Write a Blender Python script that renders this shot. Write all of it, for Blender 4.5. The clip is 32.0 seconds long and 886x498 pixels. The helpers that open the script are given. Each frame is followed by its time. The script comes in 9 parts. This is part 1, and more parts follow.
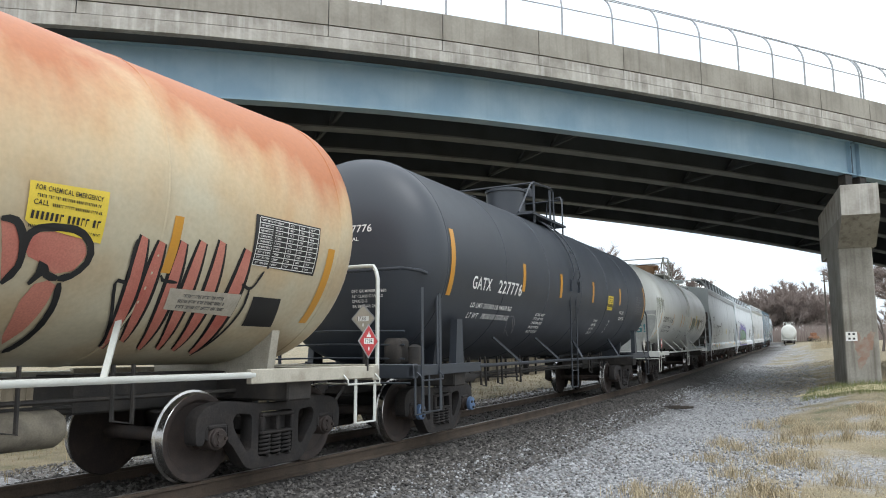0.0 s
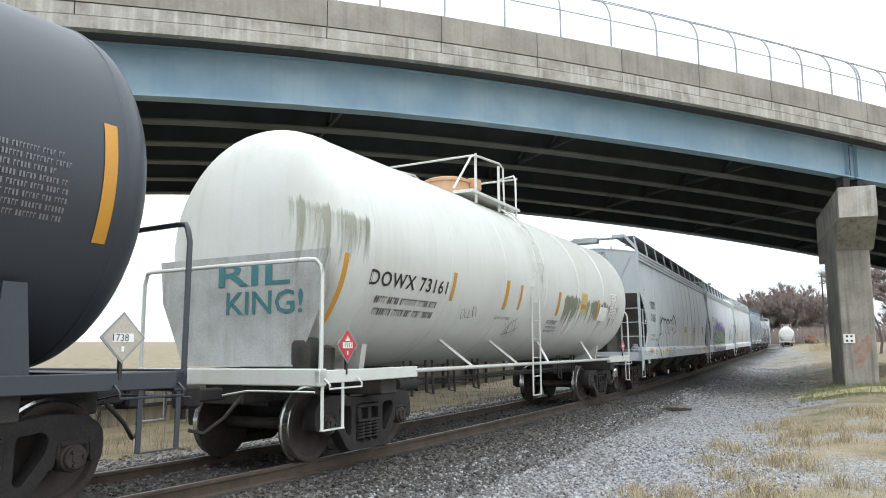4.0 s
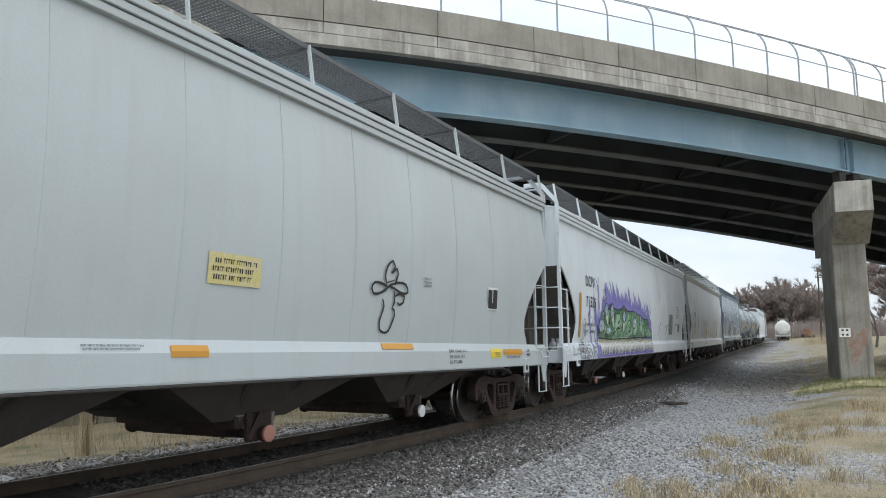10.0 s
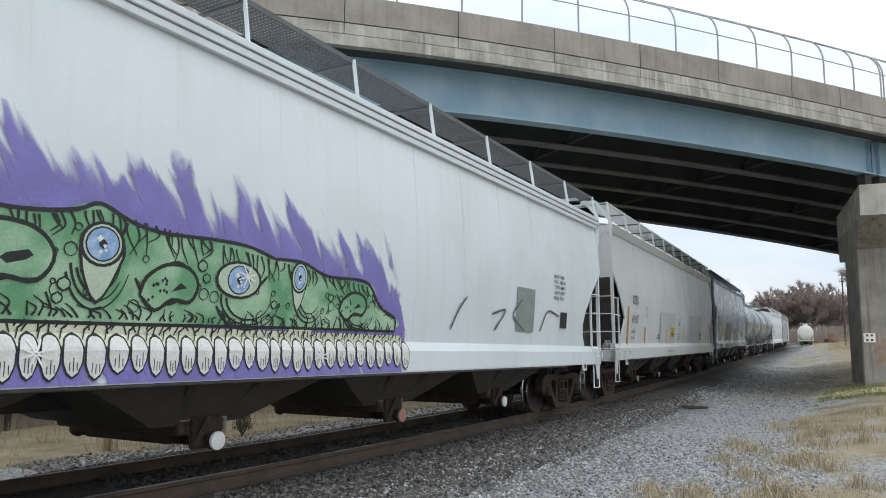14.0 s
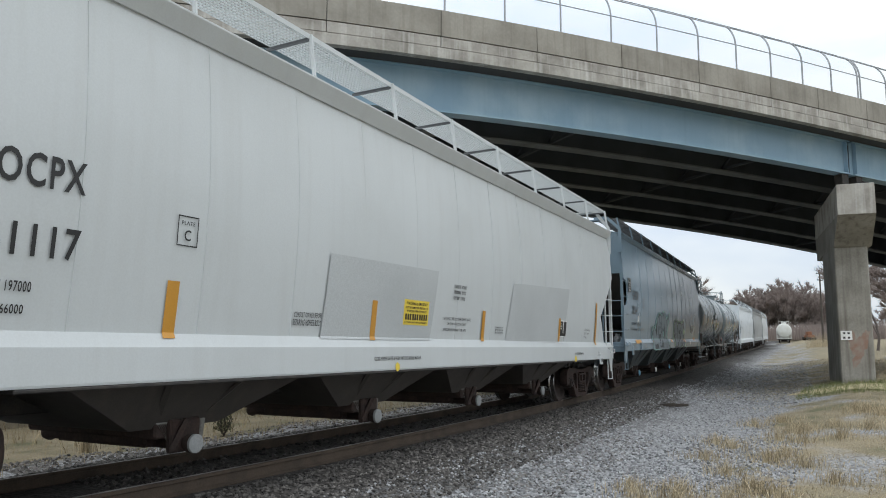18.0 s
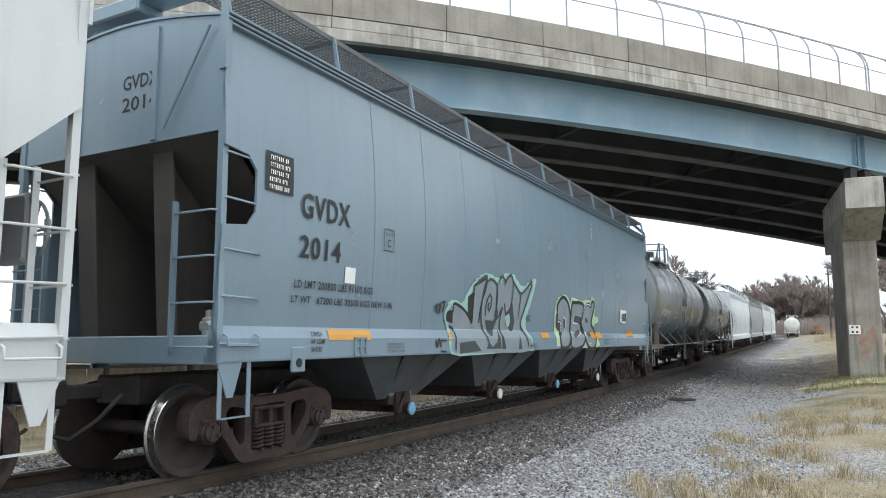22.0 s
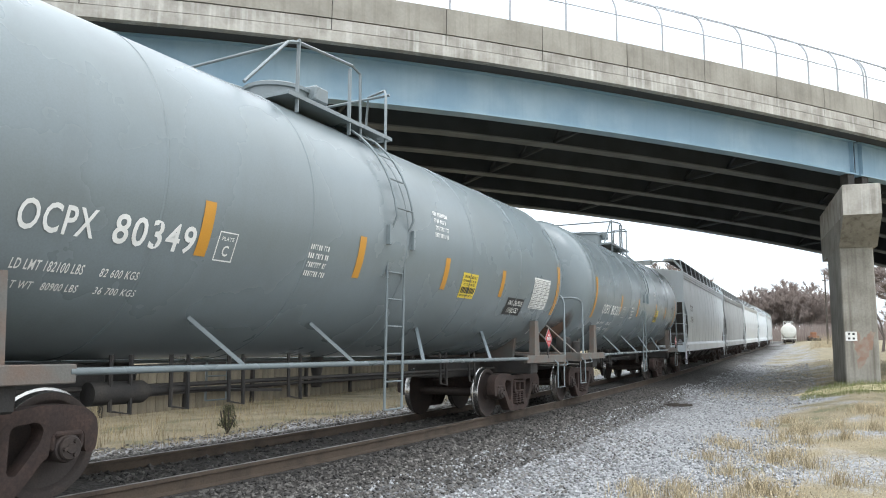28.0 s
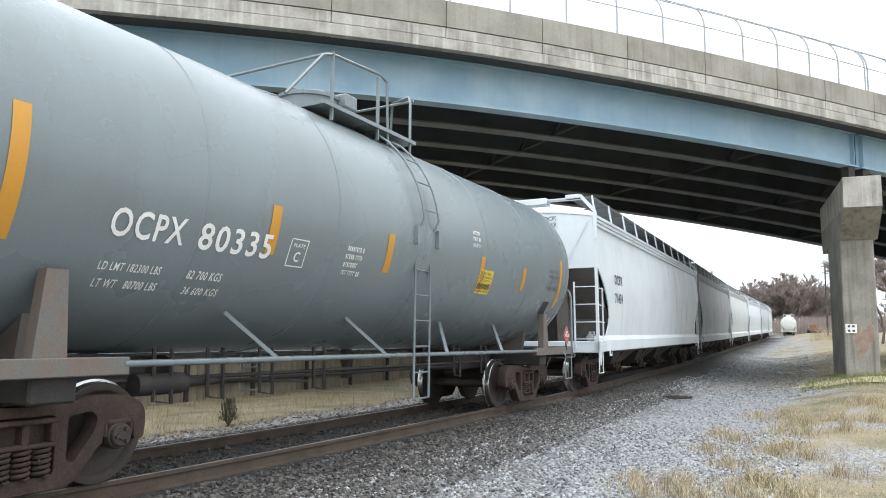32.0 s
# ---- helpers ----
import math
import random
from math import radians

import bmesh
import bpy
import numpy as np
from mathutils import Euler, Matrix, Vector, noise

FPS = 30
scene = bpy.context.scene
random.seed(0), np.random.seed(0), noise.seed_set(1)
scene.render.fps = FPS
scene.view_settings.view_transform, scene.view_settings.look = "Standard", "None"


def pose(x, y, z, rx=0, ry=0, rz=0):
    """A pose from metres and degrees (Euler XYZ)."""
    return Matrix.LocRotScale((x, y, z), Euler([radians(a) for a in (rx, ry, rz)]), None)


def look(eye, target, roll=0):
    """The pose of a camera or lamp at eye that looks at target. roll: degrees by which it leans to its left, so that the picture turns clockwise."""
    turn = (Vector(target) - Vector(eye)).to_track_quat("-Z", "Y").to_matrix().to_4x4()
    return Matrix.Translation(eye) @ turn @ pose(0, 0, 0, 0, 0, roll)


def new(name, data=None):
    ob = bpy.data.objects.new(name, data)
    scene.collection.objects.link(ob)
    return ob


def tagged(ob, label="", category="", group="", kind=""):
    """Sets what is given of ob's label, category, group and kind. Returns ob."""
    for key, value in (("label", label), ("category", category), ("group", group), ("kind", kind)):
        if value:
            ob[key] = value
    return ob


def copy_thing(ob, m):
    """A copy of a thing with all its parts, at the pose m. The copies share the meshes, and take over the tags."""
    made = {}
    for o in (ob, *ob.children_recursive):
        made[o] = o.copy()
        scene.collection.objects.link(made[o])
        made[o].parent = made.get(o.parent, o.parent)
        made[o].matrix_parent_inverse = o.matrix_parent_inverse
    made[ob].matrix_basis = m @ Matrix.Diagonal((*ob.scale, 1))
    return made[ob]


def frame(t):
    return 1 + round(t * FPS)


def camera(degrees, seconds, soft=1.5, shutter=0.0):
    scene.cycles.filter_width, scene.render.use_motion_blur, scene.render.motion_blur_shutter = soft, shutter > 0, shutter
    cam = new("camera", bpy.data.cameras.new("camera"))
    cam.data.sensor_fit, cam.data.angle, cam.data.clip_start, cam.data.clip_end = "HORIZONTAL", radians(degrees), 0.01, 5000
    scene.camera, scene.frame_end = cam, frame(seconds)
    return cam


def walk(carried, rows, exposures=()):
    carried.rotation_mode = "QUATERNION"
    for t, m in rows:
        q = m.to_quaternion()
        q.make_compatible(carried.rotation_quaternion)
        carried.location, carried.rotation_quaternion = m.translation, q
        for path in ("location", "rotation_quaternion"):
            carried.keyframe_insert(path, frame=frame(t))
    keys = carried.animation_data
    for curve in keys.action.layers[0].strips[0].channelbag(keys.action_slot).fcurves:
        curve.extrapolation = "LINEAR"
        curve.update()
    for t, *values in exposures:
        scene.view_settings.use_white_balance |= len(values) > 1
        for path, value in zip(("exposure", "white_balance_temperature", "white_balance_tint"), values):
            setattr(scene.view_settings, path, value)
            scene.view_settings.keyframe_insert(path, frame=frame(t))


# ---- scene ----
# The camera stands beside the track, held by a slightly unsteady stand; y runs along the track, away from it.
EYE = (0.0, 0.0, 1.454)
cam = camera(63.37, 32.0, soft=1.0, shutter=0.0)
# seconds, turn to the left of the track, tilt up, lean, in degrees
AIM = [
    (0, 30.53, 7.19, -0.10), (0.5, 30.55, 7.31, -0.20), (1, 30.62, 7.40, -0.21), (1.5, 30.82, 7.30, -0.21),
    (2, 30.65, 7.20, -0.15), (2.5, 30.53, 7.16, -0.14), (3, 30.51, 7.19, -0.27), (3.5, 30.46, 7.35, -0.15),
    (5.5, 30.27, 7.25, 0.09), (6, 30.27, 7.02, -0.04), (6.5, 30.18, 6.99, -0.17), (7, 30.25, 7.13, -0.15),
    (7.5, 30.39, 7.25, -0.23), (8, 30.42, 6.96, -0.18), (8.5, 30.35, 6.84, -0.14), (9, 30.26, 6.76, 0.01),
    (9.5, 30.22, 6.74, 0.01), (10, 30.14, 6.92, -0.17), (10.5, 30.25, 7.08, -0.10), (11, 30.21, 7.19, 0.04),
    (11.5, 30.29, 7.22, 0.22), (12, 30.25, 7.21, 0.51), (12.5, 30.64, 7.23, 0.50), (13, 31.10, 7.05, 0.44),
    (13.5, 31.49, 6.92, 0.12), (14, 31.66, 6.98, 0.45), (14.5, 31.41, 6.72, 0.42), (16.5, 30.37, 6.96, 0.51),
    (17, 30.17, 6.93, 0.58), (17.5, 30.23, 6.86, 0.42), (18, 30.27, 6.91, 0.27), (18.5, 30.19, 6.86, 0.33),
    (19, 30.20, 6.74, 0.41), (19.5, 30.15, 6.64, 0.31), (20, 30.07, 6.67, 0.27), (20.5, 30.19, 6.87, 0.40),
    (21, 30.67, 6.94, 0.22), (21.5, 30.85, 6.79, 0.15), (22, 30.78, 6.53, 0.13), (22.5, 30.97, 6.41, -0.30),
    (23, 31.09, 6.36, -0.22), (23.5, 30.91, 6.47, -0.25), (24, 30.76, 6.56, -0.05), (24.5, 30.69, 6.73, 0.12),
    (25, 30.81, 6.95, 0.26), (25.5, 30.86, 7.17, 0.32), (27.5, 30.87, 6.69, 0.25), (28, 30.60, 6.79, 0.59),
    (28.5, 30.49, 6.83, 0.55), (29, 30.54, 6.98, 0.84), (29.5, 30.62, 7.12, 0.80), (30, 30.67, 7.20, 0.78),
    (30.5, 30.58, 7.20, 1.09), (31, 30.56, 6.99, 0.77), (31.5, 30.68, 6.50, 0.28), (32, 30.61, 6.23, 0.51),
]


def aim(turn, tilt, lean):
    return pose(*EYE, 90 + tilt, 0, turn) @ pose(0, 0, 0, 0, 0, lean)


# the clip's camera opens up a little towards the end
walk(cam, [(t, aim(a, b, c)) for t, a, b, c in AIM], [(0.0, -0.02), (0.5, 0.13), (1.0, 0.38), (2.0, 0.53), (3.0, 0.43), (3.5, 0.31), (5.5, -0.33), (9.0, -0.31), (14.0, -0.39), (18.0, -0.47), (20.5, -0.44), (22.0, 0.03), (23.0, 0.10), (25.0, 0.18), (28.0, 0.35), (32.0, 0.35)])

# ---- world and sun: a bright, mostly overcast day ----
SUN_AZ, SUN_EL = radians(150), radians(60)   # azimuth clockwise from +y
world = bpy.data.worlds.new("overcast_sky")
scene.world = world
world.use_nodes = True
wn, wl = world.node_tree.nodes, world.node_tree.links
wn.clear()
w_out = wn.new("ShaderNodeOutputWorld")
w_sky = wn.new("ShaderNodeTexSky")
w_sky.sky_type, w_sky.sun_disc = "NISHITA", False
w_sky.sun_elevation, w_sky.sun_rotation = SUN_EL, SUN_AZ
w_sky_bg = wn.new("ShaderNodeBackground")
w_sky_bg.inputs["Strength"].default_value = 0.10
wl.new(w_sky.outputs[0], w_sky_bg.inputs["Color"])
w_co = wn.new("ShaderNodeTexCoord")
w_map = wn.new("ShaderNodeMapping")
w_map.inputs["Scale"].default_value = (1.0, 1.0, 3.2)
w_map.inputs["Location"].default_value = (0.3, 0.1, 0.4)
wl.new(w_co.outputs["Generated"], w_map.inputs[0])
w_noise = wn.new("ShaderNodeTexNoise")
w_noise.inputs["Scale"].default_value, w_noise.inputs["Detail"].default_value = 2.6, 7
w_noise.inputs["Roughness"].default_value = 0.55
wl.new(w_map.outputs[0], w_noise.inputs["Vector"])
w_ramp = wn.new("ShaderNodeValToRGB")
w_ramp.color_ramp.elements[0].position, w_ramp.color_ramp.elements[0].color = 0.34, (0.72, 0.81, 0.92, 1)
w_ramp.color_ramp.elements[1].position, w_ramp.color_ramp.elements[1].color = 0.56, (0.93, 0.98, 1.0, 1)
wl.new(w_noise.outputs["Fac"], w_ramp.inputs[0])
w_cloud = wn.new("ShaderNodeBackground")
w_sep = wn.new("ShaderNodeSeparateXYZ")
wl.new(w_co.outputs["Generated"], w_sep.inputs[0])
w_rise = wn.new("ShaderNodeMapRange")      # cloud brightens from the horizon to the zenith
w_rise.inputs[3].default_value, w_rise.inputs[4].default_value = 1.36, 2.8
wl.new(w_sep.outputs[2], w_rise.inputs[0])
wl.new(w_rise.outputs[0], w_cloud.inputs["Strength"])
wl.new(w_ramp.outputs[0], w_cloud.inputs["Color"])
w_mix = wn.new("ShaderNodeMixShader")
w_mix.inputs[0].default_value = 0.85
wl.new(w_sky_bg.outputs[0], w_mix.inputs[1])
wl.new(w_cloud.outputs[0], w_mix.inputs[2])
wl.new(w_mix.outputs[0], w_out.inputs[0])

sun = new("sun", bpy.data.lights.new("sun", "SUN"))
sun.data.energy, sun.data.angle, sun.data.color = 1.1, radians(28), (0.97, 0.985, 1.0)
sun.matrix_world = look((math.sin(SUN_AZ) * math.cos(SUN_EL) * 80, math.cos(SUN_AZ) * math.cos(SUN_EL) * 80, math.sin(SUN_EL) * 80), (0, 0, 0))


# ---- materials ----
def material(name, color, rough=0.6, metal=0.0, spots=None, scale=3.0, amount=0.35, grain=0.12, grain_scale=60.0, bump=0.15,
             streak=0.0, streak_color=(0.12, 0.10, 0.08), stretch=(1, 1, 1), per_object=0.0, gloss_var=0.1, lo=0.42, hi=0.68):
    """A worn surface: a base colour, large patches of a second colour, fine grain, vertical run-off streaks and fine relief."""
    m = bpy.data.materials.new(name)
    m.use_nodes = True
    n, l = m.node_tree.nodes, m.node_tree.links
    b = n["Principled BSDF"]
    co = n.new("ShaderNodeTexCoord")
    mp = n.new("ShaderNodeMapping")
    mp.inputs["Scale"].default_value = stretch
    l.new(co.outputs["Object"], mp.inputs[0])
    big = n.new("ShaderNodeTexNoise")
    big.inputs["Scale"].default_value, big.inputs["Detail"].default_value = scale, 5
    l.new(mp.outputs[0], big.inputs["Vector"])
    rng = n.new("ShaderNodeMapRange")
    rng.inputs[1].default_value, rng.inputs[2].default_value, rng.inputs[4].default_value = lo, hi, amount
    l.new(big.outputs["Fac"], rng.inputs[0])
    mix = n.new("ShaderNodeMix")
    mix.data_type = "RGBA"
    mix.inputs[6].default_value = (*color, 1)
    second = spots or tuple(c * 0.72 for c in color)
    mix.inputs[7].default_value = (*second, 1)
    l.new(rng.outputs[0], mix.inputs[0])
    last = mix.outputs[2]
    if streak:
        sm = n.new("ShaderNodeMapping")
        sm.inputs["Scale"].default_value = (5, 5, 0.22)
        l.new(co.outputs["Object"], sm.inputs[0])
        sn = n.new("ShaderNodeTexNoise")
        sn.inputs["Scale"].default_value, sn.inputs["Detail"].default_value = 1.3, 4
        l.new(sm.outputs[0], sn.inputs["Vector"])
        sr = n.new("ShaderNodeMapRange")
        sr.inputs[1].default_value, sr.inputs[2].default_value, sr.inputs[4].default_value = 0.5, 0.8, streak
        l.new(sn.outputs["Fac"], sr.inputs[0])
        s2 = n.new("ShaderNodeMix")
        s2.data_type = "RGBA"
        s2.inputs[7].default_value = (*streak_color, 1)
        l.new(sr.outputs[0], s2.inputs[0])
        l.new(last, s2.inputs[6])
        last = s2.outputs[2]
    fine = n.new("ShaderNodeTexNoise")
    fine.inputs["Scale"].default_value, fine.inputs["Detail"].default_value = grain_scale, 3
    l.new(co.outputs["Object"], fine.inputs["Vector"])
    hsv = n.new("ShaderNodeHueSaturation")
    l.new(last, hsv.inputs["Color"])
    vr = n.new("ShaderNodeMapRange")
    vr.inputs[1].default_value, vr.inputs[2].default_value = 0.3, 0.7
    vr.inputs[3].default_value, vr.inputs[4].default_value = 1 - grain, 1 + grain
    l.new(fine.outputs["Fac"], vr.inputs[0])
    value = vr.outputs[0]
    if per_object:
        oi = n.new("ShaderNodeObjectInfo")
        orr = n.new("ShaderNodeMapRange")
        orr.inputs[3].default_value, orr.inputs[4].default_value = 1 - per_object, 1 + per_object
        l.new(oi.outputs["Random"], orr.inputs[0])
        mul = n.new("ShaderNodeMath")
        mul.operation = "MULTIPLY"
        l.new(value, mul.inputs[0])
        l.new(orr.outputs[0], mul.inputs[1])
        value = mul.outputs[0]
    l.new(value, hsv.inputs["Value"])
    l.new(hsv.outputs[0], b.inputs["Base Color"])
    rr = n.new("ShaderNodeMapRange")
    rr.inputs[3].default_value, rr.inputs[4].default_value = max(0.03, rough - gloss_var), min(1, rough + gloss_var)
    l.new(big.outputs["Fac"], rr.inputs[0])
    l.new(rr.outputs[0], b.inputs["Roughness"])
    b.inputs["Metallic"].default_value = metal
    if bump:
        bp = n.new("ShaderNodeBump")
        bp.inputs["Strength"].default_value, bp.inputs["Distance"].default_value = bump, 0.01
        l.new(fine.outputs["Fac"], bp.inputs["Height"])
        l.new(bp.outputs[0], b.inputs["Normal"])
    return m


def island_material(name, a, b_, rough=0.9):
    """Loose pieces whose colour varies from one to the next."""
    m = bpy.data.materials.new(name)
    m.use_nodes = True
    n, l = m.node_tree.nodes, m.node_tree.links
    g = n.new("ShaderNodeNewGeometry")
    r = n.new("ShaderNodeValToRGB")
    r.color_ramp.elements[0].color, r.color_ramp.elements[1].color = (*a, 1), (*b_, 1)
    l.new(g.outputs["Random Per Island"], r.inputs[0])
    l.new(r.outputs[0], n["Principled BSDF"].inputs["Base Color"])
    n["Principled BSDF"].inputs["Roughness"].default_value = rough
    return m


M_CONCRETE = material("weathered_concrete", (0.32, 0.30, 0.26), 0.9, spots=(0.19, 0.175, 0.15), scale=0.8, amount=0.75, grain=0.06, grain_scale=14, streak=0.55, streak_color=(0.13, 0.115, 0.095))
M_CONCRETE_PALE = material("pale_leached_concrete", (0.38, 0.36, 0.325), 0.92, spots=(0.21, 0.195, 0.17), scale=1.6, amount=0.85, grain=0.07, grain_scale=14, streak=0.7, streak_color=(0.62, 0.61, 0.58))
M_GIRDER = material("blue_girder_paint", (0.225, 0.35, 0.45), 0.55, spots=(0.33, 0.45, 0.53), scale=0.75, amount=0.9, grain=0.04, streak=0.25, streak_color=(0.16, 0.27, 0.34))
# The next three colours have the bridge's shade painted in, least on the flanges.
M_FLANGE_IN = material("half_lit_flange_paint", (0.15, 0.16, 0.165), 0.8, spots=(0.07, 0.075, 0.08), scale=0.8, amount=0.7)
M_GIRDER_IN = material("shaded_blue_beam_paint", (0.05, 0.06, 0.07), 0.8, spots=(0.03, 0.035, 0.04), scale=0.8, amount=0.7, grain=0.06)
M_DECK_UNDER = material("shade_dark_concrete", (0.06, 0.06, 0.06), 0.95, scale=1.2, amount=0.6)
M_GALV = material("galvanised_steel", (0.33, 0.34, 0.35), 0.5, 0.6, grain=0.08)
M_STEEL_DARK = material("grimy_black_steel", (0.022, 0.020, 0.019), 0.75, spots=(0.05, 0.042, 0.036), scale=5, amount=0.8, grain=0.25)
M_TRUCK = material("rust_brown_cast_steel", (0.033, 0.021, 0.018), 0.85, spots=(0.068, 0.041, 0.033), scale=5, amount=0.7, grain=0.25, grain_scale=40, bump=0.3)
M_TRUCK_DARK = material("oily_dark_cast_steel", (0.016, 0.014, 0.014), 0.8, spots=(0.036, 0.029, 0.026), scale=5, amount=0.7, grain=0.25, grain_scale=40, bump=0.3)
M_WHEEL = material("rusty_wheel_steel", (0.034, 0.025, 0.022), 0.75, spots=(0.066, 0.046, 0.038), scale=7, amount=0.6, grain=0.2)
M_TREAD = material("polished_tread_steel", (0.45, 0.44, 0.43), 0.22, 0.95, grain=0.05, bump=0.03)
M_RAIL = material("rusty_rail_steel", (0.078, 0.056, 0.04), 0.85, spots=(0.04, 0.03, 0.024), scale=3, amount=0.7, grain=0.2)
M_RAILTOP = material("worn_rail_head", (0.19, 0.17, 0.155), 0.5, 0.6, grain=0.06, bump=0.03)
M_TIE = material("oil_dark_tie_wood", (0.05, 0.042, 0.036), 0.95, spots=(0.09, 0.075, 0.06), scale=4, amount=0.7, grain=0.3, per_object=0.25)
M_REFLECT = material("amber_reflective_tape", (0.54, 0.255, 0.03), 0.35, spots=(0.50, 0.25, 0.04), scale=6, amount=0.4, grain=0.04, bump=0)
M_YELLOW = material("yellow_placard_film", (0.75, 0.56, 0.06), 0.45, grain=0.05, bump=0)
M_WHITE = material("white_paint", (0.78, 0.78, 0.76), 0.5, spots=(0.6, 0.59, 0.56), scale=5, amount=0.5, grain=0.03)
M_BLACKPAINT = material("black_paint", (0.014, 0.014, 0.015), 0.5, grain=0.1, bump=0)
M_REDSIGN = material("red_placard_film", (0.45, 0.035, 0.04), 0.45, grain=0.05, bump=0)
M_BRUSH = material("thin_faded_spray", (0.10, 0.10, 0.105), 0.6, grain=0.2, bump=0)


# ---- mesh building ----
class Build:
    """Collects vertices and faces of one mesh."""

    def __init__(self):
        self.v, self.f = [], []

    def add(self, verts, faces):
        k = len(self.v)
        self.v += [tuple(p) for p in verts]
        self.f += [tuple(i + k for i in q) for q in faces]
        return self

    def box(self, x0, x1, y0, y1, z0, z1):
        v = [(x, y, z) for x in (x0, x1) for y in (y0, y1) for z in (z0, z1)]
        return self.add(v, [(0, 1, 3, 2), (4, 6, 7, 5), (0, 4, 5, 1), (2, 3, 7, 6), (0, 2, 6, 4), (1, 5, 7, 3)])

    def cbox(self, x0, x1, y0, y1, z0, z1, c=0.01):
        """A box with chamfered edges along y, and along its ends."""
        sec = [(x0 + c, z0), (x1 - c, z0), (x1, z0 + c), (x1, z1 - c), (x1 - c, z1), (x0 + c, z1), (x0, z1 - c), (x0, z0 + c)]
        cx_, cz_ = (x0 + x1) / 2, (z0 + z1) / 2
        kx, kz = 1 - 2 * c / (x1 - x0), 1 - 2 * c / (z1 - z0)
        ins = [(cx_ + (x - cx_) * kx, cz_ + (z - cz_) * kz) for x, z in sec]
        rings = [(ins, y0), (sec, y0 + c), (sec, y1 - c), (ins, y1)]
        return self.loft([[(x, y, z) for x, z in r] for r, y in rings])

    def loft(self, rings, cap=True, closed=True):
        n = len(rings[0])
        v = [p for r in rings for p in r]
        f = []
        for i in range(len(rings) - 1):
            for j in range(n if closed else n - 1):
                a, b = i * n + j, i * n + (j + 1) % n
                f.append((a, a + n, b + n, b))
        if cap:
            f.append(tuple(range(n)))
            f.append(tuple(reversed(range((len(rings) - 1) * n, len(rings) * n))))
        return self.add(v, f)

    def rod(self, pts, r, n=8, cap=True):
        """A round bar along a line of points."""
        P = [Vector(p) for p in pts]
        rings = []
        for i, p in enumerate(P):
            d = (P[min(i + 1, len(P) - 1)] - P[max(i - 1, 0)]).normalized()
            a = d.orthogonal() if i == 0 else last - d * last.dot(d)
            a.normalize()
            last = a
            b = d.cross(a)
            rings.append([p + (a * math.cos(q) + b * math.sin(q)) * r for q in [2 * math.pi * j / n for j in range(n)]])
        return self.loft(rings, cap)

    def bar(self, p, q, w, h, up=(0, 0, 1)):
        """A straight bar of rectangular section."""
        p, q, up = Vector(p), Vector(q), Vector(up)
        d = (q - p).normalized()
        if abs(d.dot(up)) > 0.98:
            up = Vector((1, 0, 0))
        a = d.cross(up).normalized()
        b = a.cross(d)
        ring = [a * (sx * w / 2) + b * (sz * h / 2) for sx, sz in ((-1, -1), (1, -1), (1, 1), (-1, 1))]
        return self.loft([[p + o for o in ring], [q + o for o in ring]])

    def plate(self, outline, axis, lo, hi):
        """A flat outline, extruded along an axis from lo to hi. The outline is in the two other axes, in order."""
        def at(a, b, c):
            return {"x": (c, a, b), "y": (a, c, b), "z": (a, b, c)}[axis]
        return self.loft([[at(a, b, lo) for a, b in outline], [at(a, b, hi) for a, b in outline]])

    def turn(self, profile, n=28, axis="x", origin=(0, 0, 0)):
        """A solid of revolution: profile of (along, radius)."""
        rings = []
        for s, r in profile:
            ring = []
            for j in range(n):
                a = 2 * math.pi * j / n
                c, d = r * math.cos(a), r * math.sin(a)
                p = {"x": (s, c, d), "y": (c, s, d), "z": (c, d, s)}[axis]
                ring.append((p[0] + origin[0], p[1] + origin[1], p[2] + origin[2]))
            rings.append(ring)
        return self.loft(rings)

    def mesh(self, name, mat, smooth=0.0):
        me = bpy.data.meshes.new(name)
        me.from_pydata(self.v, [], self.f)
        bm = bmesh.new()
        bm.from_mesh(me)
        bmesh.ops.recalc_face_normals(bm, faces=bm.faces)
        bm.to_mesh(me)
        bm.free()
        for m in mat if isinstance(mat, (list, tuple)) else [mat]:
            me.materials.append(m)
        if smooth:
            me.shade_smooth()
            me.set_sharp_from_angle(angle=radians(smooth))
        return me


def part(name, b, mat, parent, label="", smooth=0.0, at=None):
    """Links one mesh object under a thing or a part."""
    ob = new(name, b.mesh(name, mat, smooth) if isinstance(b, Build) else b)
    ob.parent = parent
    if at is not None:
        ob.matrix_basis = at if isinstance(at, Matrix) else Matrix.Translation(at)
    if label:
        ob["label"] = label
    return ob


def thing(name, label, category, group="", m=None, b=None, mat=None, kind="", smooth=0.0):
    ob = new(name, b.mesh(name, mat, smooth) if b else None)
    if m is not None:
        ob.matrix_basis = m
    return tagged(ob, label, category, group, kind)


# ---- the line of the track: near y = 0 it runs straight away, far off it swings to the left ----
KNOT_Y = [-40, 0, 5, 10, 16, 25, 40, 65, 100, 135, 170, 220, 290]
KNOT_X = [-6.2, -6.855, -6.914, -7.076, -7.333, -7.864, -9.008, -10.952, -13.2, -15.9, -20.5, -33, -62]
KNOT_Z = [0.1, 0.08, -0.017, -0.089, -0.132, -0.159, -0.186, -0.121, 0.05, 0.25, 0.4, 0.5, 0.6]
CANT = radians(0.8)


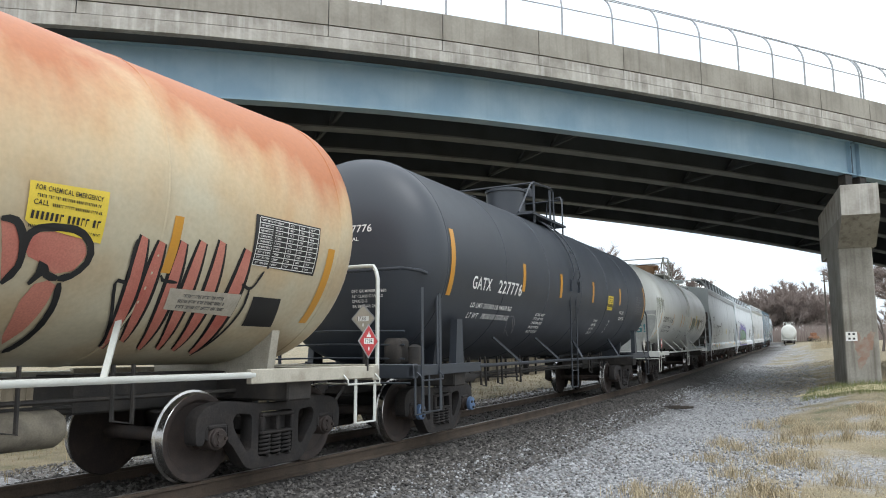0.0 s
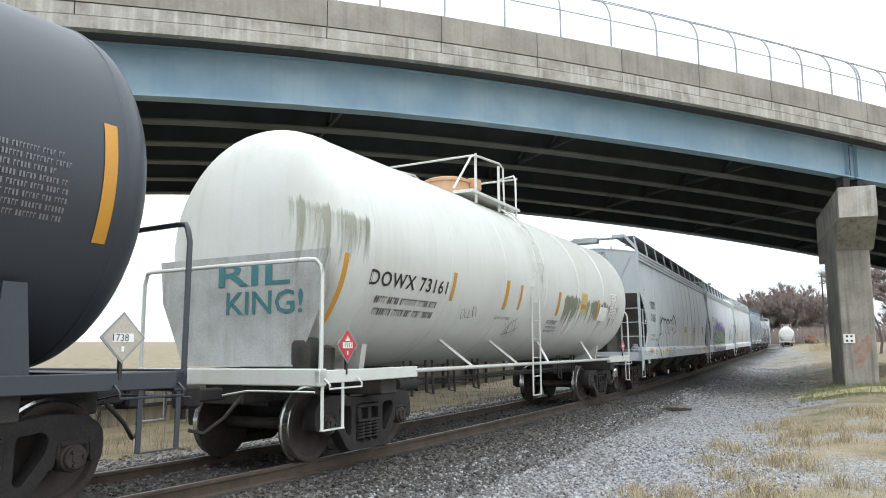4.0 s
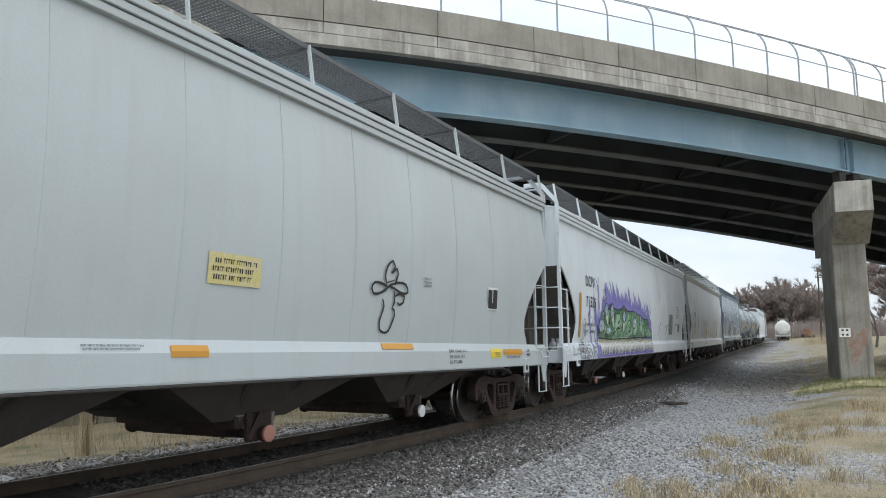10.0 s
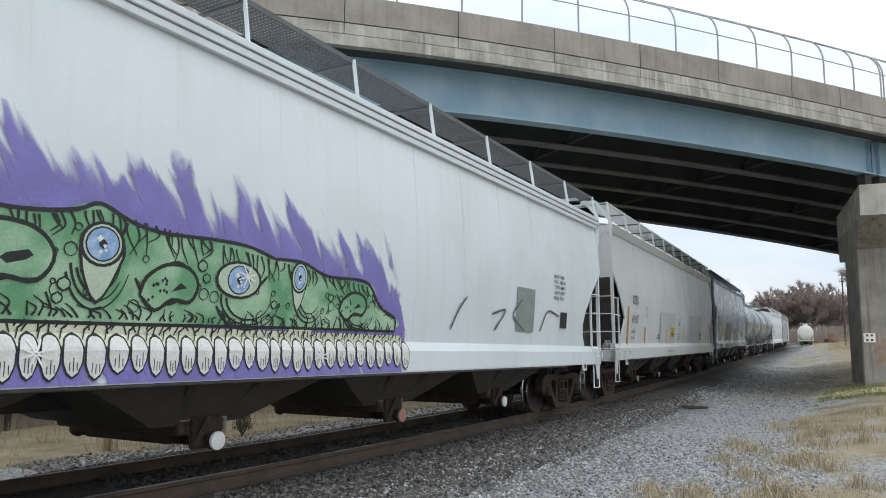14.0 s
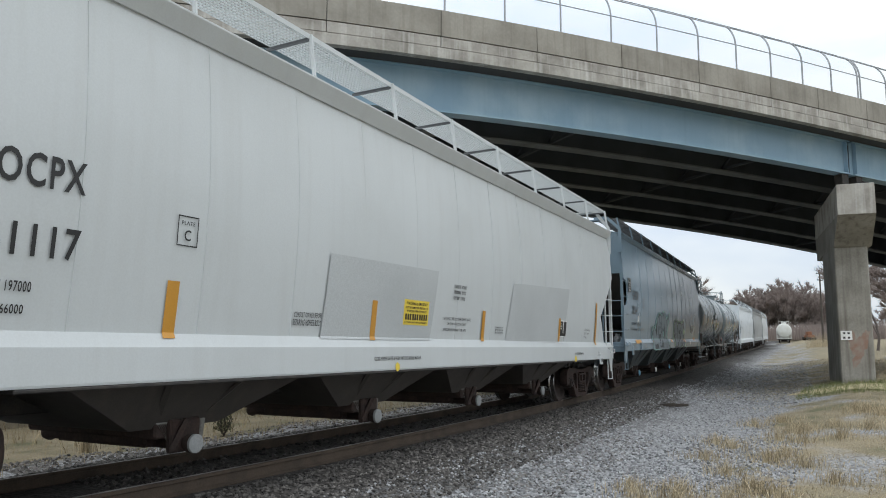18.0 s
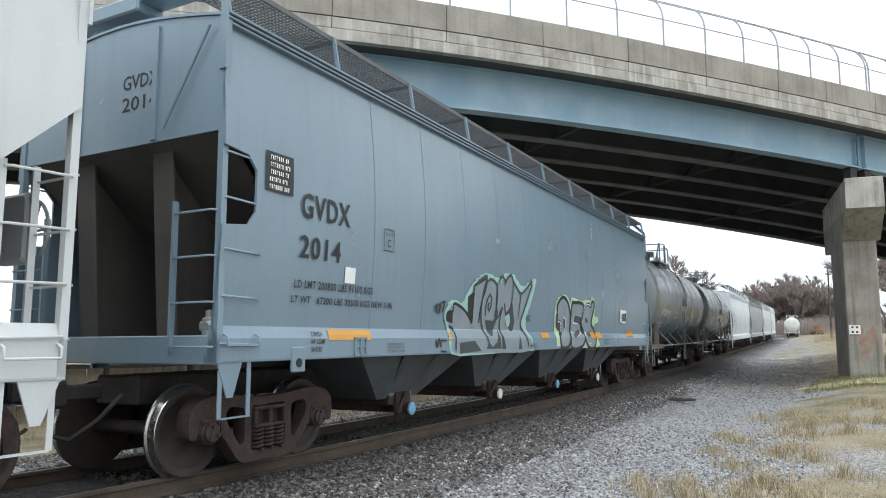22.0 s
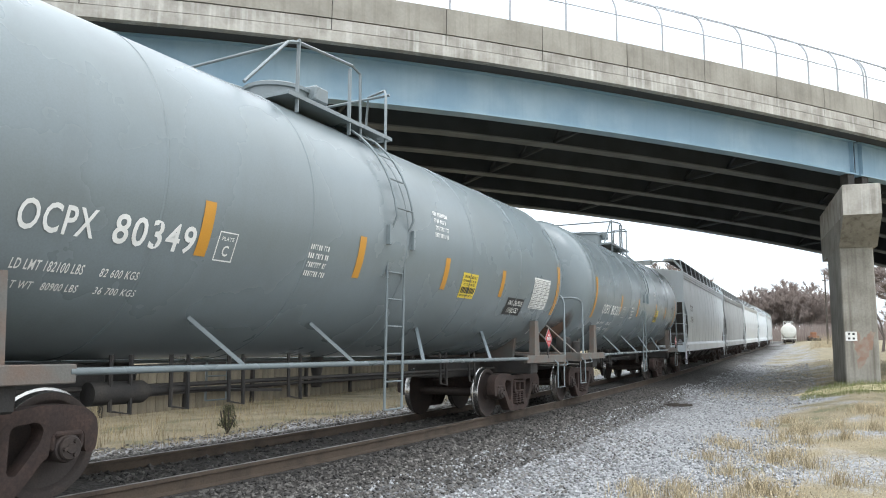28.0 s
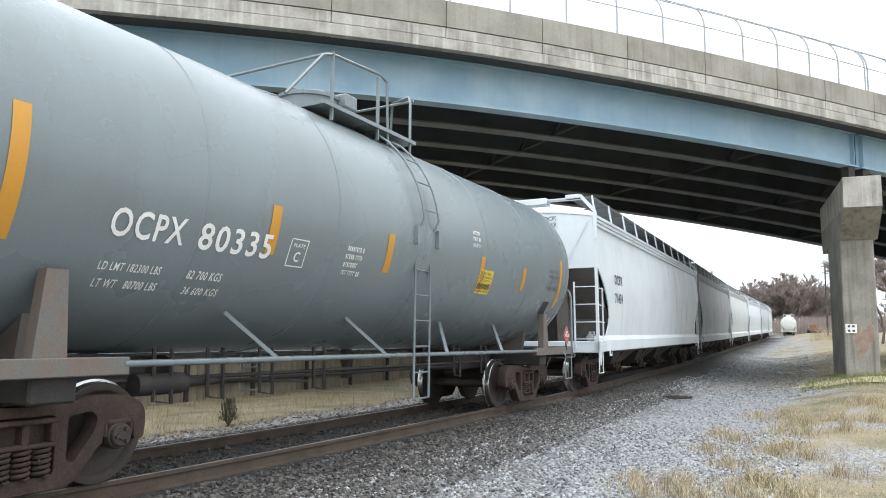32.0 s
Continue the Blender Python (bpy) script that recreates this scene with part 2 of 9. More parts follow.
def natural_spline(xs, ys):
    n, h = len(xs), np.diff(xs)
    a, b = np.zeros((n, n)), np.zeros(n)
    a[0, 0] = a[-1, -1] = 1
    for i in range(1, n - 1):
        a[i, i - 1:i + 2] = h[i - 1], 2 * (h[i - 1] + h[i]), h[i]
        b[i] = 6 * ((ys[i + 1] - ys[i]) / h[i] - (ys[i] - ys[i - 1]) / h[i - 1])
    k = np.linalg.solve(a, b)

    def at(x):
        i = int(min(max(np.searchsorted(xs, x) - 1, 0), n - 2))
        p, q, d = xs[i + 1] - x, x - xs[i], h[i]
        return float((k[i] * p ** 3 + k[i + 1] * q ** 3) / (6 * d) + (ys[i] / d - k[i] * d / 6) * p + (ys[i + 1] / d - k[i + 1] * d / 6) * q)
    return at


track_x, track_z = natural_spline(KNOT_Y, KNOT_X), natural_spline(KNOT_Y, KNOT_Z)


def on_track(s, lat=0.0, z=0.0):
    """A point beside and above the middle of the track at s metres along it."""
    dx = (track_x(s + 0.2) - track_x(s - 0.2)) / 0.4
    l = lat * math.cos(CANT) - z * math.sin(CANT)
    return Vector((track_x(s) + l, s - l * dx, lat * math.sin(CANT) + z * math.cos(CANT) + track_z(s)))


def smoothstep(a, b, x):
    t = min(max((x - a) / (b - a), 0), 1)
    return t * t * (3 - 2 * t)


def ground_z(x, y):
    """Height of the ground: a low ballast bed, a gravel strip, and a grassy rise to the right."""
    yy = min(max(y, -40), 290)
    d = x - track_x(yy)
    zt = track_z(yy)
    base = zt - 0.15 - 0.33 * smoothstep(1.35, 3.3, abs(d))
    base += 0.55 * smoothstep(4.6, 8.2, d) * smoothstep(8, 28, y) + 0.5 * smoothstep(6, 40, d) * smoothstep(20, 60, y)
    base += 0.35 * smoothstep(60, 140, y) * smoothstep(3, 12, abs(d))
    base -= 0.12 * smoothstep(4, 9, -d)
    wob = noise.noise(Vector((x * 0.35, y * 0.35, 0.0))) * 0.05 + noise.noise(Vector((x * 1.3, y * 1.3, 3.0))) * 0.02
    return base + wob * smoothstep(1.4, 2.4, abs(d))


# ---- ground: one sheet to the horizon ----
def axis_steps(fine, far):
    out = list(fine)
    step = fine[-1] - fine[-2]
    while out[-1] < far:
        step *= 1.35
        out.append(out[-1] + step)
    return out


gx_right = axis_steps([-16 + 0.3 * i for i in range(90)], 1500)
gx_left = axis_steps([16 + 0.5 * i for i in range(8)], 1500)
gxs = [-q for q in reversed(gx_left)][:-1] + gx_right
gys = [-1200, -500, -200, -90, -50, -30, -15, -8, -4] + axis_steps([-2 + 0.35 * i for i in range(140)], 1900)
gb = Build()
gv = [(x, y, ground_z(x, y) if -60 < y < 320 and abs(x) < 200 else ground_z(max(-200, min(200, x)), max(-60, min(320, y)))) for x in gxs for y in gys]
ny = len(gys)
gb.add(gv, [(i * ny + j, (i + 1) * ny + j, (i + 1) * ny + j + 1, i * ny + j + 1) for i in range(len(gxs) - 1) for j in range(ny - 1)])


def ground_material():
    """Grey crushed stone along the track, bleached grass and bare soil away from it, from the distance to the line."""
    m = bpy.data.materials.new("gravel_and_dry_grass")
    m.use_nodes = True
    n, l = m.node_tree.nodes, m.node_tree.links
    b = n["Principled BSDF"]
    b.inputs["Roughness"].default_value = 0.95
    co = n.new("ShaderNodeTexCoord")
    at = n.new("ShaderNodeAttribute")
    at.attribute_name = "gravel"
    patch = n.new("ShaderNodeTexNoise")
    patch.inputs["Scale"].default_value, patch.inputs["Detail"].default_value = 0.55, 6
    l.new(co.outputs["Object"], patch.inputs["Vector"])
    add = n.new("ShaderNodeMath")
    add.operation = "ADD"
    l.new(at.outputs["Fac"], add.inputs[0])
    l.new(patch.outputs["Fac"], add.inputs[1])
    edge = n.new("ShaderNodeMapRange")
    edge.inputs[1].default_value, edge.inputs[2].default_value = 0.93, 1.07
    l.new(add.outputs[0], edge.inputs[0])
    cells = n.new("ShaderNodeTexVoronoi")
    cells.inputs["Scale"].default_value = 24
    l.new(co.outputs["Object"], cells.inputs["Vector"])
    stone = n.new("ShaderNodeValToRGB")
    for pos, c in ((0.0, (0.085, 0.085, 0.086)), (1.0, (0.41, 0.41, 0.415))):
        e = stone.color_ramp.elements[int(pos)]
        e.position, e.color = pos, (*c, 1)
    l.new(cells.outputs["Color"], stone.inputs[0])
    tint = n.new("ShaderNodeTexNoise")
    tint.inputs["Scale"].default_value, tint.inputs["Detail"].default_value = 1.1, 5
    l.new(co.outputs["Object"], tint.inputs["Vector"])
    grass = n.new("ShaderNodeValToRGB")
    els = grass.color_ramp.elements
    els[0].position, els[0].color = 0.30, (0.13, 0.125, 0.07, 1)
    els[1].position, els[1].color = 0.72, (0.30, 0.247, 0.163, 1)
    mid = els.new(0.45)
    mid.color = (0.215, 0.18, 0.115, 1)
    l.new(tint.outputs["Fac"], grass.inputs[0])
    mix = n.new("ShaderNodeMix")
    mix.data_type = "RGBA"
    l.new(edge.outputs[0], mix.inputs[0])
    l.new(grass.outputs[0], mix.inputs[6])
    l.new(stone.outputs[0], mix.inputs[7])
    # oil stain and the train's shade, multiplied into the ballast colour
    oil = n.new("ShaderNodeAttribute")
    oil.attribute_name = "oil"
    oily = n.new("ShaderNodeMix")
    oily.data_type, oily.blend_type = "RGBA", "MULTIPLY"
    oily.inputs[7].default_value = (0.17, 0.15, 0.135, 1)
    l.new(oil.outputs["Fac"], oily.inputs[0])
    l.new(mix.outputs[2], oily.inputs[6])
    fine = n.new("ShaderNodeTexNoise")
    fine.inputs["Scale"].default_value, fine.inputs["Detail"].default_value = 35, 4
    l.new(co.outputs["Object"], fine.inputs["Vector"])
    hsv = n.new("ShaderNodeHueSaturation")
    vr = n.new("ShaderNodeMapRange")
    vr.inputs[1].default_value, vr.inputs[2].default_value, vr.inputs[3].default_value, vr.inputs[4].default_value = 0.3, 0.7, 0.7, 1.3
    l.new(fine.outputs["Fac"], vr.inputs[0])
    l.new(vr.outputs[0], hsv.inputs["Value"])
    l.new(oily.outputs[2], hsv.inputs["Color"])
    l.new(hsv.outputs[0], b.inputs["Base Color"])
    bp = n.new("ShaderNodeBump")
    bp.inputs["Strength"].default_value, bp.inputs["Distance"].default_value = 0.8, 0.03
    l.new(cells.outputs["Distance"], bp.inputs["Height"])
    l.new(bp.outputs[0], b.inputs["Normal"])
    return m


ground = new("ground", gb.mesh("ground", ground_material(), 60))
attr = ground.data.attributes.new("gravel", "FLOAT", "POINT")


def gravel_amount(x, y):
    d = x - track_x(min(max(y, -40), 290))
    f = smoothstep(38, 62, y)
    right = 1 - smoothstep(3.2 - 1.2 * f, 6.0 - 2.2 * f, d) * (0.60 + 0.40 * smoothstep(6.5, 10, d))
    left = 1 - smoothstep(3.4, 4.6, -d)
    return 0.15 + 0.85 * min(right, left)


attr.data.foreach_set("value", [gravel_amount(v[0], v[1]) for v in gv])


def oil_and_shade(x, y):
    """Oil and rust dust on the ballast, plus painted shade under the train."""
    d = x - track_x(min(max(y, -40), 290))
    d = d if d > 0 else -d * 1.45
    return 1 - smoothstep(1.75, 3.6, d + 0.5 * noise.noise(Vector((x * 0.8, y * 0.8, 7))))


ground.data.attributes.new("oil", "FLOAT", "POINT").data.foreach_set("value", [oil_and_shade(v[0], v[1]) for v in gv])
tagged(ground, "grey crushed-stone strip with bleached dry grass and bare soil", "ground", kind="structure")

# ---- track: rails and ties ----
track = thing("railway_track", "worn steel rails on oil-dark wooden ties in grey ballast", "railway track", kind="structure")
RAIL_SEC = [(-0.07, -0.17), (0.07, -0.17), (0.07, -0.155), (0.012, -0.135), (0.012, -0.045), (0.036, -0.035), (0.036, -0.006), (0.028, 0.0),
            (-0.028, 0.0), (-0.036, -0.006), (-0.036, -0.035), (-0.012, -0.045), (-0.012, -0.135), (-0.07, -0.155)]
rail_ys = [-40, -20, -8] + [-4 + 1.5 * i for i in range(40)] + [60 + 6 * i for i in range(36)]
for side in (1, -1):
    rb = Build()
    rb.loft([[on_track(s, side * 0.753 + a, c) for a, c in RAIL_SEC] for s in rail_ys])
    part("rail", rb, M_RAIL, track, smooth=40)
    hb = Build()
    hb.loft([[on_track(s, side * 0.753 + a, c) for a, c in ((-0.024, 0.0008), (0.024, 0.0008), (0.024, 0.002), (-0.024, 0.002))] for s in rail_ys])
    part("rail_head", hb, M_RAILTOP, track, "shiny worn running surface")
tie_mesh = Build().cbox(-1.3, 1.3, -0.115, 0.115, -0.37, -0.172, 0.015).mesh("tie", M_TIE)
for i in range(230):
    s = -8 + 0.55 * i
    o = new("tie", tie_mesh)
    o.parent = track
    dx = (track_x(s + 0.2) - track_x(s - 0.2)) / 0.4
    o.matrix_basis = Matrix.Translation(on_track(s, random.uniform(-0.03, 0.03), random.uniform(-0.008, 0.004))) @ pose(0, 0, 0, 0, 0, -math.degrees(math.atan(dx)) + random.uniform(-1, 1))

# ---- the road bridge: blue plate girders, concrete deck edge and wall, a curved screen fence ----
BR_O = Vector((-0.62, 29.8, 0.0))          # outer girder over the pier
BR_A = radians(53.2)
BD, BN = Vector((math.cos(BR_A), math.sin(BR_A), 0)), Vector((-math.sin(BR_A), math.cos(BR_A), 0))
BZ = 7.5                                    # underside of the girders over the pier


def crest(u):
    """The deck arches slightly, highest over the track."""
    d = u + 12.5
    return 0.28 - 0.0018 * d * d if d > 0 else 0.28 - 0.0036 * min(-d, 15) ** 2 - 0.05 * max(-d - 15, 0)


def bridge(u, w, z):
    """u along the bridge from the pier, w inwards from the outer girder, z above the girder's underside."""
    return BR_O + BD * u + BN * w + Vector((0, 0, BZ + crest(u) + z))


BR_U = [-70 + 2.5 * i for i in range(57)]
overpass = thing("road_bridge", "concrete road bridge on weathered blue steel girders", "bridge", kind="structure")


def bridge_strip(name, sec, mat, label="", us=BR_U, smooth=0.0):
    b = Build()
    b.loft([[bridge(u, w, z) for w, z in sec] for u in us])
    return part(name, b, mat, overpass, label, smooth)


bridge_strip("outer_girder_web", [(-0.012, 0.05), (0.012, 0.05), (0.012, 1.27), (-0.012, 1.27)], M_GIRDER, "faded blue plate girder with chalky patches", [u for u in BR_U if u <= 0.2] + [0.70])
bridge_strip("outer_girder_web", [(-0.012, 0.05), (0.012, 0.05), (0.012, 1.27), (-0.012, 1.27)], M_GIRDER, "", [0.82] + [u for u in BR_U if u > 1.0])
for us in ([u for u in BR_U if u <= 0.2] + [0.70], [0.82] + [u for u in BR_U if u > 1.0]):
    bridge_strip("bottom_flange", [(-0.22, 0.0), (0.22, 0.0), (0.22, 0.05), (-0.22, 0.05)], M_GIRDER, "", us)
    bridge_strip("top_flange", [(-0.18, 1.27), (0.18, 1.27), (0.18, 1.30), (-0.18, 1.30)], M_GIRDER, "", us)
BEAMS = [2.05, 4.4, 6.85, 9.6, 12.3]
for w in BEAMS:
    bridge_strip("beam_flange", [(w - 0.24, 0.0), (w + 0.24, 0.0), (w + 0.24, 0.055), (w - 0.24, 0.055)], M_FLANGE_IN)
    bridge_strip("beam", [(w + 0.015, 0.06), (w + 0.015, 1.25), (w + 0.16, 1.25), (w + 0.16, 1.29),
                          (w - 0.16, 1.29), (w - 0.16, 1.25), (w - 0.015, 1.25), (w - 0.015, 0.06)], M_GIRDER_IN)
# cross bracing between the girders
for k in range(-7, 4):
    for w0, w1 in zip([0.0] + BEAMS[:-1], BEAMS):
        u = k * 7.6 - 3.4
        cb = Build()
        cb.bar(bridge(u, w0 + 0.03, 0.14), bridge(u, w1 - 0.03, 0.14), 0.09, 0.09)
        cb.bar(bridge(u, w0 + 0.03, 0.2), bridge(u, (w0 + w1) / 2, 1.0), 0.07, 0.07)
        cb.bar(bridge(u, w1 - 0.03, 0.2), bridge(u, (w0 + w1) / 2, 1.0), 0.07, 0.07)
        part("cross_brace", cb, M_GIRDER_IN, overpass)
# stiffeners at the girder ends over the pier
for u in (0.52, 1.00):
    sb = Build()
    sb.loft([[bridge(u + a, w, z) for a, w in ((-0.012, -0.18), (0.012, -0.18), (0.012, -0.01), (-0.012, -0.01))] for z in (0.05, 1.27)])
    part("stiffener", sb, M_GIRDER, overpass)
bridge_strip("deck_slab", [(-0.88, 1.32), (13.2, 1.30), (13.2, 1.50), (-0.88, 1.50)], M_DECK_UNDER, "concrete deck underside, coloured dark for its shade")
bridge_strip("deck_edge", [(-0.93, 1.29), (-0.70, 1.29), (-0.70, 1.585), (-0.925, 1.585)], M_CONCRETE_PALE, "pale leached concrete deck edge with drips")
JOINTS = [-62 + 4.6 * i for i in range(9)] + [-19.4, -16.2, -13.16, -10.16, -7.12, -4.0, -1.75, 0.72, 3.2, 6, 10, 14, 20, 27, 34, 42, 50, 60, 70]
for a, b in zip(JOINTS, JOINTS[1:]):
    seg = [a + 0.012] + [u for u in BR_U if a + 0.3 < u < b - 0.3] + [b - 0.012]
    bridge_strip("kerb_band", [(-0.90, 1.61), (-0.55, 1.61), (-0.55, 1.895), (-0.90, 1.895)], M_CONCRETE_PALE, "", seg)
    bridge_strip("parapet_panel", [(-0.915, 1.92), (-0.60, 1.92), (-0.62, 2.66), (-0.64, 2.68), (-0.885, 2.68), (-0.905, 2.66)], M_CONCRETE, "", seg)
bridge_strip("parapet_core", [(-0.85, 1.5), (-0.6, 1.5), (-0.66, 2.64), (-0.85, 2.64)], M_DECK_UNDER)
bridge_strip("far_parapet", [(12.7, 1.5), (13.1, 1.5), (13.1, 2.67), (12.7, 2.67)], M_CONCRETE)


def fence_shape(k, n=10):
    """Height and inward reach along a bent screen post."""
    out = [(0.0, 0.0), (0.0, 0.95)]
    for i in range(1, n + 1):
        a = radians(68) * i / n
        out.append((1.15 * (1 - math.cos(a)), 0.95 + 1.15 * math.sin(a)))
    return out


POSTS = [-14.12 + (1.9 if i < 0 else 1.93 - 0.033 * i) * i for i in range(-16, 10)] + [0.72] + [0.78 + 1.35 * i for i in range(1, 30)]
SHAPE = fence_shape(0)
post_cores = []
for u in POSTS:
    pb = Build()
    pb.rod([bridge(u, -0.72 + a, 2.60 + c) for a, c in SHAPE], 0.030, 6)
    part("screen_post", pb, M_GALV, overpass, smooth=50)
for a, c in (SHAPE[0], (0.02, 1.0), SHAPE[7], SHAPE[-1]):
    fb = Build()
    fb.rod([bridge(u, -0.72 + a, 2.63 + c) for u in BR_U], 0.018, 6)
    part("screen_rail", fb, M_GALV, overpass, smooth=50)
mesh_mat = bpy.data.materials.new("fine_wire_mesh")
mesh_mat.use_nodes = True
_n, _l = mesh_mat.node_tree.nodes, mesh_mat.node_tree.links
_n["Principled BSDF"].inputs["Base Color"].default_value = (0.42, 0.46, 0.5, 1)
_n["Principled BSDF"].inputs["Roughness"].default_value = 0.6
_tr, _mx = _n.new("ShaderNodeBsdfTransparent"), _n.new("ShaderNodeMixShader")
_mx.inputs[0].default_value = 0.13
_l.new(_tr.outputs[0], _mx.inputs[1])
_l.new(_n["Principled BSDF"].outputs[0], _mx.inputs[2])
_l.new(_mx.outputs[0], _n["Material Output"].inputs[0])
wb = Build()
wb.loft([[bridge(u, -0.715 + a, 2.63 + c) for a, c in SHAPE] for u in BR_U], cap=False, closed=False)
part("wire_mesh", wb, mesh_mat, overpass, "fine wire screen mesh", 50)

# ---- pier ----
pier = thing("bridge_pier", "stained concrete hammerhead pier with faded red spray", "bridge pier", kind="structure")
M_PIER = material("rain_stained_concrete", (0.30, 0.285, 0.25), 0.92, spots=(0.19, 0.175, 0.15), scale=1.1, amount=0.7, grain=0.12, grain_scale=25, streak=0.8, streak_color=(0.10, 0.085, 0.07), lo=0.4, hi=0.62)
M_REDMIST = material("faded_red_spray", (0.27, 0.17, 0.13), 0.9, spots=(0.30, 0.27, 0.23), scale=3.5, amount=0.95, bump=0.1)
PIER_M = pose(-0.14, 29.45, 0.0, 0, 0, 8.5)
shaft = Build()
shaft.plate([(-0.65, 0.03), (-0.61, -0.02), (0.38, -0.02), (0.42, 0.03), (0.42, 3.4), (-0.65, 3.4)], "z", -0.6, 5.2)
part("shaft", shaft, M_PIER, pier, at=PIER_M)
for z0_, z1_, m_ in ((4.70, 5.66, M_PIER), (5.66, 6.72, M_CONCRETE_PALE)):
    cap = Build()
    lv_ = [(4.70, 0.60, -0.10, 5.2), (5.66, 0.58, -1.45, 5.6)] if z0_ < 5 else [(5.664, 0.58, -1.45, 5.6), (6.70, 0.575, -1.45, 5.6), (6.72, 0.555, -1.43, 5.58)]
    cap.loft([[(-0.06 + sx * w_, y, z) for sx, y in ((-1, a_), (1, a_), (1, b_), (-1, b_))] for z, w_, a_, b_ in lv_])
    part("haunch" if z0_ < 5 else "cap", cap, m_, pier, at=PIER_M)
for i in range(14):
    r_ = random.Random(i)
    x, z = r_.uniform(-0.35, 0.25), r_.uniform(0.5, 1.6)
    part("spray_patch", Build().plate([(x + r_.uniform(0.05, 0.16) * math.cos(a), z + r_.uniform(0.08, 0.3) * math.sin(a)) for a in [0.63 * k for k in range(10)]], "y", -0.026 - 0.0006 * i, -0.024), M_REDMIST, pier, at=PIER_M)
for w in (0.0, BEAMS[0]):
    for u in ((0.35, 1.1) if w == 0 else (2.9,)):
        p = bridge(u, w, -0.1)
        bb = Build().cbox(-0.17, 0.17, -0.17, 0.17, -0.75, 0.1, 0.015)
        part("bearing", bb, M_STEEL_DARK, pier, at=Matrix.Translation(p) @ pose(0, 0, 0, 0, 0, math.degrees(BR_A)))
plate = Build().box(-0.18, 0.18, -0.05, -0.04, 1.38, 1.70)
part("number_plate", plate, M_WHITE, pier, "small white plate with black bars", at=PIER_M @ pose(-0.42, 0, 0))
for dx, dz in ((-0.07, 0.08), (0.07, 0.08), (-0.07, -0.08), (0.07, -0.08)):
    part("plate_bar", Build().box(dx - 0.035, dx + 0.035, -0.054, -0.05, 1.54 + dz - 0.035, 1.54 + dz + 0.035), M_BLACKPAINT, pier, at=PIER_M @ pose(-0.42, 0, 0))
# concrete slope under the bridge's right end
slope = thing("slope_paving", "dark concrete slope paving under the bridge", "slope", kind="structure")
slb = Build()
slb.loft([[(x, y, z) for x, z in ((1.2, 0.1), (1.2, -0.4), (11, -0.4), (11, 5.2))] for y in (36.0, 62.0)])
part("slab", slb, M_CONCRETE, slope)

# ---- loose stone, grass and scrub ----
STONE = [(1, 0, 0), (-1, 0, 0), (0, 1, 0), (0, -1, 0), (0, 0, 1), (0, 0, -1)]
STONE_F = [(0, 2, 4), (2, 1, 4), (1, 3, 4), (3, 0, 4), (2, 0, 5), (1, 2, 5), (3, 1, 5), (0, 3, 5)]
M_STONE = island_material("crushed_grey_stone", (0.035, 0.031, 0.028), (0.24, 0.225, 0.21), 0.85)
# darker than the other stone, for oil and for the shade beneath the cars
M_BALLAST = island_material("oil_shade_ballast", (0.018, 0.016, 0.015), (0.13, 0.12, 0.11), 0.85)
M_STONE_NEAR = island_material("bluish_crushed_stone", (0.085, 0.085, 0.088), (0.44, 0.445, 0.455), 0.85)
M_STRAW = island_material("bleached_dry_grass", (0.17, 0.135, 0.08), (0.58, 0.48, 0.32), 0.9)
M_STRAW_DULL = island_material("dull_dry_grass", (0.13, 0.10, 0.055), (0.40, 0.32, 0.19), 0.9)
M_GREENISH = island_material("winter_green_grass", (0.07, 0.10, 0.03), (0.24, 0.25, 0.10), 0.9)
rng = np.random.default_rng(7)


def stones(name, label, mat, count, place, size):
    v, f = [], []
    for _ in range(count):
        x, y = place()
        r = size * rng.uniform(0.55, 1.5)
        z = ground_z(x, y) + r * 0.25
        a = Euler(rng.uniform(0, 6.28, 3)).to_matrix()
        k = len(v)
        for p in STONE:
            q = a @ (Vector(p) * r * rng.uniform(0.7, 1.25))
            v.append((x + q.x, y + q.y, z + q.z * 0.75))
        f += [tuple(i + k for i in t) for t in STONE_F]
    me = bpy.data.meshes.new(name)
    me.from_pydata(v, [], f)
    me.materials.append(mat)
    return tagged(new(name, me), label, "gravel", kind="stuff")


def strip_place(d0, d1, y0, y1, power=1.6):
    def place():
        y = y0 + (y1 - y0) * rng.uniform() ** power
        return track_x(y) + rng.uniform(d0, d1), y
    return place


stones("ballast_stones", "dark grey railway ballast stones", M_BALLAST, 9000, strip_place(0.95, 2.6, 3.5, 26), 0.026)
stones("ballast_stones", "ballast between the rails, dark from oil and painted shade", M_BALLAST, 4500, strip_place(-2.7, 0.6, 5, 24), 0.027)
stones("ballast_stones", "grey ballast shoulder beyond the rails", M_STONE, 6000, strip_place(-4.4, -1.5, 6, 30), 0.028)
stones("gravel_stones", "loose bluish-grey crushed stone beside the track", M_STONE_NEAR, 13000, strip_place(1.9, 5.6, 4, 30), 0.020)
stones("gravel_stones", "coarse pale crushed stone in the foreground", M_STONE_NEAR, 7000, strip_place(2.6, 6.2, 5, 16, 1.1), 0.026)
stones("gravel_stones", "dark grey crushed stone in the foreground", M_STONE, 6000, strip_place(1.6, 3.6, 4, 15), 0.020)
stones("gravel_stones", "worn grey crushed stone under the bridge", M_STONE_NEAR, 7000, strip_place(2.2, 6.5, 24, 60, 1.2), 0.032)


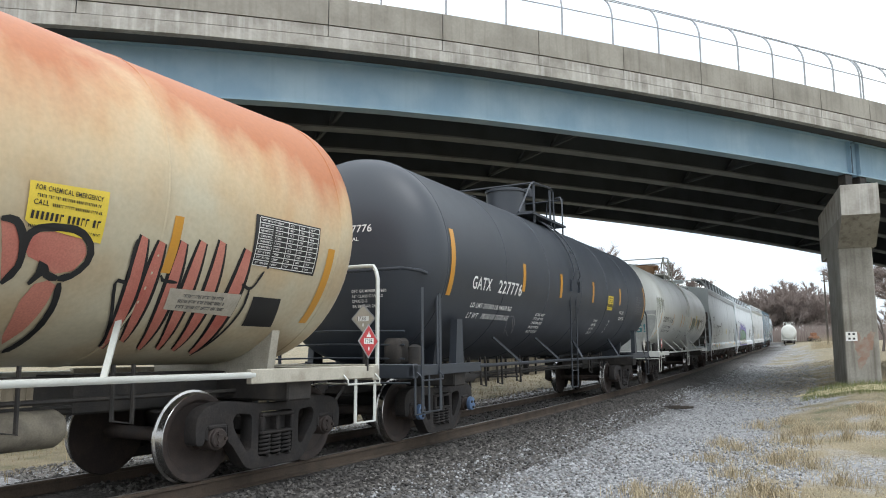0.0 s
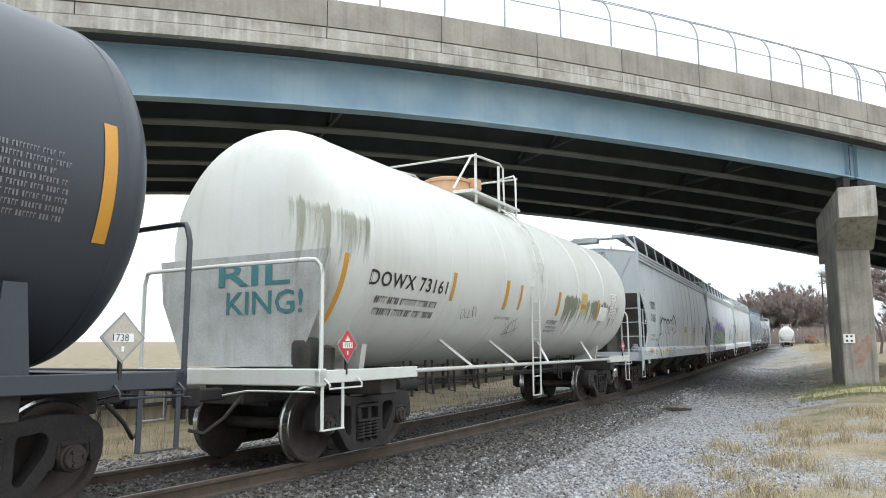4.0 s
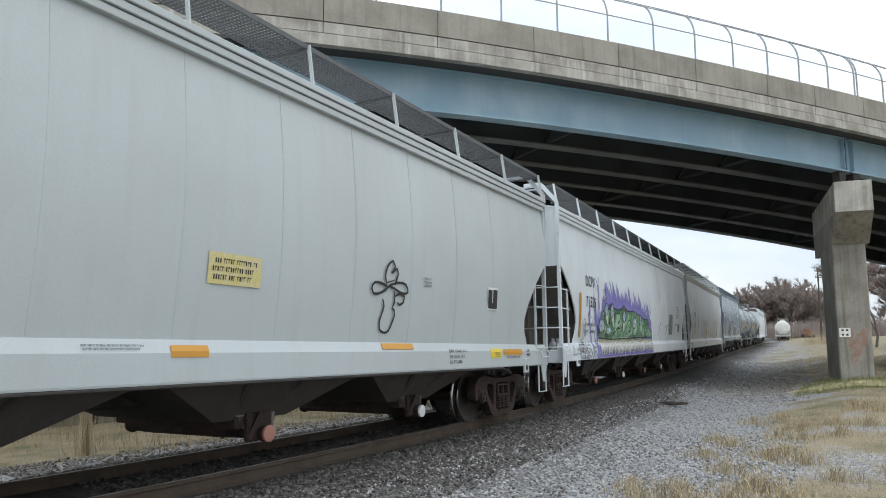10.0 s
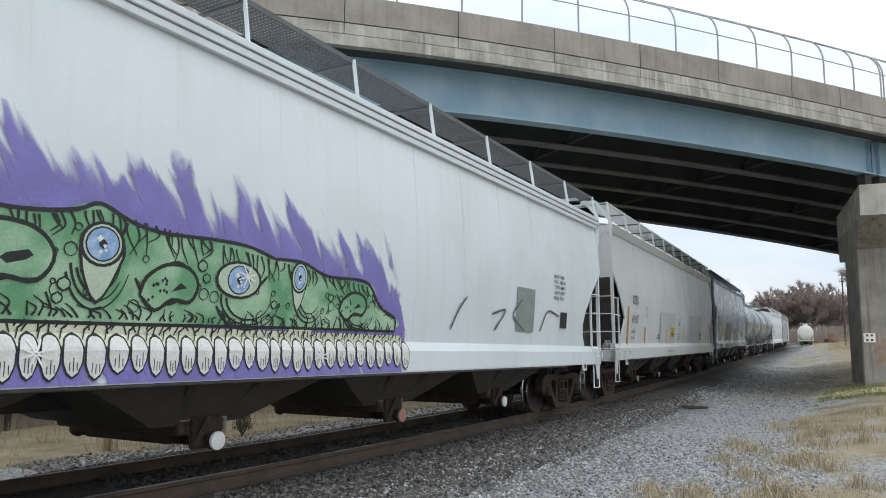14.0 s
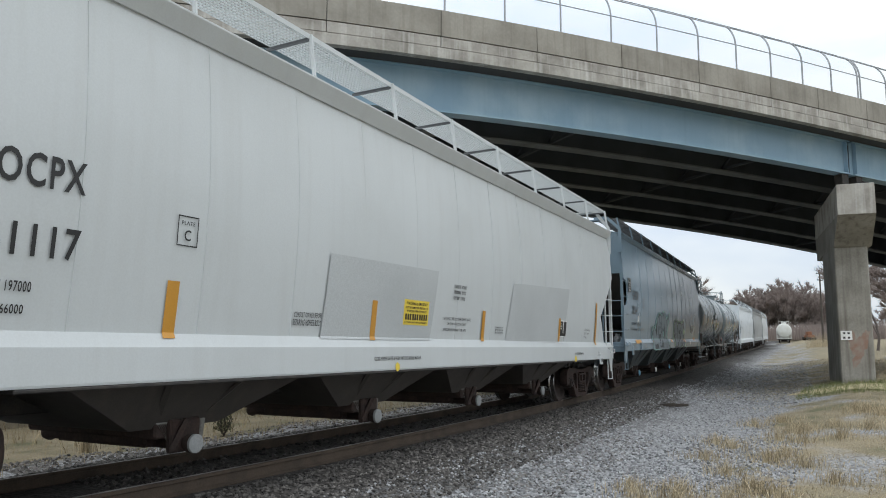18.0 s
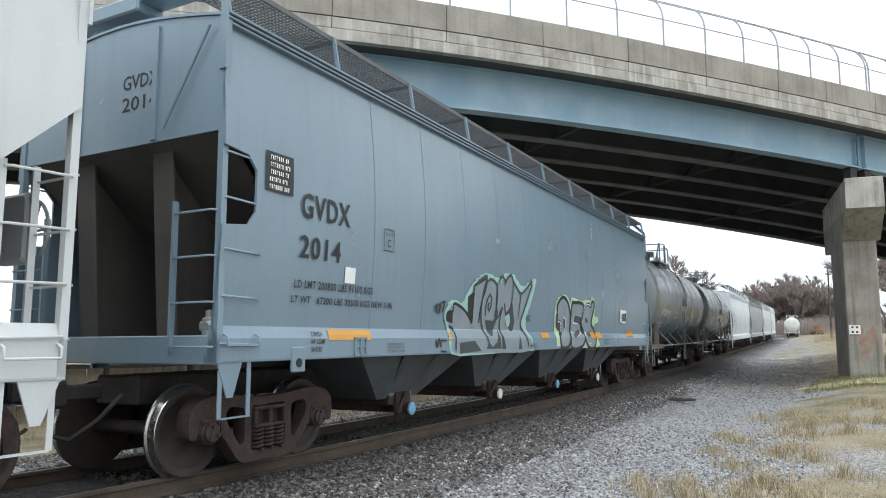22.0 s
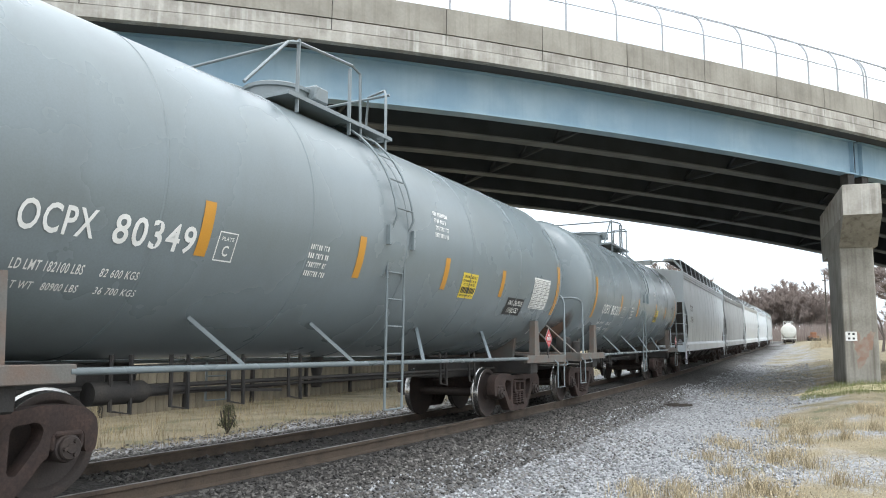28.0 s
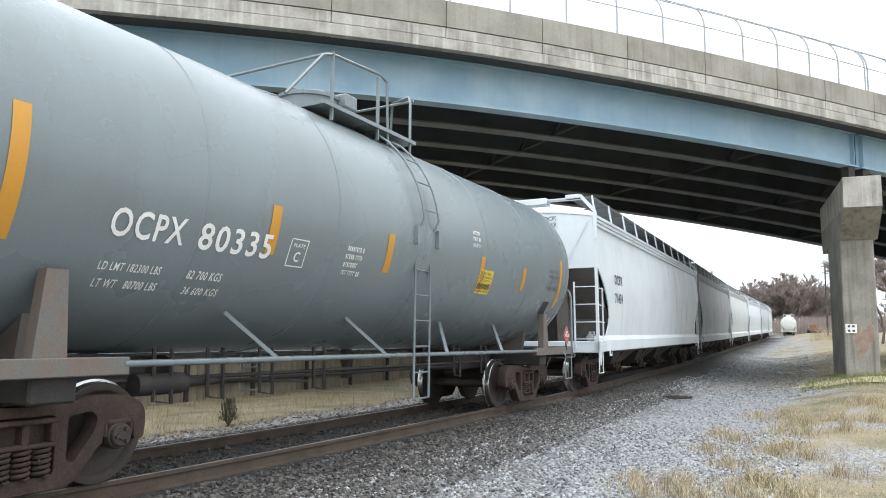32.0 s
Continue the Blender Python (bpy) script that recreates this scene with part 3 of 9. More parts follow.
def blades(name, label, mat, count, place, height, lean=0.5):
    v, f = [], []
    for _ in range(count):
        x, y, hgt = place()
        hgt *= height * rng.uniform(0.5, 1.3)
        z = ground_z(x, y) - 0.01
        a, l = rng.uniform(0, 6.28), rng.uniform(0.05, lean) * hgt
        dx, dy = math.cos(a) * l, math.sin(a) * l
        w = rng.uniform(0.002, 0.005)
        px, py = rng.choice([-1, 1]) * w, w * rng.uniform(-1, 1)
        k = len(v)
        v += [(x - px, y - py, z), (x + px, y + py, z), (x + px * 0.7 + dx * 0.35, y + py * 0.7 + dy * 0.35, z + hgt * 0.6), (x - px * 0.7 + dx * 0.35, y - py * 0.7 + dy * 0.35, z + hgt * 0.6), (x + dx, y + dy, z + hgt)]
        f += [(k, k + 1, k + 2, k + 3), (k + 3, k + 2, k + 4)]
    me = bpy.data.meshes.new(name)
    me.from_pydata(v, [], f)
    me.materials.append(mat)
    return tagged(new(name, me), label, "grass", kind="stuff")


CLUMPS = [(rng.uniform(-2.6, 3.0), rng.uniform(9.5, 22)) for _ in range(44)] + [(-2.4, 8.9), (-2.1, 9.3), (-1.8, 9.0), (-2.7, 9.5), (-1.5, 9.6), (-2.2, 9.9), (-1.2, 9.2), (-0.9, 9.8)]


def clump_place():
    cx_, cy_ = CLUMPS[rng.integers(len(CLUMPS))]
    r = abs(rng.normal(0, 0.30))
    a = rng.uniform(0, 6.28)
    return cx_ + r * math.cos(a), cy_ + r * math.sin(a), max(0.4, 1.2 - r)


def field_place():
    while True:
        y = 9 + 32 * rng.uniform() ** 1.5
        x = track_x(y) + 4.4 + rng.uniform(0, 1) ** 0.8 * (6.5 + 0.18 * y)
        if noise.noise(Vector((x * 0.55, y * 0.4, 9))) > -0.1 + 0.12 * (x - track_x(y) - 5.5) * -1 or x - track_x(y) > 9:
            break
    return x, y, 0.6 + 0.6 * noise.noise(Vector((x * 0.8, y * 0.8, 0)))


def left_place():
    y = 3 + 45 * rng.uniform() ** 1.3
    return track_x(y) - 3.4 - rng.uniform(0, 1) * (4 + 0.25 * y), y, 0.7 + 0.8 * noise.noise(Vector((y * 0.5, y * 0.23, 5)))


blades("dry_grass", "clumps of bleached dry grass in gravel", M_STRAW, 9000, clump_place, 0.20, 1.0)
blades("dry_grass", "thin bleached grass on the verge", M_STRAW, 30000, field_place, 0.085, 1.2)
blades("green_grass", "sparse green winter grass by the pier", M_GREENISH, 5000, lambda: (rng.uniform(-2.0, 3.5), rng.uniform(25, 30), 1.0), 0.16, 0.8)
blades("dry_grass", "dry tufts on the bare soil under the bridge", M_STRAW, 9000, lambda: (rng.uniform(-5.2, 1.5), rng.uniform(26, 60), 1.0), 0.10, 1.2)
blades("dry_grass", "dry grass field beyond the track", M_STRAW_DULL, 12000, left_place, 0.28, 0.8)
blades("tall_reeds", "tall pale reeds beside the far siding", M_STRAW, 900, lambda: (rng.uniform(-6.5, -2.5), rng.uniform(100, 112), 1.0), 1.6, 0.5)
blades("dry_weed", "tall dry weed stalks beside the ballast", M_STRAW, 160, lambda: (track_x(7.8) - 4.6 + rng.normal(0, 0.08), 7.8 + rng.normal(0, 0.08), 1.0), 0.9, 0.25)

# straw-coloured scattered hay on the verge
sp = Build()
for k in range(1):
    n_ = 40
    ring_ = [(-0.2 + (1.9 + 0.35 * math.sin(3 * a) + 0.2 * math.sin(7 * a)) * math.cos(a), 27.2 + (1.3 + 0.3 * math.cos(5 * a)) * math.sin(a)) for a in [2 * math.pi * i / n_ for i in range(n_)]]
    sp.add([(x, y, ground_z(x, y) + 0.03) for x, y in ring_] + [(-0.2, 27.2, ground_z(-0.2, 27.2) + 0.07)], [(i, (i + 1) % n_, n_) for i in range(n_)])
tagged(new("straw_patch", sp.mesh("straw_patch", material("pale_straw", (0.55, 0.47, 0.30), 0.95, spots=(0.40, 0.33, 0.19), scale=3, amount=0.7, grain=0.3), 60)), "pale scattered straw on the grass verge", "straw", kind="stuff")

# splintered dark timber lying by the track
db = Build()
for i in range(5):
    db.bar((-0.5 + 0.18 * i, 0.05 * (i % 3), 0.03), (0.1 + 0.12 * i, -0.06 * (i % 2), 0.07 + 0.02 * (i % 2)), 0.10, 0.06)
thing("broken_tie", "splintered dark broken tie lying on the gravel", "debris", m=pose(-5.05, 21.6, ground_z(-5.05, 21.6), 0, 0, 12), b=db, mat=M_TIE)
for i, (x, y, w) in enumerate(((-3.2, 36.5, 0.5), (-2.6, 37.2, 0.35), (-2.2, 36.2, 0.4), (-3.7, 37.6, 0.3))):
    cb = Build().cbox(-w / 2, w / 2, -0.16, 0.16, -0.03, 0.09, 0.03)
    thing("rubble_piece", "pale broken concrete rubble on the verge", "debris", "rubble under the bridge", pose(x, y, ground_z(x, y), 5 * i, 7, 40 * i), cb, M_CONCRETE_PALE)

# low evergreen seedling behind the track
bush = thing("juniper_seedling", "small dark green juniper seedling in gravel", "shrub", m=pose(-11.3, 10.6, ground_z(-11.3, 10.6)))
bs = Build()
for i in range(9):
    a = 0.7 * i
    bs.rod([(0, 0, 0), (0.1 * math.cos(a), 0.1 * math.sin(a), 0.2), (0.16 * math.cos(a), 0.16 * math.sin(a), 0.35 + 0.02 * i)], 0.008, 4)
part("stem", bs, M_TIE, bush)
nb_ = Build()
for i in range(700):
    a, t_ = rng.uniform(0, 6.28), rng.uniform(0.1, 1)
    r = 0.24 * (1 - 0.55 * t_) * rng.uniform(0.2, 1)
    p = Vector((r * math.cos(a), r * math.sin(a), 0.06 + 0.5 * t_))
    q = p + Vector((rng.normal(0, 0.03), rng.normal(0, 0.03), rng.uniform(0.02, 0.08)))
    s = Vector((rng.normal(0, 1), rng.normal(0, 1), 0)).normalized() * 0.008
    nb_.add([p - s, p + s, q], [(0, 1, 2)])
me_ = bpy.data.meshes.new("foliage")
me_.from_pydata(nb_.v, [], nb_.f)
me_.materials.append(island_material("juniper_green", (0.03, 0.035, 0.015), (0.085, 0.085, 0.04)))
part("foliage", me_, None, bush)

# pale board fence far behind the track
fence = thing("board_fence", "pale weathered board fence beyond the dry field", "fence", kind="structure")
M_BOARD = material("pale_weathered_boards", (0.25, 0.215, 0.16), 0.9, spots=(0.16, 0.135, 0.10), scale=2, amount=0.6, grain=0.12, streak=0.5, per_object=0.2)
board = Build().box(-0.012, 0.012, -0.135, 0.135, 0, 1.35).mesh("board", M_BOARD)
for i in range(150):
    y = 6 + 0.28 * i
    x = track_x(y) - 9.6
    o = part("board", board, None, fence, at=pose(x, y, ground_z(x, y) - 0.05, random.uniform(-0.5, 0.5), 0, 4))
for i in range(16):
    y = 6 + 2.7 * i
    x = track_x(y) - 9.52
    part("fence_post", Build().box(-0.05, 0.05, -0.05, 0.05, -0.2, 1.45), M_STEEL_DARK, fence, at=(x, y, ground_z(x, y)))
for z in (0.45, 1.2):
    part("fence_rail", Build().loft([[(track_x(y) - 9.50 + a, y, ground_z(track_x(y) - 9.5, y) + z + b) for a, b in ((0, 0), (0.05, 0), (0.05, 0.1), (0, 0.1))] for y in [6 + 2.1 * i for i in range(20)]]), M_STEEL_DARK, fence)

# ---- bare winter trees ----
M_BARK = material("grey_brown_bark", (0.12, 0.10, 0.09), 0.95, spots=(0.19, 0.165, 0.15), scale=4, amount=0.6, grain=0.25)
M_TWIG = island_material("bare_reddish_twigs", (0.19, 0.15, 0.135), (0.34, 0.285, 0.26), 0.95)


def bare_tree_meshes(seed, height, spread):
    """A trunk with limbs, and a crown of several thousand thin twigs."""
    r = random.Random(seed)
    limbs, twigs = Build(), ([], [])

    def twig(p, q, w):
        d = (q - p)
        s = d.cross(Vector((r.uniform(-1, 1), r.uniform(-1, 1), r.uniform(-1, 1)))).normalized() * w
        k = len(twigs[0])
        twigs[0].extend([tuple(p - s), tuple(p + s), tuple(q)])
        twigs[1].append((k, k + 1, k + 2))

    def grow(p, d, length, rad, depth):
        q = p + d * length
        mid = p + d * length * 0.5 + Vector((r.uniform(-1, 1), r.uniform(-1, 1), 0)) * length * 0.06
        if rad > 0.03:
            rings = [(p, rad), (mid, rad * 0.85), (q, rad * 0.66)]
            a, b = d.orthogonal().normalized(), d.cross(d.orthogonal().normalized())
            limbs.loft([[c + (a * math.cos(t) + b * math.sin(t)) * w for t in [2 * math.pi * j / 5 for j in range(5)]] for c, w in rings], cap=False)
        else:
            twig(p, q, max(rad, 0.018))
        if depth == 0:
            for _ in range(26):
                e = (d + Vector((r.uniform(-1, 1), r.uniform(-1, 1), r.uniform(-0.3, 0.9))) * 0.8).normalized()
                twig(p + (q - p) * r.random(), q + e * length * r.uniform(0.35, 1.1), 0.021)
            return
        for _ in range(r.choice((3, 3, 4)) if depth > 1 else 4):
            e = (d + Vector((r.uniform(-1, 1), r.uniform(-1, 1), r.uniform(-0.25, 0.6))) * spread).normalized()
            grow(mid if r.random() < 0.35 else q, e, length * r.uniform(0.55, 0.85), rad * r.uniform(0.45, 0.62), depth - 1)

    grow(Vector((0, 0, -0.3)), Vector((0, 0, 1)), height * 0.24, height * 0.011, 5)
    tm = bpy.data.meshes.new("crown")
    tm.from_pydata(twigs[0], [], twigs[1])
    tm.materials.append(M_TWIG)
    return limbs.mesh("trunk", M_BARK), tm


TREES = []
for seed, hgt, spr in ((1, 15, 0.75), (2, 18, 0.62), (3, 13, 0.85), (4, 16, 0.7)):
    a_, b_ = bare_tree_meshes(seed, hgt, spr)
    t_ob = thing("bare_tree", "leafless grey-brown winter tree", "tree", "bare winter trees", pose(0, -200, -3))
    part("trunk", a_, None, t_ob)
    part("crown", b_, None, t_ob)
    TREES.append(t_ob)
spots_ = []
for i in range(100):      # the wood at the far end of the line
    t_ = i / 99
    spots_.append((-35 + 28 * t_ + random.uniform(-2, 2), 216 + 30 * random.random() - 12 * t_, random.uniform(0.82, 0.98) * (0.72 + 0.45 * math.sin(math.pi * (0.12 + 0.72 * t_))) - 0.35 * max(0, t_ - 0.75) / 0.25))
for i in range(9):        # beyond the train, on the left
    spots_.append((-58 + 4.2 * i + random.uniform(-1, 1), 118 + random.uniform(-8, 8), random.uniform(0.75, 1.0)))
for i in range(9):        # on the bank to the right of the pier
    spots_.append((1.5 + 2.1 * i + random.uniform(-0.6, 0.6), 88 + random.uniform(-10, 14), random.uniform(0.75, 1.05)))
for i in range(7):        # tall and thin, over the tank cars
    spots_.append((-52 + 4.4 * i + random.uniform(-1, 1), 126 + random.uniform(-4, 4), random.uniform(1.05, 1.3)))
for i in range(16):       # a thin far line
    spots_.append((-8 + 3.5 * i, 260 + random.uniform(-10, 10), random.uniform(0.6, 0.9)))
for i, (x, y, k) in enumerate(spots_):
    base = TREES[i % 4]
    m_ = pose(x, y, ground_z(x, y) - 0.1, 0, 0, random.uniform(0, 360))
    if i < 4:
        base.matrix_basis = m_ @ Matrix.Diagonal((k, k, k, 1))
    else:
        o = copy_thing(base, m_)
        o.scale = (k, k, k)
# low brush at the wood's edge
brush_v, brush_f = [], []
for _ in range(16000):
    t_ = rng.uniform()
    x, y = -40 + 52 * t_ + rng.normal(0, 1.5), 212 - 26 * t_ + rng.normal(0, 3)
    z = ground_z(x, y)
    hgt = rng.uniform(1.0, 4.5)
    k = len(brush_v)
    dx = rng.normal(0, 0.6)
    brush_v += [(x - 0.05, y, z), (x + 0.05, y, z), (x + dx, y, z + hgt)]
    brush_f.append((k, k + 1, k + 2))
bm_ = bpy.data.meshes.new("brushwood")
bm_.from_pydata(brush_v, [], brush_f)
bm_.materials.append(M_TWIG)
tagged(new("brushwood", bm_), "brown leafless brushwood at the wood's edge", "brush", kind="stuff")

# ---- wooden utility poles ----
pole = thing("utility_pole", "weathered wooden utility pole with crossarms", "utility pole", "utility poles", pose(-5.6, 128, ground_z(-5.6, 128), 0, 0, 68))
part("pole", Build().turn([(-0.5, 0.17), (11.5, 0.11), (11.55, 0.0)], 8, "z"), M_TIE, pole, smooth=40)
for z, w in ((10.9, 1.1), (9.9, 0.9)):
    part("crossarm", Build().box(-w, w, -0.06, 0.06, z - 0.06, z + 0.06), M_TIE, pole)
    for q in (-0.9, -0.4, 0.4, 0.9):
        part("insulator", Build().turn([(z + 0.06, 0.05), (z + 0.2, 0.05), (z + 0.21, 0.0)], 6, "z", (q * w, 0, 0)), M_GALV, pole)
copy_thing(pole, pose(-5.2, 170, ground_z(-5.2, 170), 0, 0, 70))
copy_thing(pole, pose(2.9, 96, ground_z(2.9, 96), 0, 0, 3))
# rusty orange track machine standing far off
mach = thing("track_machine", "small rusty orange track machine by the siding", "machine", m=pose(-10.4, 176, ground_z(-10.4, 176), 0, 0, 25))
M_ORANGE = material("faded_orange_paint", (0.22, 0.095, 0.05), 0.6, scale=3, amount=0.6)
part("body", Build().cbox(-0.7, 0.7, -1.2, 1.2, 0.5, 1.15, 0.08), M_ORANGE, mach)
part("cab", Build().cbox(-0.5, 0.5, -0.4, 0.7, 1.15, 1.9, 0.08), M_ORANGE, mach)
for q in (-0.9, 0.9):
    part("wheel", Build().turn([(-0.95, 0.0), (-0.95, 0.4), (0.95, 0.4), (0.95, 0.0)], 12, "x", (0, q, 0.4)), M_STEEL_DARK, mach)



# ---- the train: how far it has rolled at each full second, in metres ----
GONE = [0, 4.94, 9.79, 14.55, 19.21, 23.89, 28.5, 33.03, 37.61, 42.17, 46.66, 51.05, 55.42, 59.79, 64.04, 68.22, 72.42, 76.61, 80.73, 84.75, 88.66, 92.5, 96.5, 100.29, 104.02, 107.83, 111.64, 115.46, 119.17, 122.73, 126.32, 129.94, 133.56]
GONE_AT = natural_spline(list(range(33)), GONE)
WHEEL_R = 0.457
CARS, WHEELSETS = [], []


def car_pose(front, rear, t):
    """The pose of a car, on its two trucks, whose ends stood at front and rear at the start."""
    gone = GONE_AT(t)
    reach = 0.33 * (rear - front)
    mid = (front + rear) / 2 - gone
    a, b = on_track(mid - reach), on_track(mid + reach)
    fwd = (b - a).normalized()
    side = fwd.cross(Vector((0, 0, 1))).normalized()
    up = side.cross(fwd)
    rot = Matrix((side, fwd, up)).transposed().to_4x4()
    return Matrix.Translation((a + b) / 2) @ rot @ Matrix.Rotation(-CANT, 4, "Y")


# one truck, built once for each colour
AXLE = 0.87


def rounded(pts, r, n=4):
    """An outline whose corners are rounded off."""
    out = []
    for i, p in enumerate(pts):
        p, a, c = Vector(p), Vector(pts[i - 1]), Vector(pts[(i + 1) % len(pts)])
        da, dc = a - p, c - p
        k = min(r, da.length * 0.45, dc.length * 0.45)
        u, w = p + da.normalized() * k, p + dc.normalized() * k
        for j in range(n + 1):
            t = j / n
            out.append(tuple(u * (1 - t) ** 2 + p * 2 * t * (1 - t) + w * t * t))
    return out


def cast_plate(outer, holes, x0, x1, bevel, mat, name, smooth=35):
    """A cast plate in the y-z plane from x0 to x1, pierced by holes, with rounded edges."""
    bm = bmesh.new()
    rims = []
    for loop in [outer] + holes:
        vs = [bm.verts.new((x0, y, z)) for y, z in loop]
        rims += [bm.edges.new((vs[i - 1], vs[i])) for i in range(len(vs))]
    bmesh.ops.triangle_fill(bm, use_beauty=True, use_dissolve=False, edges=rims)
    made = bmesh.ops.extrude_face_region(bm, geom=bm.faces[:])
    bmesh.ops.translate(bm, vec=(x1 - x0, 0, 0), verts=[g for g in made["geom"] if isinstance(g, bmesh.types.BMVert)])
    bmesh.ops.recalc_face_normals(bm, faces=bm.faces)
    sharp = [e for e in bm.edges if len(e.link_faces) == 2 and e.calc_face_angle(0) > 1.2]
    bmesh.ops.bevel(bm, geom=sharp, offset=bevel, segments=2, affect="EDGES", profile=0.6, clamp_overlap=True)
    me = bpy.data.meshes.new(name)
    bm.to_mesh(me)
    bm.free()
    me.materials.append(mat)
    me.shade_smooth()
    me.set_sharp_from_angle(angle=radians(smooth))
    return me


def wheelset_mesh():
    b = Build()
    for s in (1, -1):
        b.turn([(s * 0.655, 0.10), (s * 0.655, 0.30), (s * 0.665, 0.38), (s * 0.67, 0.478), (s * 0.685, 0.487), (s * 0.70, 0.485), (s * 0.712, 0.462), (s * 0.735, 0.457), (s * 0.795, 0.453),
                (s * 0.802, 0.447), (s * 0.804, 0.392), (s * 0.797, 0.380), (s * 0.765, 0.352), (s * 0.748, 0.27), (s * 0.748, 0.20), (s * 0.77, 0.145), (s * 0.80, 0.128), (s * 0.815, 0.12), (s * 0.815, 0.08)], 40, "x")
    b.turn([(-0.80, 0.085), (-0.5, 0.075), (0.5, 0.075), (0.80, 0.085)], 14, "x")
    for s in (1, -1):
        b.turn([(s * 0.80, 0.085), (s * 0.88, 0.085), (s * 0.885, 0.115), (s * 0.92, 0.125), (s * 1.06, 0.125), (s * 1.085, 0.115), (s * 1.09, 0.10), (s * 1.12, 0.098), (s * 1.13, 0.088), (s * 1.13, 0.045), (s * 1.14, 0.04), (s * 1.14, 0.005)], 20, "x")
        for k in range(3):
            a = 2 * math.pi * k / 3
            b.turn([(s * 1.128, 0.019), (s * 1.155, 0.019), (s * 1.156, 0.004)], 6, "x", (0, 0.062 * math.cos(a), 0.062 * math.sin(a)))
    me = b.mesh("wheelset", [M_WHEEL, M_TREAD], 35)
    for p in me.polygons:
        r = math.hypot(p.center.y, p.center.z)
        if r > 0.44 and 0.665 < abs(p.center.x) < 0.803:
            p.material_index = 1
    return me


HALF_FRAME = [(0.0, 0.765), (0.30, 0.775), (0.62, 0.815), (0.86, 0.815), (1.03, 0.775), (1.13, 0.69), (1.15, 0.56), (1.13, 0.40), (1.03, 0.40), (1.02, 0.565), (0.98, 0.60),
              (0.76, 0.60), (0.72, 0.565), (0.71, 0.40), (0.66, 0.37), (0.47, 0.13), (0.38, 0.085), (0.0, 0.085)]


def side_frame_mesh(mat, x):
    """The cast frame between two wheels, with its windows and pedestal jaws."""
    outer = HALF_FRAME + [(-y, z) for y, z in reversed(HALF_FRAME[1:-1])]
    tri = [(0.375, 0.665), (0.60, 0.69), (0.655, 0.63), (0.63, 0.52), (0.44, 0.275), (0.375, 0.30)]
    holes = [rounded([(-0.27, 0.685), (0.27, 0.685), (0.27, 0.20), (-0.27, 0.20)], 0.05), rounded(tri, 0.06), rounded([(-y, z) for y, z in tri], 0.06)]
    return cast_plate(rounded(outer, 0.05, 3), holes, x - 0.085, x + 0.085, 0.022, mat, "side_frame")


def spring_mesh(mat):
    b = Build()
    for dx in (0.06, -0.08):
        for dy in (-0.165, 0.0, 0.165):
            pts = [(dx + 0.066 * math.cos(a), dy + 0.066 * math.sin(a), 0.20 + 0.235 * a / (2 * math.pi * 5.5)) for a in [2 * math.pi * i / 12 for i in range(67)]]
            b.rod(pts, 0.0165, 6)
    return b.mesh("springs", mat, 60)


def bolster_end_mesh(mat):
    """The pocketed end of the bolster, over the springs."""
    b = Build()
    for z0, z1 in ((0.435, 0.475), (0.625, 0.665)):
        b.cbox(-0.06, 0.13, -0.265, 0.265, z0, z1, 0.012)
    for y in (-0.235, 0.0, 0.235):
        b.cbox(-0.06, 0.125, y - 0.03, y + 0.03, 0.47, 0.63, 0.01)
    b.cbox(-0.08, 0.03, -0.26, 0.26, 0.45, 0.65, 0.01)
    return b.mesh("bolster_end", mat, 30)


def adapter_mesh(mat):
    """The saddle over a roller bearing."""
    b = Build()
    b.cbox(-0.10, 0.10, -0.135, 0.135, 0.545, 0.602, 0.02)
    b.cbox(-0.09, 0.09, -0.15, -0.105, 0.44, 0.58, 0.015)
    b.cbox(-0.09, 0.09, 0.105, 0.15, 0.44, 0.58, 0.015)
    return b.mesh("bearing_adapter", mat, 30)


def truck_meshes(mat):
    bol = Build()
    bol.cbox(-0.93, 0.93, -0.22, 0.22, 0.44, 0.64, 0.03)
    bol.cbox(-0.5, 0.5, -0.24, 0.24, 0.60, 0.78, 0.03)
    for q in (-1, 1):
        bol.cbox(-0.78, 0.78, q * 0.40 - 0.05, q * 0.40 + 0.05, 0.34, 0.46, 0.02)
        for s in (1, -1):
            bol.cbox(s * 0.75 - 0.06, s * 0.75 + 0.06, q * 0.42 - 0.07, q * 0.42 + 0.07, 0.28, 0.56, 0.03)
    return {"bolster": bol.mesh("truck", mat, 30), "frame": side_frame_mesh(mat, 0), "spring": spring_mesh(mat), "end": bolster_end_mesh(mat), "adapter": adapter_mesh(mat)}


WHEEL_MESH = wheelset_mesh()
TRUCKS = {"brown": truck_meshes(M_TRUCK), "dark": truck_meshes(M_TRUCK_DARK)}


def add_truck(car, y, tone="brown"):
    kit = TRUCKS[tone]
    t = part("truck", kit["bolster"], None, car, "four-wheel cast steel truck", at=(0, y, 0))
    for s in (1, -1):
        turned = pose(s * 0.99, 0, 0, 0, 0, 0 if s > 0 else 180)
        part("side_frame", kit["frame"], None, t, at=turned)
        part("spring_nest", kit["spring"], None, t, at=turned)
        part("bolster_end", kit["end"], None, t, at=turned)
        for q in (1, -1):
            part("bearing_adapter", kit["adapter"], None, t, at=turned @ pose(0, q * AXLE, 0))
    for q in (1, -1):
        w = part("wheelset", WHEEL_MESH, None, t, at=(0, q * AXLE, WHEEL_R))
        WHEELSETS.append((w, q * AXLE))
    return t


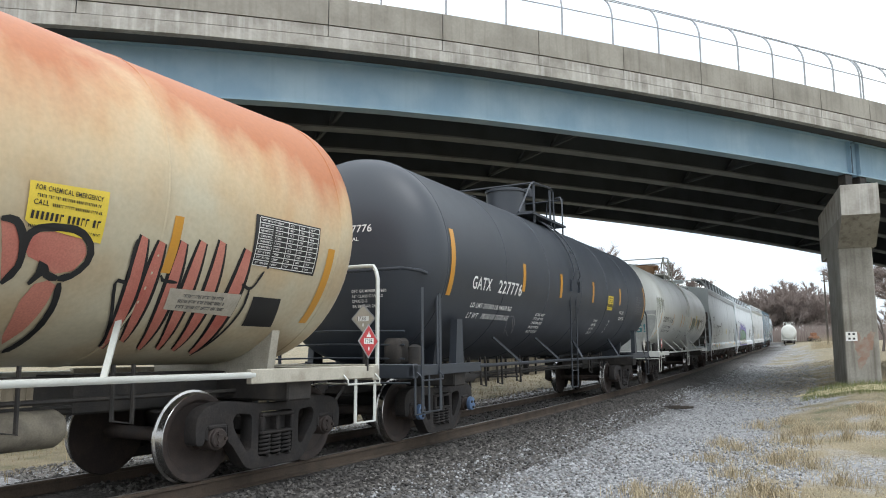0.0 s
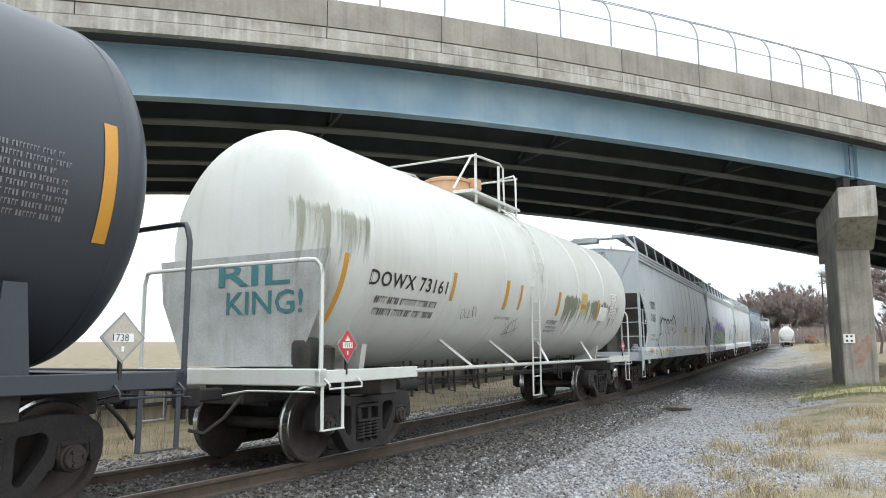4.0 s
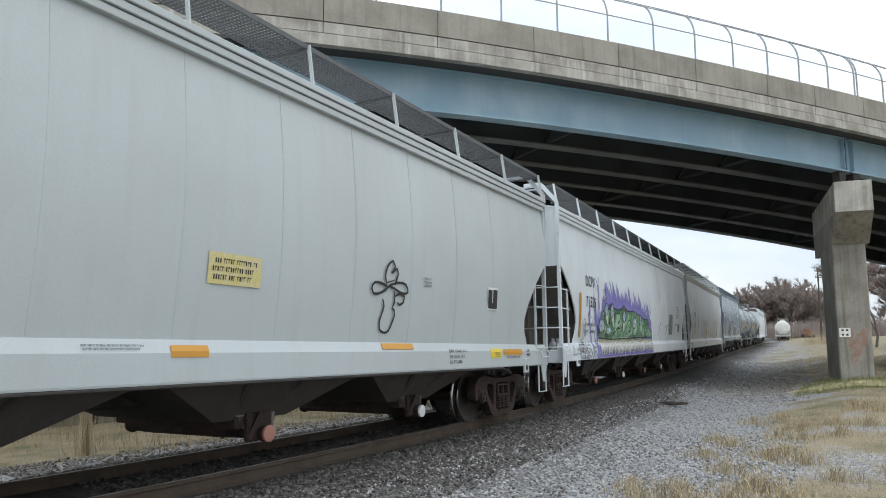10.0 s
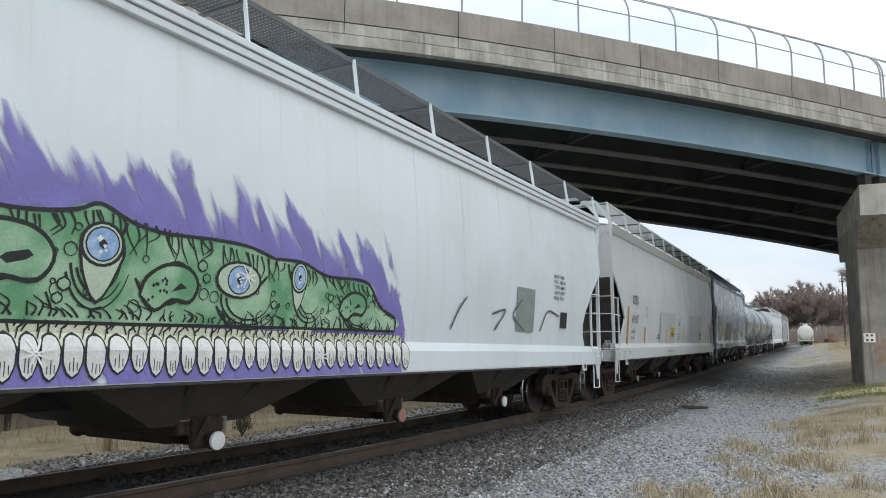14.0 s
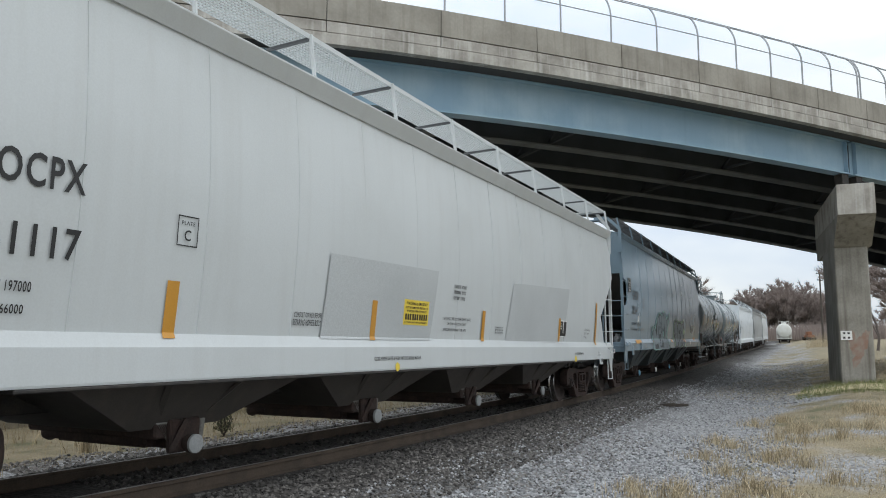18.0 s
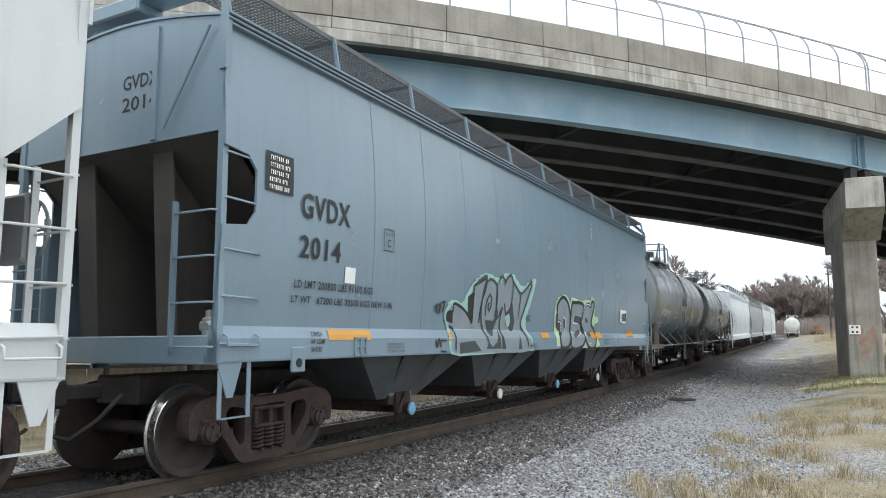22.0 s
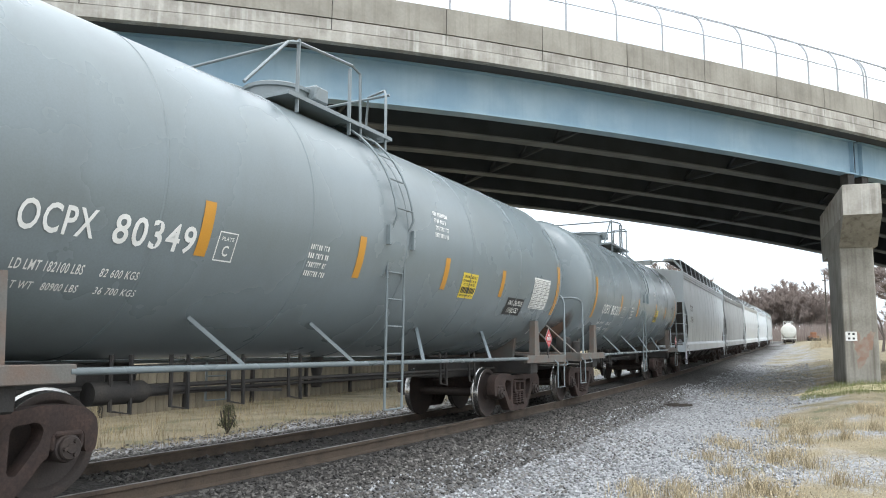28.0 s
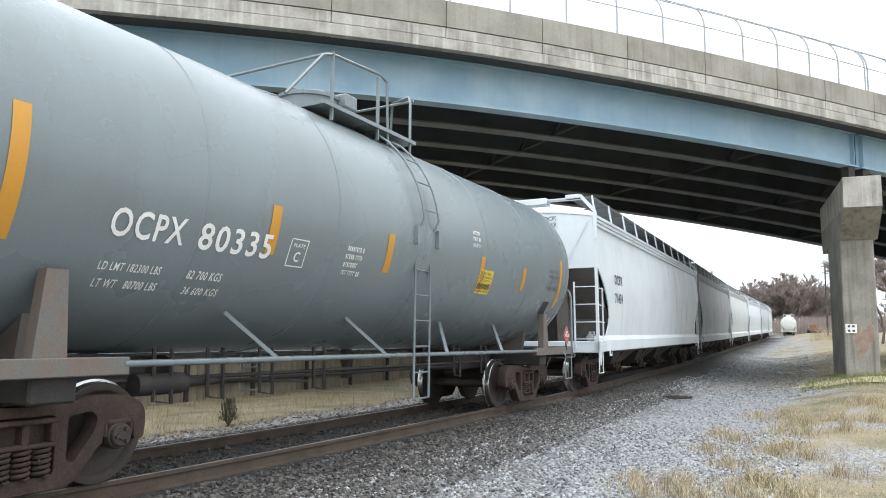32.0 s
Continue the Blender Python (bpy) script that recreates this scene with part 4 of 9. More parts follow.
def new_car(name, label, front, rear, group=""):
    car = thing(name, label, "railway car", group)
    car.matrix_basis = car_pose(front, rear, 0)
    CARS.append((car, front, rear))
    return car


def coupler(car, y, s):
    b = Build()
    b.cbox(-0.07, 0.07, min(y, y + s * 0.45), max(y, y + s * 0.45), 0.80, 0.95, 0.02)
    b.cbox(-0.13, 0.13, min(y + s * 0.42, y + s * 0.66), max(y + s * 0.42, y + s * 0.66), 0.74, 1.0, 0.03)
    part("coupler", b, M_TRUCK_DARK, car, smooth=30)
    h = Build()
    h.rod([(0.35, y, 0.85), (0.33, y + s * 0.25, 0.62), (0.2, y + s * 0.45, 0.45), (0.12, y + s * 0.6, 0.5)], 0.022, 6)
    part("air_hose", h, M_STEEL_DARK, car, smooth=60)


def u_bar(pts, r=0.017):
    return Build().rod(pts, r, 6)


def stirrup(car, x, y0, y1, ztop, zlow, mat, w=0.05):
    b = Build()
    b.bar((x, y0, ztop), (x, y0, zlow), 0.012, w, (0, 1, 0))
    b.bar((x, y1, ztop), (x, y1, zlow), 0.012, w, (0, 1, 0))
    b.bar((x, y0 - 0.01, zlow), (x, y1 + 0.01, zlow), 0.05, 0.014)
    part("sill_step", b, mat, car)


def grab(car, pts, mat):
    part("grab_iron", u_bar(pts, 0.012), mat, car, smooth=60)


# ---- covered hopper cars ----
ROUND_CUT = [(1.36, 0.95), (1.48, 1.02), (1.63, 1.14), (1.86, 1.19), (2.14, 1.05), (2.60, 0.62), (2.75, 0.44), (3.09, 0.02), (9, 0.02)]
SLANT_CUT = [(1.36, 0.62), (1.45, 0.68), (2.10, 1.12), (3.15, 0.02), (9, 0.02)]
BOX_CUT = [(1.3, 0.0), (2.48, 0.0), (2.52, 0.34), (2.66, 0.44), (3.08, 0.44), (3.22, 0.32), (3.26, 0.0), (9, 0.0)]


def cut_at(cut, z):
    for (z0, y0), (z1, y1) in zip(cut, cut[1:]):
        if z <= z1:
            return y0 + (y1 - y0) * max(0, (z - z0) / (z1 - z0))
    return cut[-1][1]


GRATING = {}
M_GRATE = material("dull_dark_grating", (0.12, 0.125, 0.13), 0.6, 0.4, grain=0.1)


def grating_mesh(length, mat):
    key = (round(length, 2), mat.name)
    if key not in GRATING:
        b = Build()
        for k in range(13):
            b.box(-0.30 + 0.05 * k, -0.295 + 0.05 * k, -length / 2, length / 2, -0.012, 0.012)
        b.box(0.300, 0.312, -length / 2, length / 2, -0.03, 0.03)
        n = int(length / 0.06)
        for k in range(n + 1):
            y = -length / 2 + length * k / n
            b.box(-0.30, 0.306, y - 0.003, y + 0.003, -0.008, 0.008)
        GRATING[key] = b.mesh("running_board", mat)
    return GRATING[key]


def hopper_car(label, front, rear, mat, cut=ROUND_CUT, eave=4.42, sill=(1.0, 1.38), chord=0.27, group="covered hopper cars", tone="brown",
               board_mat=None, caps=None, windows=False, near=True, inner=None, truck_in=1.35, rear_in=None, board_z=0.50, mat_low=None):
    L = rear - front
    h = L / 2
    car = new_car("covered_hopper_car", label, front, rear, group)
    grate_mat, board_mat = board_mat or M_GRATE, mat
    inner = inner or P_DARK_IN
    z0, z1 = sill
    top = eave - chord
    # side sheets, slightly bulged, cut away at the ends over the trucks
    zs = sorted(set([z1 - 0.02 + (top + 0.02 - z1 + 0.02) * i / 16 for i in range(17)] + [z for z, _ in cut if z1 < z < top - 0.05]))
    ncol = 40
    for s in (1, -1):
        b = Build()
        rings = []
        for z in zs:
            c = cut_at(cut, z)
            bulge = 0.10 * math.sin(math.pi * (z - zs[0]) / (zs[-1] - zs[0]))
            row_o, row_i = [], []
            for k in range(ncol + 1):
                y = -h + c + (L - 2 * c) * k / ncol
                dent = 0.004 * math.sin(y * 4.1) + 0.004 * noise.noise(Vector((y * 0.8, z * 0.9, front)))
                row_o.append((s * (1.555 + bulge + dent), y, z))
                row_i.append((s * (1.525 + bulge + dent), y, z))
            rings.append(row_o + list(reversed(row_i)))
        b.loft(rings)
        part("side_sheet", b, mat, car, smooth=30)
        if s == 1 and near:
            for k in range(1, 12):
                y = -h + 1.3 + (L - 2.6) * k / 12
                part("panel_seam", Build().loft([[(1.5555 + 0.10 * math.sin(math.pi * (z - zs[0]) / (zs[-1] - zs[0])) + dx_, y + dy, z) for dx_, dy in ((-0.02, -0.012), (0.0048, -0.008), (0.0048, 0.008), (-0.02, 0.012))] for z in zs]), mat, car)
        # side sill: a channel with a sloped top lip
        sb = Build()
        sb.loft([[(s * x, y, z) for x, z in ((1.45, z0), (1.615, z0), (1.62, z0 + 0.02), (1.62, z1 - 0.1), (1.57, z1 + 0.02), (1.50, z1 + 0.02), (1.50, z0 + 0.06), (1.45, z0 + 0.06))]
                 for y in (-h, -h + 0.02, h - 0.02, h)])
        part("side_sill", sb, mat, car)
        if z1 > 1.3 and cut is not BOX_CUT:
            rl = Build()
            rl.cbox(min(s * 1.40, s * 1.625), max(s * 1.40, s * 1.625), -h + 2.2, h - 2.2, z0 - 0.035, z0 - 0.004, 0.008)
            part("sill_flange", rl, M_STEEL_DARK, car)
        # top chord in three stepped bands
        if cut is SLANT_CUT:
            ob_ = Build().loft([[(s * x, y, z) for x, z in ((1.50, top), (1.585, top), (1.68, eave - 0.02), (1.68, eave), (1.50, eave))] for y in (-h, h)])
            part("top_chord", ob_, mat, car)
        for k in range(0 if cut is SLANT_CUT else 3):
            cb = Build()
            za = top + chord * k / 3
            x1 = 1.60 + 0.02 * (k + 1)
            cb.cbox(min(s * 1.52, s * x1), max(s * 1.52, s * x1), -h, h, za + 0.004, za + chord / 3 - 0.006, 0.008)
            part("top_chord", cb, mat, car)
    # roof, arched
    rb = Build()
    prof = [(-1.62 + 3.24 * i / 12, eave - 0.01 + 0.20 * math.cos(math.pi * (-0.5 + i / 12))) for i in range(13)]
    prof += [(x, z - 0.03) for x, z in reversed(prof)]
    rb.loft([[(x, y, z) for x, z in prof] for y in (-h, 0, h)])
    part("roof", rb, mat, car, smooth=40)
    # running boards with brackets
    gm = grating_mesh(L - 0.1, grate_mat)
    for s in (1, -1):
        part("running_board", gm, None, car, "open steel grating walkway", at=(s * 1.20, 0, eave + board_z))
    nb = int(L / 1.72)
    for k in range(nb + 1):
        y = -h + 0.05 + (L - 0.1) * k / nb
        for s in (1, -1):
            part("walkway_bracket", Build().bar((s * 1.60, y, eave - 0.01), (s * 1.52, y, eave + board_z + 0.02), 0.045, 0.02, (0, 1, 0)), board_mat, car)
            part("walkway_beam", Build().bar((s * 1.51, y, eave + board_z - 0.03), (s * 0.85, y, eave + board_z - 0.03), 0.05, 0.03), M_GRATE, car)
    # slope sheets, end walls, platforms
    for e in (-1, 1):
        wall_low = 3.1 if cut is not BOX_CUT else 3.42
        arch = [(-1.55 + 3.1 * i / 10, eave - 0.03 + 0.19 * math.cos(math.pi * (-0.5 + i / 10))) for i in range(11)]
        ew = Build().plate([(1.55, wall_low), (-1.55, wall_low)] + arch, "y", min(e * (h - 0.06), e * (h - 0.02)), max(e * (h - 0.06), e * (h - 0.02)))
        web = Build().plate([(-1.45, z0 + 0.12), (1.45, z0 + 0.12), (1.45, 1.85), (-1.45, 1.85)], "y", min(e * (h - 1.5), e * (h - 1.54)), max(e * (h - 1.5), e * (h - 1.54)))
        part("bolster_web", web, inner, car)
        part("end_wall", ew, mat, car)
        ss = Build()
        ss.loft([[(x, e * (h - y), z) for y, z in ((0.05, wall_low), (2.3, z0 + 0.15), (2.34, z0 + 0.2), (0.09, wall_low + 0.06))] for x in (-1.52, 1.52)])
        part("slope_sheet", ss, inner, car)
        pf = Build()
        pf.cbox(-1.6, 1.6, min(e * (h - 0.30), e * h), max(e * (h - 0.30), e * h), z0 - 0.02, z0 + 0.26, 0.012)
        pf.box(-1.45, 1.45, min(e * (h - 2.1), e * (h - 0.3)), max(e * (h - 2.1), e * (h - 0.3)), z0 + 0.10, z0 + 0.14)
        part("end_platform", pf, mat, car)
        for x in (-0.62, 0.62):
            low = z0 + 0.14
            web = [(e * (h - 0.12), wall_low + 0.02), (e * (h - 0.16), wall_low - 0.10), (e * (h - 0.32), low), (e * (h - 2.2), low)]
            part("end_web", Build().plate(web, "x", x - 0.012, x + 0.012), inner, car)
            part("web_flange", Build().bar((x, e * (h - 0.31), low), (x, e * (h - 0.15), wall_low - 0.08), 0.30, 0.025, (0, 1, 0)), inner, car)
            part("end_stiffener", Build().bar((x, e * (h - 0.01), wall_low + 0.02), (x, e * (h - 0.01), eave + 0.05), 0.07, 0.04, (0, 1, 0)), mat, car)
        coupler(car, e * h, e)
        if near and e == -1:
            for q in (0.16, 0.50):
                part("brake_valve", Build().turn([(z0 + 0.26, 0.07), (z0 + 0.42, 0.07), (z0 + 0.44, 0.04), (z0 + 0.50, 0.04), (z0 + 0.51, 0.0)], 10, "z", (1.35, e * (h - q), 0)).cbox(1.27, 1.43, min(e * (h - q - 0.07), e * (h - q + 0.07)), max(e * (h - q - 0.07), e * (h - q + 0.07)), z0 + 0.30, z0 + 0.40, 0.02), M_GALV, car, smooth=40)
        part("end_walkway", Build().box(-1.2, 1.2, min(e * (h - 0.28), e * (h + 0.02)), max(e * (h - 0.28), e * (h + 0.02)), eave + board_z - 0.03, eave + board_z), mat, car)
        part("end_walkway_box", Build().cbox(-0.45, 0.35, min(e * (h - 0.3), e * (h + 0.05)), max(e * (h - 0.3), e * (h + 0.05)), eave + board_z - 0.14, eave + board_z + 0.04, 0.02), mat, car)
        for s in (1, -1):
            cp = Build()
            cp.bar((s * 1.585, e * (h - 0.035), z0), (s * 1.585, e * (h - 0.035), eave), 0.07, 0.07, (0, 1, 0))
            part("corner_post", cp, mat, car)
            # ladders on the side and on the end
            if cut is not BOX_CUT:
                lp = Build().bar((s * 1.59, e * (h - 0.56), z0 + 0.3), (s * 1.59, e * (h - 0.56), 2.62), 0.03, 0.05, (0, 1, 0))
                part("ladder_post", lp, mat, car)
            rungs = (1.34, 1.74, 2.16, 2.58) if cut is not BOX_CUT else (1.35, 1.8, 2.25, 2.75, 3.2)
            for z in rungs:
                part("ladder_rung", u_bar([(s * 1.60, e * (h - 0.03), z), (s * 1.64, e * (h - 0.06), z), (s * 1.64, e * (h - 0.52), z - 0.012), (s * 1.60, e * (h - 0.56), z - 0.012)], 0.012), mat, car, smooth=60)
            ep = Build().bar((s * 1.02, e * (h + 0.015), z0 + 0.1), (s * 1.02, e * (h + 0.015), 2.75), 0.06, 0.03, (1, 0, 0))
            part("ladder_post", ep, mat, car)
            for z in (1.32, 1.74, 2.18, 2.62):
                part("ladder_rung", u_bar([(s * 1.57, e * h, z), (s * 1.55, e * (h + 0.05), z), (s * 1.05, e * (h + 0.05), z), (s * 1.02, e * (h + 0.01), z)], 0.012), mat, car, smooth=60)
            stirrup(car, s * 1.59, e * (h - 0.08), e * (h - 0.46), z0 + 0.05, z0 - 0.52, mat)
            gp = Build().loft([[(s * 1.59, e * (h - 0.02), z0 + 0.02), (s * 1.59, e * (h - 0.36), z0 + 0.02), (s * 1.605, e * (h - 0.36), z0 + 0.02), (s * 1.605, e * (h - 0.02), z0 + 0.02)],
                               [(s * 1.59, e * (h - 0.16), z0 - 0.33), (s * 1.59, e * (h - 0.24), z0 - 0.33), (s * 1.605, e * (h - 0.24), z0 - 0.33), (s * 1.605, e * (h - 0.16), z0 - 0.33)]])
            part("step_gusset", gp, mat, car)
            jp = Build().cbox(min(s * 1.60, s * 1.635), max(s * 1.60, s * 1.635), min(e * (h - 1.06), e * (h - 1.28)), max(e * (h - 1.06), e * (h - 1.28)), z0 - 0.13, z0 + 0.14, 0.01)
            part("jacking_pad", jp, mat, car)
            jh = Build().turn([(s * 1.632, 0.05), (s * 1.64, 0.05)], 14, "x", (0, e * (h - 1.17), z0 - 0.03))
            part("pad_hole", jh, M_BLACKPAINT, car)
            grab(car, [(s * 1.62, e * (h - 0.08), z0 + 0.27), (s * 1.68, e * (h - 0.08), z0 + 0.24), (s * 1.68, e * (h - 0.08), z0 + 0.16), (s * 1.68, e * (h - 0.5), z0 + 0.16), (s * 1.68, e * (h - 0.5), z0 + 0.24), (s * 1.62, e * (h - 0.5), z0 + 0.27)], mat)
            # flat bar from the corner, bent in to the end of the running board
            bent = [(1.60, eave - 0.6), (1.60, eave + 0.10), (1.24, eave + board_z + 0.03), (0.85, eave + board_z + 0.03)]
            hb_ = Build()
            for (xa, za), (xb, zb) in zip(bent, bent[1:]):
                hb_.bar((s * xa, e * (h + 0.012), za), (s * xb, e * (h + 0.012), zb), 0.085, 0.03, (0, 1, 0))
            part("roof_handhold", hb_, mat, car)
            if s > 0:
                part("end_tie_rod", u_bar([(1.42, e * (h + 0.03), eave - 0.12), (0.80, e * (h + 0.03), wall_low + 0.1)], 0.014), mat, car, smooth=60)
        add_truck(car, e * (h - (rear_in if rear_in and e > 0 else truck_in)), tone)
    # centre sill and hopper bays
    part("centre_sill", Build().cbox(-0.33, 0.33, -h + 0.2, h - 0.2, 0.72, 1.02, 0.02), M_STEEL_DARK, car)
    span = (L - 2 * truck_in - 2.6) / 4
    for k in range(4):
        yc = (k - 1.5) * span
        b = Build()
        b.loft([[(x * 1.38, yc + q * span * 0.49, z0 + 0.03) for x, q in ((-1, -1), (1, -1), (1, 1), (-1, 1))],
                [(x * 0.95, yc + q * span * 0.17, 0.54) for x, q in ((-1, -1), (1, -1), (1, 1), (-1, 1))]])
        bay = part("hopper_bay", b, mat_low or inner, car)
        g = Build()
        g.cbox(-1.0, 1.0, yc - 0.30, yc + 0.30, 0.44, 0.60, 0.02)
        g.cbox(0.98, 1.06, yc - 0.16, yc + 0.22, 0.30, 0.62, 0.02)
        g.bar((1.05, yc - 0.14, 0.34), (1.12, yc - 0.02, 0.62), 0.05, 0.05)
        g.cbox(-0.70, 0.70, yc - 0.17, yc + 0.17, 0.33, 0.47, 0.03)
        part("outlet_gate", g, M_TRUCK, bay, smooth=30)
        if caps:      # pale cheek plate over the gate
            part("outlet_cheek", Build().plate([(yc - 0.46, 0.80), (yc + 0.36, 0.80), (yc + 0.30, 0.40), (yc + 0.16, 0.34), (yc - 0.08, 0.34)], "x", 0.985, 1.0), P_CHEEK, bay)
        p = Build().turn([(-1.16, 0.0), (-1.16, 0.085), (-1.10, 0.095), (-1.05, 0.07), (1.05, 0.07), (1.10, 0.095), (1.16, 0.085), (1.16, 0.0)], 18, "x", (0, yc + 0.05, 0.38))
        part("outlet_pipe", p, M_TRUCK, bay, smooth=40)
        if caps:
            c = Build().turn([(1.155, 0.092), (1.185, 0.092), (1.19, 0.08), (1.19, 0.0)], 18, "x", (0, yc + 0.05, 0.38))
            part("outlet_cap", c, caps[k % len(caps)], bay, smooth=40)
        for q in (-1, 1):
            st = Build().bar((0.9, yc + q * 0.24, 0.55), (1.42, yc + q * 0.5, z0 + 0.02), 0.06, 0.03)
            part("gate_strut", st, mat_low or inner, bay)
    return "hopper", car, z0, z1, top


# ---- tank cars ----
def tank_car(label, front, rear, mat, R=1.55, zc=2.80, seam=0.95, group="tank cars", tone="dark", ladder=None, frame_mat=None, seams=6, rail_mat=None,
             truck_in=1.65, housing_mat=None, brackets=True, dome=0.62, top_shift=0.0, tall=0.0, rail_in=0.05, full=3.2, rail_z=2.46):
    L = rear - front
    h = L / 2
    car = new_car("tank_car", label, front, rear, group)
    frame_mat, rail_mat = frame_mat or mat, rail_mat or mat
    housing_mat = housing_mat or mat
    ye = h - seam
    n = 64
    ring = lambda y, r: [(r * math.sin(2 * math.pi * j / n), y, zc + r * math.cos(2 * math.pi * j / n)) for j in range(n)]
    part("tank_shell", Build().loft([ring(y, R) for y in [-ye + 2 * ye * i / 12 for i in range(13)]], cap=False), mat, car, smooth=60)
    for e in (-1, 1):
        part("tank_head", Build().loft([ring(e * (ye + dome * math.sin(a)), max(R * (1 - math.sin(a) ** full) ** (1 / full), 0.02)) for a in [math.pi / 2 * i / 16 for i in range(17)]], cap=True), mat, car, smooth=60)
    for k in range(seams + 1):
        y = -ye + 2 * ye * k / seams
        prof = [(y - 0.018, R - 0.004), (y - 0.009, R + 0.008), (y + 0.009, R + 0.008), (y + 0.018, R - 0.004)]
        part("weld_seam", Build().loft([ring(a, r) for a, r in prof], cap=False), mat, car, smooth=60)
    # stub sills, saddles, end platforms
    for e in (-1, 1):
        part("stub_sill", Build().cbox(-0.32, 0.32, min(e * (h - 3.4), e * (h - 0.05)), max(e * (h - 3.4), e * (h - 0.05)), 0.74, 1.12, 0.02), M_STEEL_DARK, car)
        sd = Build()
        sd.plate([(-0.95, 1.04), (0.95, 1.04), (1.06, 1.72), (0.8, 1.5), (0.5, 1.36), (0, 1.28), (-0.5, 1.36), (-0.8, 1.5), (-1.06, 1.72)], "y", e * (h - truck_in) - 0.06, e * (h - truck_in) + 0.06)
        part("saddle", sd, frame_mat, car)
        bo = Build().cbox(-1.42, 1.42, e * (h - truck_in) - 0.2, e * (h - truck_in) + 0.2, 0.80, 1.06, 0.02)
        part("body_bolster", bo, M_STEEL_DARK, car)
        pf = Build()
        pf.cbox(-1.52, 1.52, min(e * (h - 0.14), e * h), max(e * (h - 0.14), e * h), 0.98, 1.18, 0.012)
        pf.box(-1.45, 1.45, min(e * (h - 0.85), e * (h - 0.1)), max(e * (h - 0.85), e * (h - 0.1)), 1.13, 1.16)
        part("end_platform", pf, frame_mat, car)
        coupler(car, e * h, e)
        for s in (1, -1):
            sb = Build().cbox(min(s * 1.44, s * 1.52), max(s * 1.44, s * 1.52), min(e * (h - 2.25), e * h), max(e * (h - 2.25), e * h), 1.01, 1.16, 0.008)
            part("side_sill", sb, frame_mat, car)
            if brackets:
              br = Build().plate([(e * (h - 1.72), 1.05), (e * (h - 1.42), 1.05), (e * (h - 1.50), 1.85), (e * (h - 1.68), 1.85)], "x", min(s * 1.34, s * 1.46), max(s * 1.34, s * 1.46))
              part("side_bracket", br, frame_mat, car)
            # a corner post that bends into the rail across the end
            yr = e * (h - (rail_in if e < 0 else 0.03))
            part("end_handrail", u_bar([(s * 1.50, yr, 1.12), (s * 1.50, yr, rail_z - 0.18), (s * 1.47, yr, rail_z - 0.07), (s * 1.42, (yr + e * h) / 2, rail_z - 0.01), (s * 1.32, e * (h - 0.02), rail_z), (0, e * (h + 0.01), rail_z)], 0.027), rail_mat, car, smooth=60)
            if e < 0 and rail_in > 0.5:      # a tall flat handhold over the corner step
                part("corner_handhold", Build().bar((s * 1.53, -h + 0.24, 0.5), (s * 1.53, -h + 0.24, 2.27), 0.014, 0.07, (0, 1, 0)), frame_mat, car)
                part("corner_handhold", Build().bar((s * 1.53, -h + 0.78, 0.5), (s * 1.53, -h + 0.78, 2.22), 0.014, 0.07, (0, 1, 0)), frame_mat, car)
                part("corner_step", Build().bar((s * 1.53, -h + 0.24, 0.5), (s * 1.53, -h + 0.78, 0.5), 0.05, 0.014), frame_mat, car)
                for q in (-0.2, 0.0, 0.2):
                    part("brake_pipe", u_bar([(s * 1.2, -h + 0.3, 1.45 + q), (0, -h + 0.1, 1.47 + q)], 0.014), frame_mat, car, smooth=60)
            stirrup(car, s * 1.50, e * (h - 0.08), e * (h - 0.48), 1.02, 0.48, rail_mat)
            grab(car, [(s * 1.52, e * (h - 0.10), 1.06), (s * 1.59, e * (h - 0.10), 1.0), (s * 1.59, e * (h - 0.10), 0.95), (s * 1.59, e * (h - 0.75), 0.95), (s * 1.59, e * (h - 0.75), 1.0), (s * 1.52, e * (h - 0.75), 1.06)], rail_mat)
            part("uncoupling_lever", u_bar([(s * 1.5, e * (h + 0.06), 0.92), (s * 0.5, e * (h + 0.06), 0.92), (s * 0.12, e * (h + 0.08), 0.86)], 0.013), frame_mat, car, smooth=60)
        add_truck(car, e * (h - truck_in), tone)
    # running pipes along the sides, on slanting stays
    yl = 0.0 if ladder is None else ladder - (front + rear) / 2
    for s in (1, -1):
        part("side_pipe", u_bar([(s * 1.50, -h + 2.2, 1.10), (s * 1.50, h - 2.2, 1.10)], 0.032), rail_mat, car, smooth=60)
        for y in (-h + 4.1, yl - 0.75, yl + 0.95, h - 3.9):
            sy = 0.42 if y < yl else -0.42
            a = radians(48)
            part("pipe_stay", Build().bar((s * 1.50, y, 1.11), (s * (R * math.sin(math.pi / 2 + a)) * 1.0, y - sy, zc - R * math.sin(a) + 0.0), 0.05, 0.04), rail_mat, car)
        # ladder bent over the tank
        for q in (-0.21, 0.21):
            pts = [(s * 1.60, yl + q, 0.50), (s * 1.62, yl + q, zc - 0.1)]
            pts += [(s * (R + 0.09) * math.cos(a), yl + q, zc + (R + 0.09) * math.sin(a)) for a in [radians(6 + 60 * i / 8) for i in range(9)]]
            part("ladder_rail", Build().rod(pts, 0.018, 6), rail_mat, car, smooth=60)
        for z in (0.50, 0.86, 1.22, 1.58, 1.94, 2.3, 2.66):
            part("ladder_rung", u_bar([(s * 1.60, yl - 0.21, z), (s * 1.60, yl + 0.21, z)], 0.012), rail_mat, car, smooth=60)
